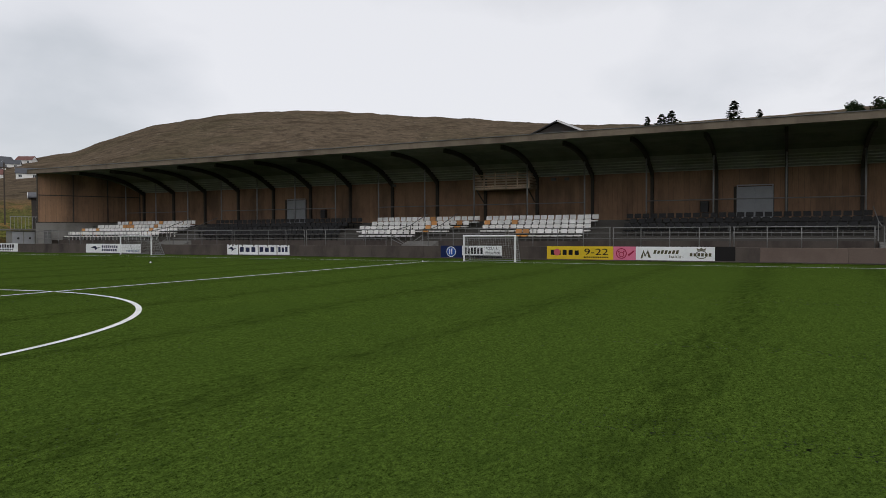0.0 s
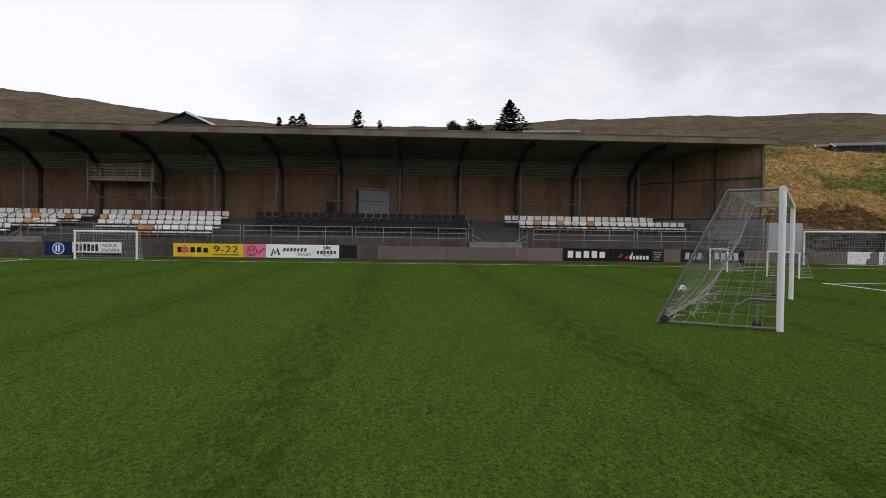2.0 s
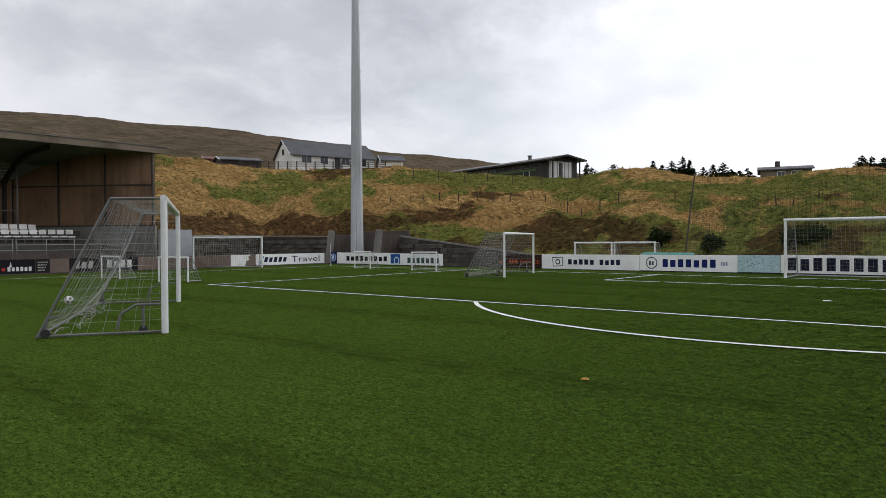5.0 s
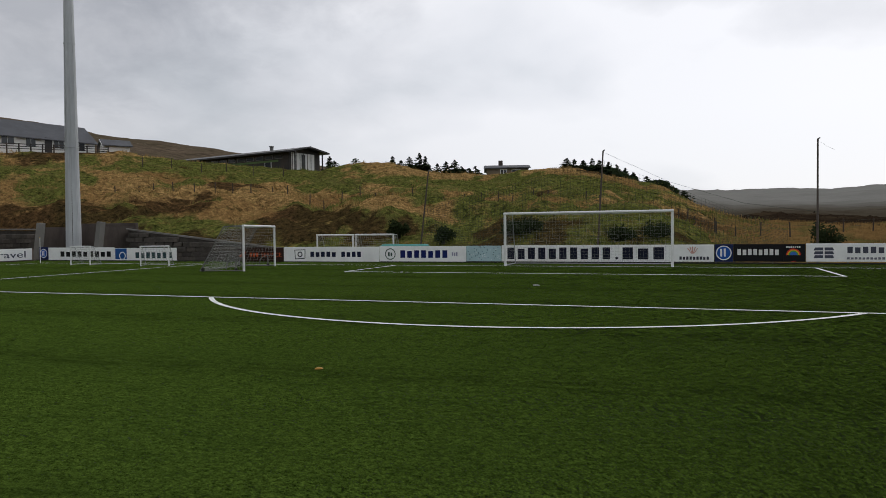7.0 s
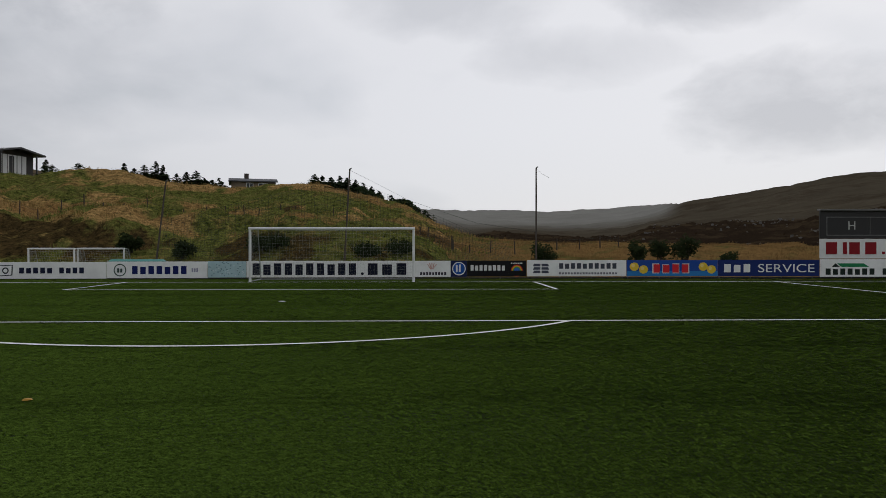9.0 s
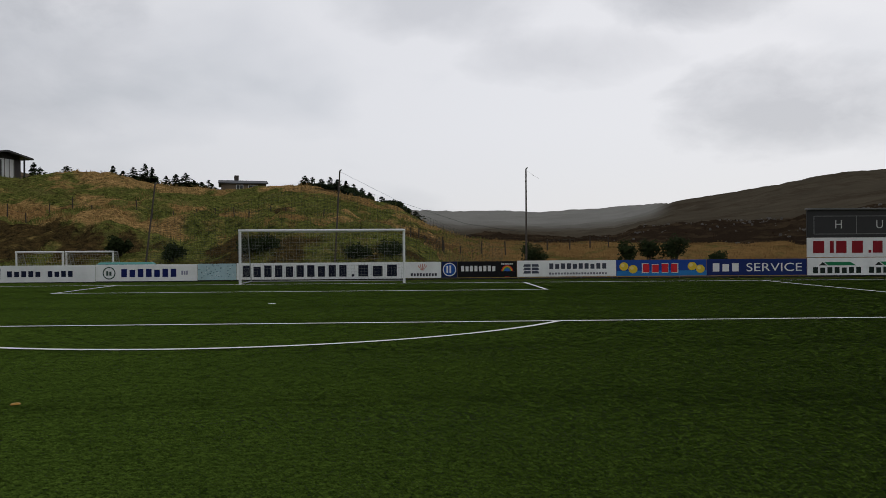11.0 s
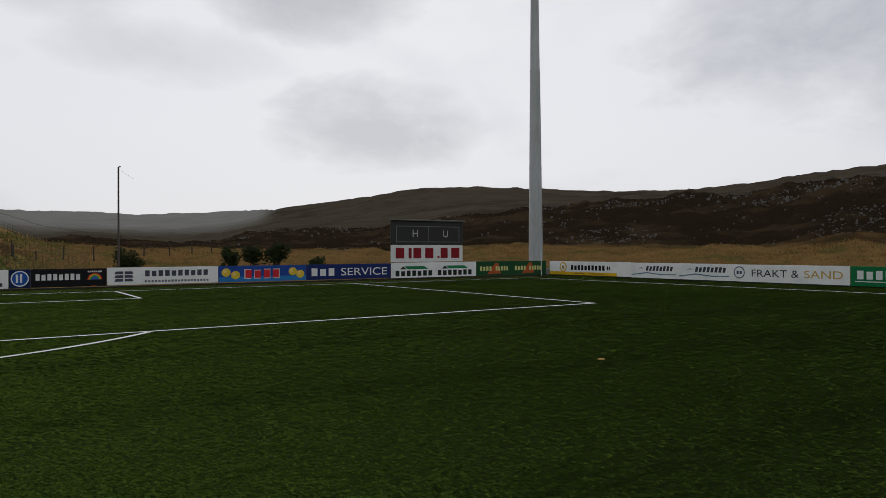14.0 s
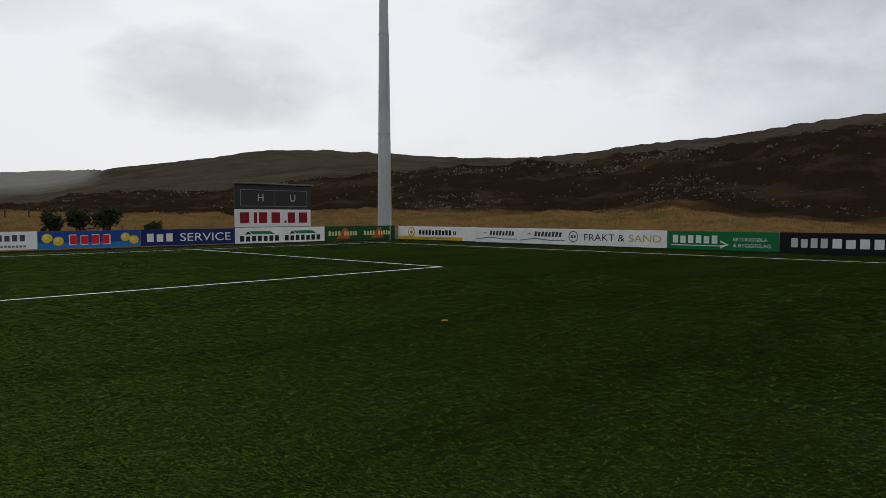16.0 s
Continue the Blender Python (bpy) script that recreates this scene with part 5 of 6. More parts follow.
for u in (0.1, 3.4):
    b.bars(u + 1.0, u + 2.9, 0.42, 0.70, 8, (0.06, 0.07, 0.08), lean=0.25); b.shape([(u, 0.20), (u + 1.1, 0.34), (u + 2.1, 0.24), (u + 3.1, 0.26), (u + 3.1, 0.21), (u + 2.1, 0.19), (u + 1.1, 0.28), (u, 0.15)], (0.10, 0.20, 0.30)); b.shape([(u + 0.5, 0.5), (u + 0.7, 0.62), (u + 0.9, 0.52), (u + 0.7, 0.56)], (0.10, 0.16, 0.22))
b = Board("right", -10.31, -16.1, ZR0 - 0.02, ZR1 - 0.03, WHITE_C, "white haulage board with thin dark and ochre letters")
b.disc(0.42, 0.46, 0.31, (0.05, 0.09, 0.16), r_in=0.26, n=14); b.bars(0.26, 0.6, 0.38, 0.54, 2, (0.05, 0.09, 0.16), lift=3); b.words("FRAKT &", 1.1, 3.5, 0.26, 0.62, (0.05, 0.055, 0.075)); b.words("SAND", 3.75, 5.5, 0.26, 0.62, (0.58, 0.36, 0.08))
b = Board("right", -16.13, -21.3, ZR0 - 0.03, ZR1 - 0.03, (0.01, 0.17, 0.06), "green building-supplies board with white letters and an arrow")
b.bars(0.25, 2.55, 0.30, 0.68, 6, (0.75, 0.78, 0.76)); b.shape([(0.2, 0.18), (2.6, 0.18), (2.6, 0.08), (3.0, 0.26), (2.6, 0.46), (2.6, 0.38), (2.85, 0.26), (2.62, 0.22), (0.2, 0.22)], (0.75, 0.78, 0.76)); b.words("BETONGSØLA", 3.2, 4.7, 0.44, 0.60, (0.7, 0.75, 0.72)); b.words("& BYGGIFELAG", 3.2, 4.85, 0.16, 0.32, (0.7, 0.75, 0.72))
b = Board("right", -21.33, -29.6, ZR0 - 0.03, ZR1 - 0.02, (0.012, 0.013, 0.016), "long black bank board with white bars")
b.bars(0.45, 2.0, 0.24, 0.64, 4, (0.6, 0.6, 0.6)); b.bars(2.05, 5.1, 0.24, 0.64, 6, (0.8, 0.8, 0.8))

# ---- scoreboard ----
sb = thing("scoreboard", "black football scoreboard over a white sign, on posts behind the boards", "scoreboard")
for x in (24.7, 26.85, 29.0):
    part("post", Shape().box((x - 0.06, END_Y + 0.16, -0.15), (x + 0.06, END_Y + 0.28, 3.4), 0.01), DULL_STEEL, sb)
sign = part("sign_panel", Shape().box((24.30, END_Y + 0.02, 0.99), (29.40, END_Y + 0.10, 1.99), 0.01), paint(0.76, 0.77, 0.77), sb, "white sign with dark red bars")
u = 24.6
for wd in (0.85, 0.3, 0.8, 0.85, 0.0, 0.75, 0.9):
    s = Shape()
    if wd:
        s.box((u, END_Y + 0.008, 1.2), (u + wd * 0.68, END_Y + 0.018, 1.82))
    else:
        s.box((u, END_Y + 0.008, 1.2), (u + 0.14, END_Y + 0.018, 1.34))
        wd = 0.2
    u += wd + 0.03
    part("bar", s, paint(0.24, 0.015, 0.022), sign)
body = part("display", Shape().box((24.30, END_Y + 0.0, 2.02), (29.42, END_Y + 0.15, 3.42), 0.02), BLACK_PAINT, sb, "black score display")
part("hood", Shape().box((24.25, END_Y - 0.16, 3.425), (29.47, END_Y + 0.2, 3.50), 0.01), DULL_STEEL, body)
for a, b2, c, d in ((24.62, 29.12, 3.08, 3.11), (24.62, 29.12, 2.16, 2.19), (24.62, 24.65, 2.19, 3.08), (29.09, 29.12, 2.19, 3.08), (26.86, 26.88, 2.19, 3.08)):
    part("frame_line", Shape().box((a, END_Y - 0.012, c), (b2, END_Y - 0.002, d)), paint(0.22, 0.22, 0.22), body)
for text, x in (("H", 25.75), ("U", 27.92)):
    letters(text, 0.36, 0.42, paint(0.5, 0.5, 0.48), body, pose(x, END_Y - 0.006, 2.46, 90, 0, 0))


# ---- floodlight masts ----
def mast(x, y, z, label):
    m = thing("floodlight_mast", label, "mast", "floodlight masts")
    part("shaft", Shape().tube((x, y, z), (x, y, z + 14), 0.49, 12, 0.34).tube((x, y, z + 13.9), (x, y, z + 28), 0.335, 12, 0.18), MAST, m)
    part("flange", Shape().tube((x, y, z), (x, y, z + 0.06), 0.62, 16), MAST, m)
    part("cable_pipe", Shape().tube((x + 0.30, y - 0.36, z), (x + 0.20, y - 0.22, z + 13.8), 0.025, 5), DULL_STEEL, m)
    for a in (-100, -55, -10):
        c0, s0 = math.cos(radians(a)), math.sin(radians(a))
        part("seam", Shape().tube((x + 0.525 * c0, y + 0.525 * s0, z), (x + 0.355 * c0, y + 0.355 * s0, z + 14), 0.016, 4).tube((x + 0.34 * c0, y + 0.34 * s0, z + 14), (x + 0.185 * c0, y + 0.185 * s0, z + 28), 0.012, 4), MAST, m)
    for h, r in ((7.0, 0.455), (13.95, 0.37)):
        part("collar", Shape().tube((x, y, z + h), (x, y, z + h + 0.05), r, 12), MAST, m)
    part("footing", Shape().box((x - 0.9, y - 0.9, -0.2), (x + 0.9, y + 0.9, z), 0.03), CONCRETE, m)
    for k in range(8):
        a = k * math.tau / 8
        part("bolt", Shape().tube((x + 0.55 * math.cos(a), y + 0.55 * math.sin(a), z + 0.05), (x + 0.55 * math.cos(a), y + 0.55 * math.sin(a), z + 0.14), 0.025), STEEL, m)


mast(-34.75, 5.0, 0.5, "tall tapered galvanised floodlight mast between concrete wing walls")
mast(37.2, 5.55, 0.4, "tall tapered galvanised floodlight mast at the corner of the pitch")


# ---- goals ----
def net_lines(shape, a, b, c, d, nu, nv, r=0.004, sag=0.0):
    """A net between four corners: a to b along the top, d to c along the bottom."""
    a, b, c, d = map(Vector, (a, b, c, d))
    nrm = (b - a).cross(d - a).normalized()
    def at(u, v):
        p = (a * (1 - u) + b * u) * (1 - v) + (d * (1 - u) + c * u) * v
        w = sag * math.sin(math.pi * u) * math.sin(math.pi * v)
        return p + nrm * (w + 0.25 * sag * noise.noise(p * 2.0)) - Vector((0, 0, 0.35 * abs(w)))
    steps = 10
    for i in range(nu + 1):
        pts = [at(i / nu, k / steps) for k in range(steps + 1)]
        for p, q in zip(pts, pts[1:]):
            shape.tube(p, q, r, 3)
    for j in range(nv + 1):
        pts = [at(k / steps, j / nv) for k in range(steps + 1)]
        for p, q in zip(pts, pts[1:]):
            shape.tube(p, q, r, 3)


def goal(m, w, h, top, low, label, tube=0.05, mesh_size=0.14, wheels=False, twine=0.004, frame_mat=None, sag=0.06, group="training goals"):
    """A goal: posts at 0 and w along x, opening in the plane y = 0, net running back along +y."""
    g = thing("football_goal", label, "goal", group, at=m)
    fr = frame_mat or STEEL
    for x in (0, w):
        part("post", Shape().tube((x, 0, 0), (x, 0, h - tube), tube, 12), WHITE_PAINT, g, smooth=False)
    part("crossbar", Shape().tube((-tube, 0, h - tube), (w + tube, 0, h - tube), tube, 12), WHITE_PAINT, g)
    for x in (0, w):
        part("side_frame", Shape().path([(x, 0, h - tube), (x, top, h - tube - 0.02), (x, low, 0.03)], tube * 0.42, 6), fr, g, "dull steel net support")
        part("ground_bar", Shape().tube((x, 0.0, 0.035), (x, low, 0.035), tube * 0.42, 6), fr, g)
    part("rear_bar", Shape().tube((-0.05, low, 0.035), (w + 0.05, low, 0.035), tube * 0.42, 6), fr, g)
    n = Shape()
    nu, nt, nb, k = max(4, round(w / mesh_size)), max(2, round(top / mesh_size)), max(4, round(h / mesh_size)), h - tube - 0.02
    net_lines(n, (0, 0, k), (w, 0, k), (w, top, k), (0, top, k), nu, nt, twine, -0.04)
    net_lines(n, (0, top, k), (w, top, k), (w, low, 0.04), (0, low, 0.04), nu, nb, twine, -sag)
    for x in (0, w):
        net_lines(n, (x, 0, k), (x, top, k), (x, low, 0.05), (x, 0.02, 0.05), max(3, round(low / mesh_size / 1.3)), nb, twine, 0.03)
    part("net", n, NET, g, "knotted white net", tidy=False)
    if wheels:
        for x in (0, w):
            wh = part("wheel", Shape().tube((x - 0.03, low - 0.12, 0.075), (x + 0.015, low - 0.12, 0.075), 0.075, 14), RUBBER, g)
            part("wheel_fork", Shape().path([(x, low - 0.12, 0.10), (x, low - 0.14, 0.34), (x, low - 0.34, 0.36)], 0.022), fr, wh)
            wf = part("wheel", Shape().tube((x + 0.03, 0.36, 0.075), (x + 0.07, 0.36, 0.075), 0.075, 14), RUBBER, g)
            part("wheel_fork", Shape().path([(x + 0.05, 0.36, 0.10), (x + 0.05, 0.36, 0.50)], 0.03).path([(x, 0.0, 0.52), (x, 0.48, 0.52), (x, 0.72, 0.36), (x, 0.78, 0.10)], 0.025), fr, wf)
        tagged(part("loose_net", loose_heap(w, low), NET, g, "slack net bunched along the rear bar", tidy=False), kind="stuff")
    return g


def loose_heap(w, low):
    s = Shape()
    for k in range(60):
        x = random.uniform(0.05, w - 0.05)
        p = Vector((x, low - random.uniform(0.05, 0.45), random.uniform(0.02, 0.14)))
        for j in range(4):
            q = p + Vector((random.uniform(-0.32, 0.32), random.uniform(-0.07, 0.07), random.uniform(-0.06, 0.06)))
            q.z = max(0.02, q.z)
            s.tube(p, q, 0.0035, 3)
            p = q
    return s


def between(a, b):
    """The pose of a goal whose posts stand at a and b, net behind to the left of the way from a to b."""
    return pose(a[0], a[1], 0.0, 0, 0, math.degrees(math.atan2(b[1] - a[1], b[0] - a[0]))), math.hypot(b[0] - a[0], b[1] - a[1])


def put_goal(a, b, h, top, low, label, **more):
    m, w = between(a, b)
    return goal(m, w, h, top, low, label, **more)


put_goal((-3.66, 0.0), (3.66, 0.0), 2.46, 1.5, 2.1, "full-size white match goal with a net on the goal line", tube=0.06, mesh_size=0.16, twine=0.0026, sag=0.12, group="match goal")
put_goal((-7.85, -24.84), (-13.82, -21.23), 2.46, 0.86, 2.0, "full-size wheeled training goal with a slack net, out on the turf", tube=0.06, mesh_size=0.20, wheels=True, twine=0.003, sag=0.20, frame_mat=DULL_STEEL)
put_goal((-13.7, -5.87), (-15.0, -1.45), 2.0, 0.85, 1.9, "smaller wheeled training goal standing side-on near the goal line", wheels=True, twine=0.0045, frame_mat=DULL_STEEL)
put_goal((-35.6, -8.0), (-33.7, -4.3), 2.0, 0.6, 1.5, "white training goal by the wall beyond the stand", twine=0.006)
put_goal((-32.48, -47.78), (-32.75, -44.83), 1.48, 0.5, 1.1, "low white training goal at the touchline before the stand", twine=0.006)
put_goal((-34.7, -78.7), (-34.2, -74.7), 1.50, 0.5, 1.1, "low white training goal far along the touchline", twine=0.006)
for a, b in (((-27.6, -1.9), (-26.2, -1.95)), ((-22.25, -2.55), (-20.95, -2.0)), ((-28.96, -16.56), (-27.3, -16.5)), ((-23.84, -16.49), (-22.4, -16.0))):
    put_goal(a, b, 1.05, 0.25, 0.75, "small white goal for children on the turf", tube=0.035, twine=0.005, group="small goals")
for a, b, y in ((-16.9, -14.5, 6.2), (-14.9, -12.4, 7.4)):
    m, w = between((a, y), (b, y))
    goal(Matrix.Translation((0, 0, -0.25)) @ m, w, 1.78, 0.6, 1.3, "spare white goal stored behind the boards", twine=0.005, group="stored goals")

# ---- small things on the turf ----
def ball(x, y):
    ico = bmesh.new()
    bmesh.ops.create_icosphere(ico, subdivisions=3, radius=0.11)
    white, black = Shape(), Shape()
    spots = [v.co.normalized() for v in bmesh_corners()]
    for f in ico.faces:
        c = f.calc_center_median().normalized()
        tgt = black if max(c.dot(p) for p in spots) > 0.935 else white
        tgt.add([v.co + Vector((x, y, 0.11)) for v in f.verts], [(0, 1, 2)])
    ico.free()
    b = thing("football", "white football with black patches lying on the turf", "ball")
    part("white_panels", white, WHITE_PAINT, b, smooth=True)
    part("black_panels", black, BLACK_PAINT, b, smooth=True)


def bmesh_corners():
    bm = bmesh.new()
    bmesh.ops.create_icosphere(bm, subdivisions=1, radius=1)
    vs = [v for v in bm.verts]
    class Corner:
        def __init__(self, co):
            self.co = co
    out = [Corner(v.co.copy()) for v in vs]
    bm.free()
    return out


ball(-15.53, -23.39)
for x, y, turn in ((0.0, -23.97, 20), (12.0, -24.3, -35)):
    s = Shape()
    ringv = [(x + 0.045 * (1 + 0.12 * math.sin(3 * k)) * math.cos(k * math.tau / 12), y + 0.042 * math.sin(k * math.tau / 12 + radians(turn)), 0.0) for k in range(12)]
    inner = [(x + (px - x) * 0.7, y + (py - y) * 0.7, 0.015) for px, py, _ in ringv]
    s.add(ringv + inner, [tuple(range(12, 24))] + [(k, (k + 1) % 12, 12 + (k + 1) % 12, 12 + k) for k in range(12)])
    solid("marker_disc", s, paint(0.42, 0.24, 0.05), "flat orange-yellow marker disc lying on the turf", "marker", "markers on the turf")
for x, y in ((-30.95, -49.6), (-24.24, -63.2)):
    s = Shape().tube((x, y, 0.0), (x, y, 0.012), 0.06, 12).tube((x, y, 0.012), (x, y, 0.07), 0.035, 12, 0.012)
    solid("marker_cone", s, WHITE_PAINT, "small white marker cone on the turf", "cone", "markers on the turf")
for x, y in ((-HALF_W, 0.0), (HALF_W + 2.9, 2.4)):
    f = thing("corner_flag", "thin white corner pole at the edge of the pitch", "flag", "corner flags")
    part("pole", Shape().tube((x, y, 0.0), (x, y, 1.5), 0.018, 8), WHITE_PAINT, f)
    part("cap", Shape().tube((x, y, 1.5), (x, y, 1.54), 0.022, 8, 0.012), paint(0.7, 0.45, 0.05), f)

# ---- behind the end boards ----
# wing walls round the mast
w = thing("wing_walls", "sloping grey concrete wing walls round the foot of the mast", "wall")
for x in (-37.1, -31.95):
    s = Shape()
    s.slab([(x - 0.25, -0.2), (x + 0.15, -0.2), (x + 0.55, 2.45), (x + 0.22, 2.50)], "y", 4.0, 4.4)
    part("wing", s, CONCRETE, w)
    part("side_wall", Shape().slab([(x + 0.0, -0.2), (x + 0.2, -0.2), (x + 0.42, 2.2), (x + 0.25, 2.2)], "y", 4.402, 7.2), DARK_CONCRETE, w)
part("rear_wall", Shape().box((-37.0, 7.2, -0.3), (-31.6, 7.5, 2.45), 0.02), DARK_CONCRETE, w)


def stone_wall(x0, x1, y, zs, label, at=None):
    """Rough stones in courses under a pale coping; zs: the height of the top at both ends."""
    sw = thing("retaining_wall", label, "wall", at=at)
    models = []
    for k in range(5):
        s = Shape().box((-0.34 - 0.03 * k, -0.16, 0), (0.30 + 0.02 * k, 0.16 + 0.02 * k, 0.30), 0.05)
        models.append(s.mesh("stone", STONE))
    x, rnd = x0, random.Random(4)
    n = int((x1 - x0) / 0.70)
    for i in range(n):
        top = zs[0] + (zs[1] - zs[0]) * (i + 0.5) / n
        for j in range(max(1, int((top + 0.1) / 0.32))):
            o = part("stone", models[rnd.randrange(5)], None, sw)
            o.matrix_basis = pose(x0 + 0.70 * i + 0.35 * (j % 2) + 0.35, y + rnd.uniform(-0.05, 0.05), -0.15 + 0.32 * j, rnd.uniform(-4, 4), rnd.uniform(-3, 3), rnd.uniform(-6, 6))
    part("core", Shape().add([(x0, y + 0.05, -0.3), (x1, y + 0.05, -0.3), (x1, y + 0.05, zs[1] - 0.06), (x0, y + 0.05, zs[0] - 0.06), (x0, y + 0.5, -0.3), (x1, y + 0.5, -0.3), (x1, y + 0.5, zs[1] - 0.06), (x0, y + 0.5, zs[0] - 0.06)],
         [(0, 1, 2, 3), (7, 6, 5, 4), (0, 4, 5, 1), (1, 5, 6, 2), (2, 6, 7, 3), (3, 7, 4, 0)]), STONE, sw)
    part("coping", Shape().tube((x0, y - 0.12, zs[0] + 0.03), (x1, y - 0.12, zs[1] + 0.03), 0.055, 6), CONCRETE, sw, "pale rail along the top")


stone_wall(-49.0, -37.3, 6.3, (2.15, 2.02), "dark rough stone retaining wall below the grass bank")
stone_wall(-31.4, -19.0, 6.3, (2.0, 0.62), "dark rough stone retaining wall falling away along the bank")
stone_wall(0.0, 17.4, 0.0, (2.25, 2.15), "dark rough stone retaining wall behind the end of the stand", pose(-48.6, -11.4, 0, 0, 0, 90))
s = Shape().box((-36.9, -9.6, 0.78), (-36.6, -7.5, 2.45), 0.02)
b = thing("white_cabinet", "pale grey cabinet on the wall beside the stand", "cabinet")
part("body", s, GREY_DOOR, b)
part("door_line", Shape().box((-36.597, -8.57, 0.85), (-36.592, -8.55, 2.38)), DULL_STEEL, b)

# ball-stop net on leaning poles
net = thing("ball_stop_net", "sagging dark ball-stop net on tall leaning poles behind the goal", "net")
POLES = (((-10.6, 7.0, -0.2), (-9.95, 7.0, 5.15)), ((-0.3, 7.0, -0.2), (0.05, 7.0, 5.85)), ((10.34, 7.0, -0.2), (10.34, 7.0, 5.95)))
for a, b in POLES:
    part("pole", Shape().tube(a, b, 0.055, 8, 0.04), surface("pole_timber", (0.07, 0.055, 0.045), 0.8), net)
    part("pole_cap", Shape().tube(b, (b[0] + 0.1, b[1], b[2] + 0.06), 0.035, 6), DULL_STEEL, net)
mesh_net = Shape()
net_lines(mesh_net, (-10.2, 7.0, 3.0), (-0.05, 7.0, 5.4), (-0.25, 7.0, 0.3), (-10.5, 7.0, 0.3), 56, 26, 0.0048, 0.5)
net_lines(mesh_net, (-0.05, 7.0, 5.4), (9.0, 7.0, 1.5), (9.0, 7.0, 0.3), (-0.25, 7.0, 0.3), 50, 22, 0.0048, 0.4)
part("netting", mesh_net, DARK_NET, net, "fine dark netting", tidy=False)
part("stay_cable", Shape().path([(0.05, 7.0, 5.8), (3.4, 7.0, 4.1), (7.0, 7.0, 2.9), (10.34, 7.0, 2.4)], 0.008, 4), DARK_NET, net)
part("stay_cable", Shape().path([(10.34, 7.0, 5.9), (10.7, 7.05, 5.62), (11.1, 7.1, 5.4)], 0.006, 4), DARK_NET, net)

solid("folded_cover", Shape().box((-12.2, 5.0, -0.15), (-9.4, 5.6, 0.93), 0.08), paint(0.10, 0.30, 0.27), "folded blue-green plastic cover behind the boards", "cover")


# ---- plants ----
def polar(az, r):
    return EYE_X + r * math.sin(radians(az)), EYE_Y + r * math.cos(radians(az))


def leaf_clump(shape, c, r, n, size, flat=0.6):
    for k in range(n):
        d = Vector((random.gauss(0, 1), random.gauss(0, 1), random.gauss(0, flat)))
        p = Vector(c) + d.normalized() * r * random.random() ** 0.4
        a = Vector((random.uniform(-1, 1), random.uniform(-1, 1), random.uniform(-0.7, 0.7))).normalized() * size
        b = a.orthogonal().normalized() * size * 0.5
        shape.add([p - a, p + b, p + a, p - b], [(0, 1, 2, 3)])


def conifer(x, y, z, h, spread, label, group, lean=0.0, power=0.85):
    t = thing("conifer_tree", label, "tree", group)
    part("trunk", Shape().tube((x, y, z - 0.3), (x + lean, y, z + h * 0.96), 0.028 * h + 0.03, 8, 0.015), BARK, t)
    crown = Shape()
    tiers = max(4, int(h * 1.3))
    for k in range(int(120 * h ** 0.8 * (0.6 + 0.4 * spread))):
        u = random.random() ** 1.25
        tier = 0.62 + 0.38 * abs(math.sin(math.pi * u * tiers))
        a = random.uniform(0, math.tau)
        lobe = 0.8 + 0.3 * math.sin(3 * a + 7 * u + x)
        rr = spread * (1 - u) ** power * tier * lobe * random.random() ** 0.45
        p = Vector((x + lean * u + rr * math.cos(a), y + rr * math.sin(a), z + h * (0.10 + 0.90 * u) - 0.12 * rr))
        out = Vector((math.cos(a), math.sin(a), random.uniform(-0.35, 0.25))).normalized() * (0.13 + (0.20 + 0.03 * h) * (1 - u)) * random.uniform(0.7, 1.3)
        wide = out.cross(Vector((0, 0, 1))).normalized() * (0.10 + 0.016 * h) + Vector((0, 0, random.uniform(-0.06, 0.06)))
        crown.add([p - out, p + wide, p + out, p - wide], [(0, 1, 2, 3)])
    part("crown", crown, NEEDLES, t, tidy=False)


def bushy(x, y, z, h, w, label, group, leaf=None, name="shrub", cat="shrub"):
    t = thing(name, label, cat, group)
    st = Shape()
    crown = Shape()
    limbs = 7
    for k in range(limbs):
        a = k * math.tau / limbs + random.uniform(-0.3, 0.3)
        tip = Vector((x + math.cos(a) * w * random.uniform(0.15, 0.45), y + math.sin(a) * w * random.uniform(0.15, 0.45), z + h * random.uniform(0.55, 0.9)))
        st.tube((x, y, z - 0.2), tip, 0.05 * h / 2 + 0.01, 5, 0.012)
        for j in range(16 if leaf else 6):
            c = tip + Vector((random.uniform(-0.22, 0.22) * w, random.uniform(-0.22, 0.22) * w, random.uniform(-0.35, 0.18) * h))
            leaf_clump(crown, c, 0.17 * w + 0.1, 70 if leaf else 24, (0.09 + 0.02 * w) if leaf else (0.07 + 0.035 * w), 0.8)
    part("trunk", st, BARK, t)
    part("crown", crown, leaf or LEAVES, t, tidy=False)


# behind the stand: direction, height of the top over the eye's level (degrees), distance, width
for az, el, r, w in ((-100.0, 8.95, 84, 1.3), (-98.9, 9.1, 86, 2.8), (-98.2, 9.3, 85, 2.8), (-93.75, 9.75, 84, 2.6), (-92.0, 9.0, 85, 1.5)):
    x, y = polar(az, r)
    z = land(x, y)[0]
    conifer(x, y, z, 1.6 + r * math.tan(radians(el)) - z, w, "dark conifer rising behind the stand roof", "trees behind the stand", power=0.5)
x, y = polar(-81.4, 82)
conifer(x, y, land(x, y)[0], 1.6 + 82 * math.tan(radians(10.75)) - land(x, y)[0], 8.5, "broad dark spruce rising behind the stand roof", "trees behind the stand", power=0.95)
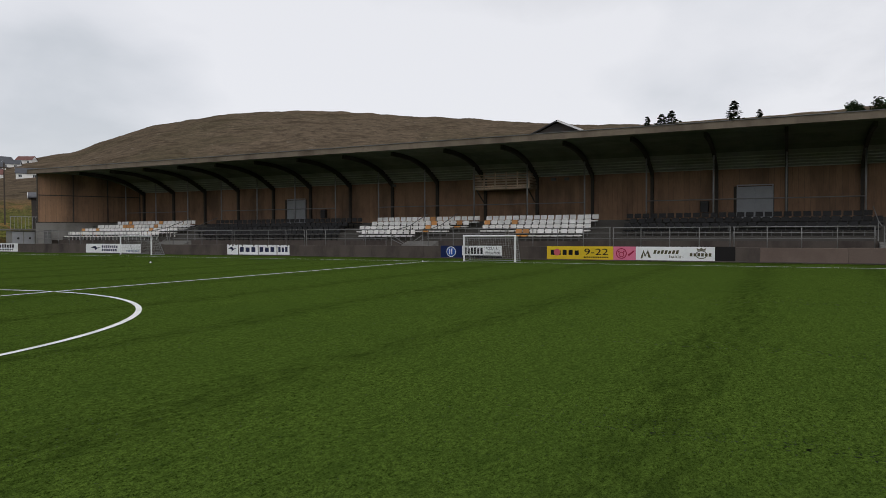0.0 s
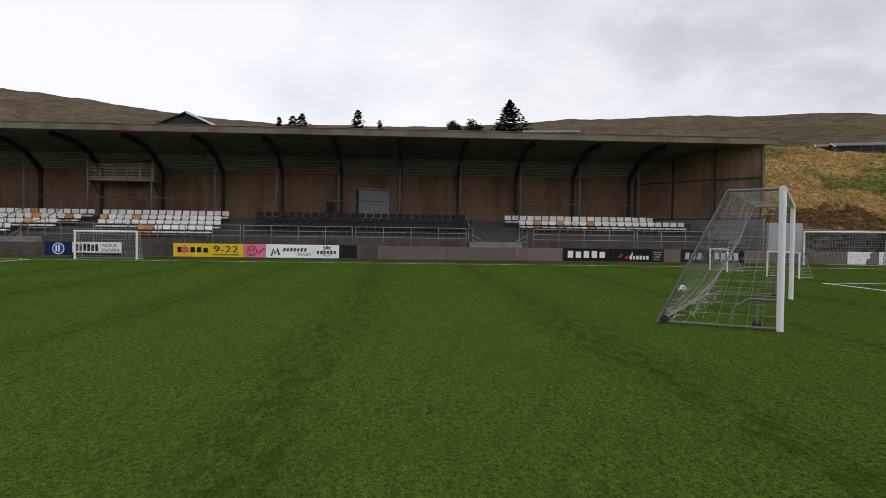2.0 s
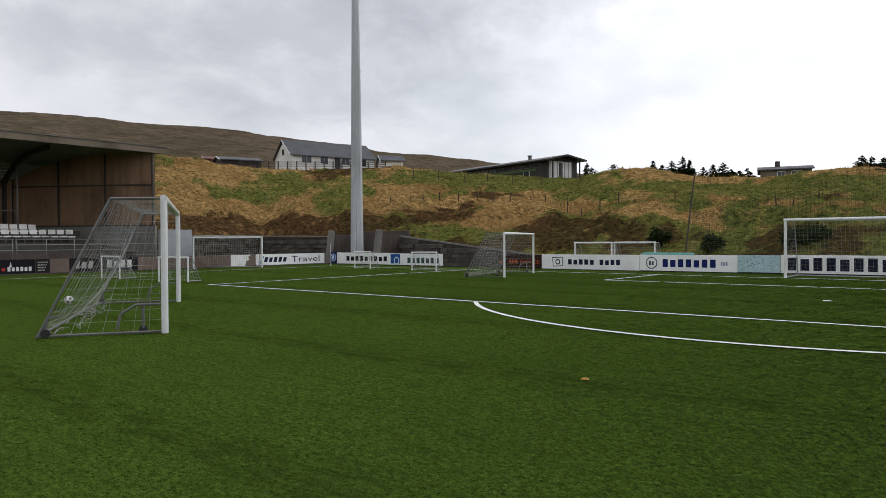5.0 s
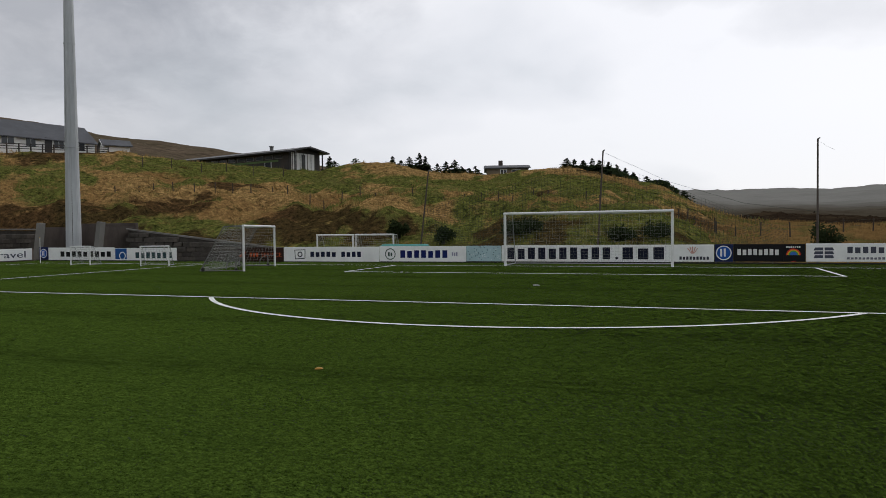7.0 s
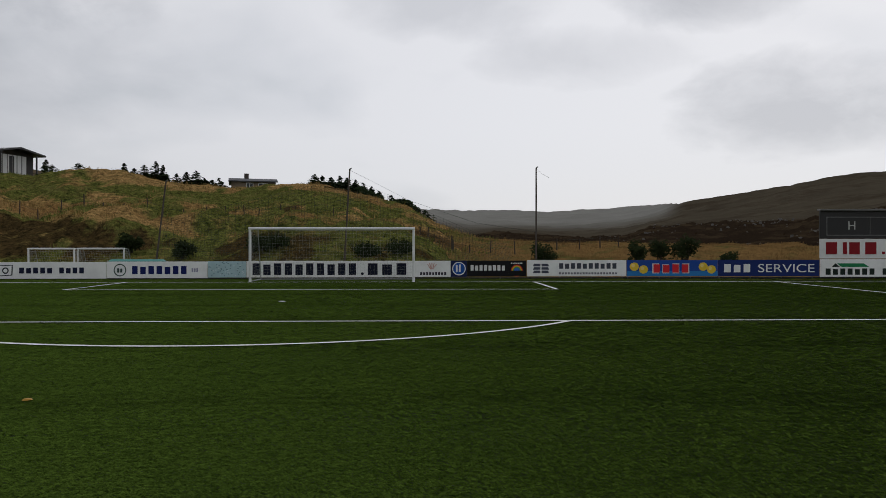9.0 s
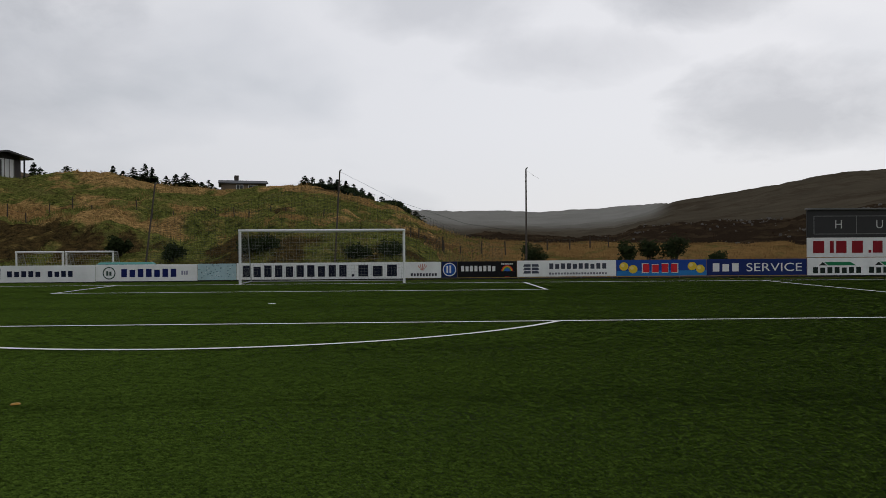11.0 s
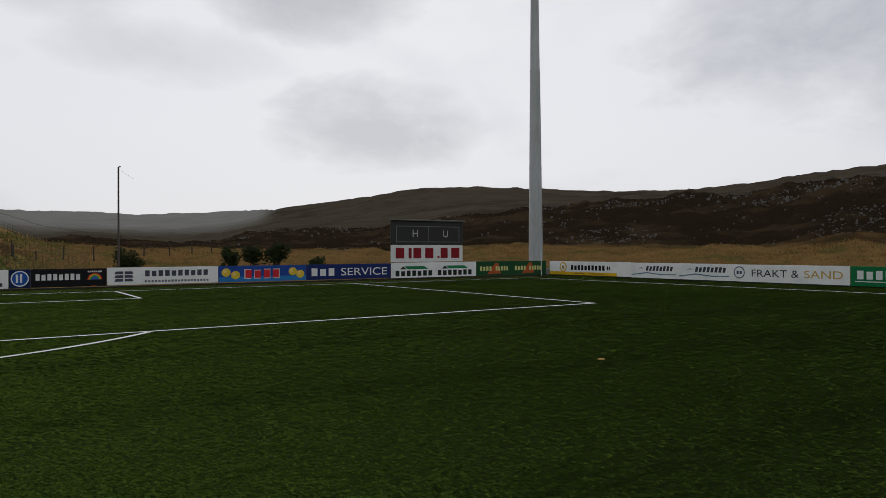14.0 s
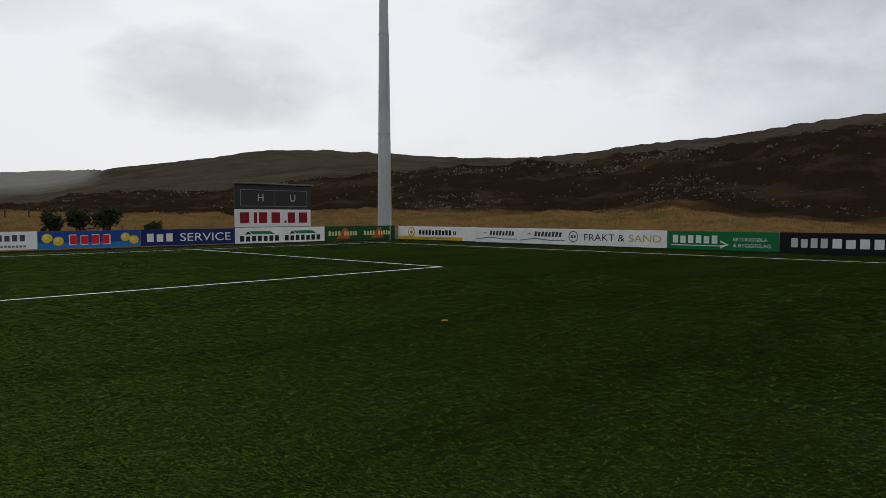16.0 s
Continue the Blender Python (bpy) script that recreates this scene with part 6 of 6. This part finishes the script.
for az, el, r, w in ((-87.2, 8.3, 80, 1.5), (-86.0, 8.5, 81, 1.7), (-85.3, 8.6, 80, 2.0), (-83.9, 8.45, 81, 1.6)):
    x, y = polar(az, r)
    z = land(x, y)[0]
    bushy(x, y, z, 1.6 + r * math.tan(radians(el)) - z, w * 1.3, "dense dark pine rising behind the stand roof", "trees behind the stand", NEEDLES, "pine_tree", "tree")
# along the crest of the bank
for az, el in ((-28.1, 6.2), (-27.7, 5.9), (-26.0, 6.0), (-23.0, 6.2), (-22.3, 5.75), (-21.6, 6.15), (-20.8, 6.45), (-20.3, 6.2), (-19.3, 5.6), (-18.6, 5.75), (-17.9, 5.85), (-17.3, 5.3), (-16.7, 5.2), (-16.2, 5.0),
               (-8.8, 5.85), (-8.2, 5.75), (-7.5, 5.6), (-6.8, 5.75), (-6.2, 5.6), (-5.5, 5.45), (-4.9, 5.2), (-4.2, 4.9), (-3.6, 4.55), (-2.6, 4.2), (-1.9, 3.9), (-1.3, 3.7), (-0.6, 3.35), (0.2, 2.85)):
    r = float(np.interp(az, AZR, RD1)) + random.uniform(1.0, 6.0)
    x, y = polar(az, r)
    z = land(x, y)[0] - 0.2
    conifer(x, y, z, max(1.2, 1.6 + r * math.tan(radians(el)) - z), random.uniform(1.3, 2.1), "small dark spruce on the crest of the bank", "spruces on the bank")
for az, el in ((-8.6, 5.5), (-7.9, 5.5), (-7.2, 5.45), (-6.5, 5.4), (-5.9, 5.3), (-5.2, 5.1), (-4.6, 4.85), (-3.9, 4.6), (-2.2, 3.9), (-1.5, 3.6), (-0.9, 3.3), (-21.2, 5.75), (-20.5, 5.8), (-18.3, 5.35), (-17.6, 5.2)):
    r = float(np.interp(az, AZR, RD1)) + random.uniform(2.0, 5.0)
    x, y = polar(az, r)
    z = land(x, y)[0] - 0.2
    bushy(x, y, z, max(0.9, 1.6 + r * math.tan(radians(el - 0.42)) - z), 1.5, "dense dark low pine on the crest of the bank", "pines on the bank", NEEDLES, "pine_tree", "tree")
# bushes behind the boards
for az, r, h, w in ((9.9, 47, 1.6, 1.3), (17.3, 50, 1.65, 1.15), (19.0, 51, 1.5, 1.3), (20.9, 50, 1.85, 1.5), (-22.5, 46, 0.95, 1.2), (-13.0, 44, 0.75, 1.4), (-11.6, 44.5, 0.7, 1.2), (-4.5, 43, 0.75, 1.5), (-1.8, 43, 0.7, 1.3), (-18.8, 45, 0.95, 1.1), (24.0, 50, 0.9, 1.0)):
    x, y = polar(az, r)
    bushy(x, y, land(x, y)[0] - 0.05, h, w, "dark green bush behind the advertising boards", "bushes behind the boards")


def tufts(name, count, azs, rr, material, label, tall, seed, ok=None):
    """Grass clumps: narrow bent blades standing on the land."""
    rnd, s = random.Random(seed), Shape()
    for k in range(count):
        az = rnd.uniform(*azs)
        rf = rim(az)
        r = rf + 0.5 + (rr(az) - rf) * rnd.random() ** 0.85
        x, y = polar(az, r)
        z, mask = land(x, y)
        if ok and not ok(x, y, mask):
            continue
        big = tall * rnd.uniform(0.5, 1.3) * (0.8 + 0.5 * noise.noise(Vector((x, y, 0)) * 0.15))
        for j in range(7):
            a = rnd.uniform(0, math.tau)
            dx, dy = math.cos(a), math.sin(a)
            w = big * 0.11
            bx, by = x + rnd.uniform(-0.45, 0.45), y + rnd.uniform(-0.45, 0.45)
            s.add([(bx - dy * w, by + dx * w, z - 0.05), (bx + dy * w, by - dx * w, z - 0.05), (bx + dx * big * 0.5, by + dy * big * 0.5, z + big)], [(0, 1, 2)])
    return solid(name, s, material, label, "grass", kind="stuff", tidy=False)


def crest(az):
    return float(np.interp(az, AZR, RD1)) + 4


tufts("bank_grass", 6000, (-66, 5), crest, TUFT, "tan and olive tufts of grass on the bank", 0.34, 11, lambda x, y, m: m[4] < 0.6 and m[5] < 0.5)
tufts("green_grass", 8000, (-66, 6), crest, TUFT_GREEN, "green tufts of grass on the bank", 0.28, 12, lambda x, y, m: m[4] > 0.4 and m[5] < 0.6)
tufts("moor_grass", 9000, (3, 84), crest, DEAD_GRASS, "pale dead moor grass behind the boards", 0.20, 13)


def heath(count, seed):
    rnd, s, rocks = random.Random(seed), Shape(), Shape()
    for k in range(count):
        az = rnd.uniform(6, 84)
        r1, r2 = float(np.interp(az, AZR, RD1)), float(np.interp(az, AZ2, RD2))
        r = r1 * 1.08 + (r2 * 0.90 - r1 * 1.08) * rnd.random()
        x, y = polar(az, r)
        z = land(x, y)[0]
        h = rnd.uniform(0.06, 0.18) * (r / 120)
        for j in range(4):
            a = rnd.uniform(0, math.tau)
            dx, dy = math.cos(a) * h, math.sin(a) * h
            s.add([(x - dy, y + dx, z - 0.1), (x + dy, y - dx, z - 0.1), (x + dx * 0.4, y + dy * 0.4, z + h)], [(0, 1, 2)])
    for k in range(int(count * 2.6)):
        az = rnd.uniform(14, 84)
        r1, r2 = float(np.interp(az, AZR, RD1)), float(np.interp(az, AZ2, RD2))
        u = rnd.random()
        r = r1 * 1.25 + (r2 * 1.0 - r1 * 1.25) * u
        x, y = polar(az, r)
        if noise.noise(Vector((x, y, 8)) * 0.06) < 0.22 and rnd.random() > 0.06:
            continue
        z = land(x, y)[0]
        w, h = rnd.uniform(0.12, 0.30) * (1 + rnd.random() ** 4) * r / 130, rnd.uniform(0.06, 0.22) * r / 130
        n = 6
        base = [(x + w * rnd.uniform(0.7, 1.2) * math.cos(i * math.tau / n), y + w * rnd.uniform(0.6, 1.1) * math.sin(i * math.tau / n), z - 0.3) for i in range(n)]
        up = [(x + (p[0] - x) * rnd.uniform(0.45, 0.8), y + (p[1] - y) * rnd.uniform(0.45, 0.8), z + h * rnd.uniform(0.6, 1.1)) for p in base]
        rocks.add(base + up, [tuple(range(n, 2 * n))] + [(i, (i + 1) % n, n + (i + 1) % n, n + i) for i in range(n)])
    solid("heather", s, HEATHER_TUFT, "dark brown heather clumps on the hillside", "heather", kind="stuff", tidy=False)
    solid("rocks", rocks, ROCK, "grey rocks showing through the dark heather", "rocks", kind="stuff", tidy=False)


heath(3200, 21)


# fence posts over the bank
def bank_fence(azs, r0, r1, n, label, h=1.0):
    f = thing("wire_fence", label, "fence", "fences on the bank")
    prev = None
    for k in range(n):
        az = azs[0] + (azs[1] - azs[0]) * k / (n - 1) + random.uniform(-0.25, 0.25)
        x, y = polar(az, r0 + (r1 - r0) * k / (n - 1))
        z = land(x, y)[0]
        tilt = random.uniform(-0.08, 0.08)
        part("post", Shape().tube((x, y, z - 0.3), (x + tilt, y, z + h * random.uniform(0.85, 1.1)), 0.055, 6, 0.045), BARK, f)
        if prev:
            for q in (0.4, 0.8):
                part("wire", Shape().tube((prev[0], prev[1], prev[2] + q * h), (x, y, z + q * h), 0.006, 3), DARK_NET, f)
        prev = (x, y, z)


bank_fence((-44, 2.5), 74, 52, 34, "weathered wooden posts with wire along the bank")
bank_fence((-42, -32), 93, 90, 6, "dark wooden posts with wire near the crest", 1.3)
bank_fence((0.5, 16), 52, 58, 10, "low wooden posts with wire behind the boards", 1.0)


# ---- buildings ----
def house(m, length, depth, wall_h, rise, wall_mat, roof_mat, label, group, windows=(), gable_window=False, chimney=False, name="house", over=0.35, sink=3.0, door=None):
    """A gabled house: length along x, front at y = 0, ridge along x."""
    h = thing(name, label, "house", group, at=m)
    part("wall", Shape().box((0, 0, -sink), (length, depth, wall_h)).slab([(0, wall_h), (depth, wall_h), (depth / 2, wall_h + rise - 0.1)], "x", 0.0, length), wall_mat, h)
    for sgn in (0, 1):
        y0, y1 = (-over, depth / 2) if sgn == 0 else (depth + over, depth / 2)
        z0 = wall_h - rise * over / (depth / 2)
        s = Shape()
        t = 0.14
        s.add([(-over, y0, z0), (length + over, y0, z0), (length + over, y1, wall_h + rise), (-over, y1, wall_h + rise), (-over, y0, z0 + t), (length + over, y0, z0 + t), (length + over, y1, wall_h + rise + t), (-over, y1, wall_h + rise + t)],
              [(3, 2, 1, 0), (4, 5, 6, 7), (0, 1, 5, 4), (1, 2, 6, 5), (2, 3, 7, 6), (3, 0, 4, 7)])
        part("roof", s, roof_mat, h)
    part("barge_board", Shape().slab([(-over, wall_h - rise * over / (depth / 2) - 0.06), (depth / 2, wall_h + rise - 0.06), (depth / 2, wall_h + rise + 0.16), (-over, wall_h - rise * over / (depth / 2) + 0.16)], "x", -over - 0.04, -over), WHITE_PAINT, h)
    for x, z, w, hh in windows:
        wn = part("window", Shape().box((x - 0.08, -0.05, z - 0.08), (x + w + 0.08, -0.002, z + hh + 0.08)), WHITE_PAINT, h)
        part("pane", Shape().box((x, -0.07, z), (x + w / 2 - 0.03, -0.052, z + hh)), GLASS, wn)
        part("pane", Shape().box((x + w / 2 + 0.03, -0.07, z), (x + w, -0.052, z + hh)), GLASS, wn)
    if gable_window:
        wn = part("window", Shape().box((-0.05, depth / 2 - 0.5, wall_h + 0.1), (-0.002, depth / 2 + 0.5, wall_h + 1.2)), WHITE_PAINT, h)
        part("pane", Shape().box((-0.07, depth / 2 - 0.4, wall_h + 0.2), (-0.052, depth / 2 + 0.4, wall_h + 1.1)), GLASS, wn)
    if door is not None:
        part("door", Shape().box((door, -0.06, 0.0), (door + 0.95, -0.002, 2.05)), BLACK_PAINT, h)
    if chimney:
        part("chimney", Shape().box((length * 0.3, depth / 2 - 0.3, wall_h + rise - 0.4), (length * 0.3 + 0.6, depth / 2 + 0.3, wall_h + rise + 0.8), 0.02), DARK_CONCRETE, h)
    return h


WHITE_WALL = surface("white_render", (0.70, 0.70, 0.68), 0.85, grain=8, stain=0.5, vary=0.1, dirty=0.25)
BLACK_WALL = timber_material("tarred_boards", (0.012, 0.011, 0.010), (0.035, 0.032, 0.030))
RED_ROOF = surface("red_roof", (0.13, 0.05, 0.04), 0.8, grain=4)
PALE_ROOF = surface("pale_sheet_roof", (0.42, 0.42, 0.41), 0.6, grain=5)


def facing(az, r, el, turn=0.0):
    """Front left corner of a house that way, its foot at that height over the eye's level; turn: degrees of its right end away."""
    x, y = polar(az, r)
    return pose(x, y, 1.6 + r * math.tan(radians(el)), 0, 0, -az + turn)


house(facing(-52.0, 108, 6.1, 20), 13.9, 7.6, 1.9, 2.5, WHITE_WALL, SLATE, "white house with a long dark slate roof on the hill", "houses on the hill", [(1.6, 0.7, 1.5, 1.0), (4.6, 0.7, 1.2, 1.0), (8.2, 0.7, 1.3, 1.0), (10.8, 0.7, 1.6, 1.0)], True, name="house", door=7.0)
house(facing(-44.75, 108, 6.15, 10), 3.3, 3.6, 1.0, 0.85, WHITE_WALL, SLATE, "small white outbuilding with a dark roof beside the house", "houses on the hill", [], False, name="outbuilding")
house(facing(-57.4, 118, 6.3, 12), 6.4, 6.0, 0.5, 0.7, BLACK_WALL, SLATE, "low house with a grey roof half hidden by the bank", "houses on the hill", [], False, name="house")
house(facing(-58.6, 124, 6.35, 5), 3.6, 5.0, 0.4, 0.6, RED_ROOF, RED_ROOF, "low red-roofed outbuilding on the hill", "houses on the hill", [], False, name="outbuilding")


def terrace_fence():
    f = thing("garden_fence", "dark board fence on a low white wall before the hill house", "fence")
    a, b = polar(-56.0, 103), polar(-44.5, 106)
    za, zb = 1.6 + 103 * math.tan(radians(5.85)), 1.6 + 106 * math.tan(radians(6.0))
    n = 16
    for k in range(n + 1):
        u = k / n
        x, y, z = a[0] + (b[0] - a[0]) * u, a[1] + (b[1] - a[1]) * u, za + (zb - za) * u
        part("post", Shape().box((x - 0.06, y - 0.06, z - 1.5), (x + 0.06, y + 0.06, z + 1.05)), BLACK_WALL, f)
    for q in (0.35, 0.65, 0.95):
        part("rail", Shape().tube((*a, za + q), (*b, zb + q), 0.07, 4), BLACK_WALL, f)
    part("low_wall", Shape().tube((*a, za - 0.25), (*polar(-51.0, 104), za + 0.0), 0.16, 4), WHITE_WALL, f)


terrace_fence()


def long_building():
    """A long low dark building whose flat-pitched roof juts out over a white end wall."""
    r, l = polar(-31.3, 97), polar(-40.0, 116)
    z = 1.6 + 97 * math.tan(radians(5.15))
    d = Vector((l[0] - r[0], l[1] - r[1], 0))
    n = d.length
    m = pose(r[0], r[1], z, 0, 0, math.degrees(math.atan2(d.y, d.x)))
    b = thing("long_building", "long low black timber building with a jutting roof", "building", at=m)
    part("wall", Shape().slab([(0, -3), (-6.0, -3), (-6.0, 2.6), (-3.0, 3.1), (0, 2.5)], "x", 0.0, n), BLACK_WALL, b)
    part("roof", Shape().slab([(0.9, 2.25), (0.9, 2.45), (-3.0, 3.30), (-6.9, 2.72), (-6.9, 2.52), (-3.0, 3.10)], "x", -1.1, n + 0.5), BLACK_PAINT, b)
    part("end_panel", Shape().box((-0.06, -4.9, 0.0), (-0.002, -0.4, 2.35)), WHITE_WALL, b, "white panelled end wall")
    for k in range(7):
        part("mullion", Shape().box((-0.12, -4.9 + 0.72 * k, 0.0), (-0.062, -4.84 + 0.72 * k, 2.35)), CONCRETE, b)
    part("door", Shape().box((-0.10, -3.0, 0.0), (-0.065, -2.3, 2.2)), BLACK_PAINT, b)
    for y in (-0.2, -5.6):
        part("roof_post", Shape().tube((-0.9, y, -1.0), (-0.9, y, 2.6), 0.10, 6), BLACK_PAINT, b)
    part("chimney", Shape().tube((6.5, -3.0, 2.9), (6.5, -3.0, 3.75), 0.26, 10).tube((6.5, -3.0, 3.75), (6.5, -3.0, 3.87), 0.36, 10), DULL_STEEL, b)
    for k in range(12):
        w = part("window", Shape().box((1.2 + 1.9 * k, 0.002, 1.55), (2.7 + 1.9 * k, 0.05, 2.1)), DULL_STEEL, b)
        part("pane", Shape().box((1.28 + 1.9 * k, 0.052, 1.62), (2.62 + 1.9 * k, 0.07, 2.03)), GLASS, w)
    for x in (3.4, 9.6, 11.4):
        w = part("window", Shape().box((x, 0.002, 0.2), (x + 1.3, 0.05, 1.25)), WHITE_PAINT, b)
        part("pane", Shape().box((x + 0.1, 0.052, 0.3), (x + 1.2, 0.07, 1.15)), GLASS, w)
    part("green_fascia", Shape().box((2.0, 0.052, 1.15), (n * 0.85, 0.075, 1.42)), paint(0.10, 0.16, 0.06), b)


long_building()
house(facing(-15.3, 98, 4.6, 0), 5.8, 6.0, 0.95, 0.55, FASCIA, SLATE, "small brown house with a grey roof behind the crest", "houses on the hill", [(2.0, 0.1, 0.8, 0.6), (3.6, 0.1, 1.1, 0.6)], False, True, name="house", over=0.35)
house(facing(-104.9, 74, 7.85, 78), 7.0, 5.2, 0.25, 1.15, BLACK_WALL, BLACK_PAINT, "dark gabled building showing above the stand roof", "houses behind the stand", [], False, name="building", sink=12.0)
house(facing(-111.5, 82, 7.55, 0), 8.5, 4.0, 0.2, 0.25, PALE_ROOF, PALE_ROOF, "pale flat-roofed building just above the stand roof", "houses behind the stand", [], False, name="building", sink=12.0)
house(facing(-80.0, 80, 8.05, 0), 5.6, 4.0, 0.25, 0.25, PALE_ROOF, PALE_ROOF, "pale sheet-roofed building just above the stand roof", "houses behind the stand", [], False, name="building", sink=12.0)

# the town up the far slope
rnd = random.Random(6)
for k in range(22):
    az, r = -147.9 - 3.4 * rnd.random(), 340 + 270 * (k / 22)
    x, y = polar(az, r)
    wd = rnd.uniform(7, 10)
    m = pose(x, y, land(x, y)[0] + 0.3, 0, 0, -az + rnd.uniform(-30, 30))
    house(m, wd, 7.0, 2.4, 2.4, rnd.choice([WHITE_WALL, WHITE_WALL, WHITE_WALL, BLACK_WALL]), rnd.choice([SLATE, SLATE, SLATE, PALE_ROOF, RED_ROOF]), "small far house of the village on the slope", "village houses", [(1.0, 0.6, 1.2, 1.1), (wd - 2.6, 0.6, 1.2, 1.1)], True, name="house", sink=6.0)
x, y = polar(-148.3, 108)
p = thing("utility_pole", "dark wooden utility pole before the village", "pole")
z = land(x, y)[0]
part("pole", Shape().tube((x, y, z - 0.5), (x, y, 1.6 + 108 * math.tan(radians(5.0))), 0.11, 8, 0.08), BARK, p)
part("crossarm", Shape().box((x - 0.9, y - 0.06, 10.3), (x + 0.9, y + 0.06, 10.45)), BARK, p)

# beside the far end of the stand
c = thing("equipment_cabinet", "pale grey double-door cabinet beside the stand", "cabinet")
part("body", Shape().box((-39.5, -97.4, -0.1), (-37.1, -96.6, 1.95), 0.02), CONCRETE, c)
for k in range(2):
    d = part("door", Shape().box((-39.35 + 1.12 * k, -96.598, 0.3), (-38.32 + 1.12 * k, -96.56, 1.86), 0.01), GREY_DOOR, c)
    part("handle", Shape().tube((-38.85 + 1.12 * k, -96.56, 1.25), (-38.85 + 1.12 * k, -96.50, 1.25), 0.10, 10), RUBBER, d)
c = thing("platform", "raised deck with steel rails and an ochre panel beside the stand", "platform")
part("deck", Shape().box((-42.0, -99.5, 2.0), (-36.9, -96.4, 2.15)), CONCRETE, c)
for k in range(9):
    part("upright", Shape().tube((-37.0 - 0.35 * k, -96.5, 2.15), (-37.0 - 0.35 * k, -96.5, 3.3), 0.02, 5), STEEL, c)
part("rail", Shape().tube((-36.95, -96.5, 3.3), (-40.1, -96.5, 3.3), 0.03, 6), STEEL, c)
part("panel", Shape().box((-41.3, -96.5, 2.2), (-40.2, -96.4, 3.4)), paint(0.42, 0.22, 0.06), c, "ochre panel")
for x in (-41.9, -39.6, -37.0):
    part("leg", Shape().tube((x, -99.3, -0.1), (x, -99.3, 2.0), 0.08, 6), STEEL, c)
house(facing(-146.6, 88, 1.6, 0), 4.0, 4.0, 1.6, 0.5, BLACK_WALL, SLATE, "small dark hut with a low roof beyond the stand", "huts beside the stand", [(0.6, 0.5, 0.9, 0.7)], False, name="hut", sink=4.0)
grille = thing("steel_grille", "dark steel grille panel at the end of the terrace", "grille")
part("frame", Shape().box((-38.6, -93.95, 0.72), (-38.55, -92.95, 2.0)).box((-38.6, -93.95, 1.95), (-38.55, -92.0, 2.0)), DULL_STEEL, grille)
for k in range(8):
    part("bar", Shape().tube((-38.57, -93.9 + 0.13 * k, 0.75), (-38.57, -93.9 + 0.13 * k, 1.95), 0.012, 4), DULL_STEEL, grille)
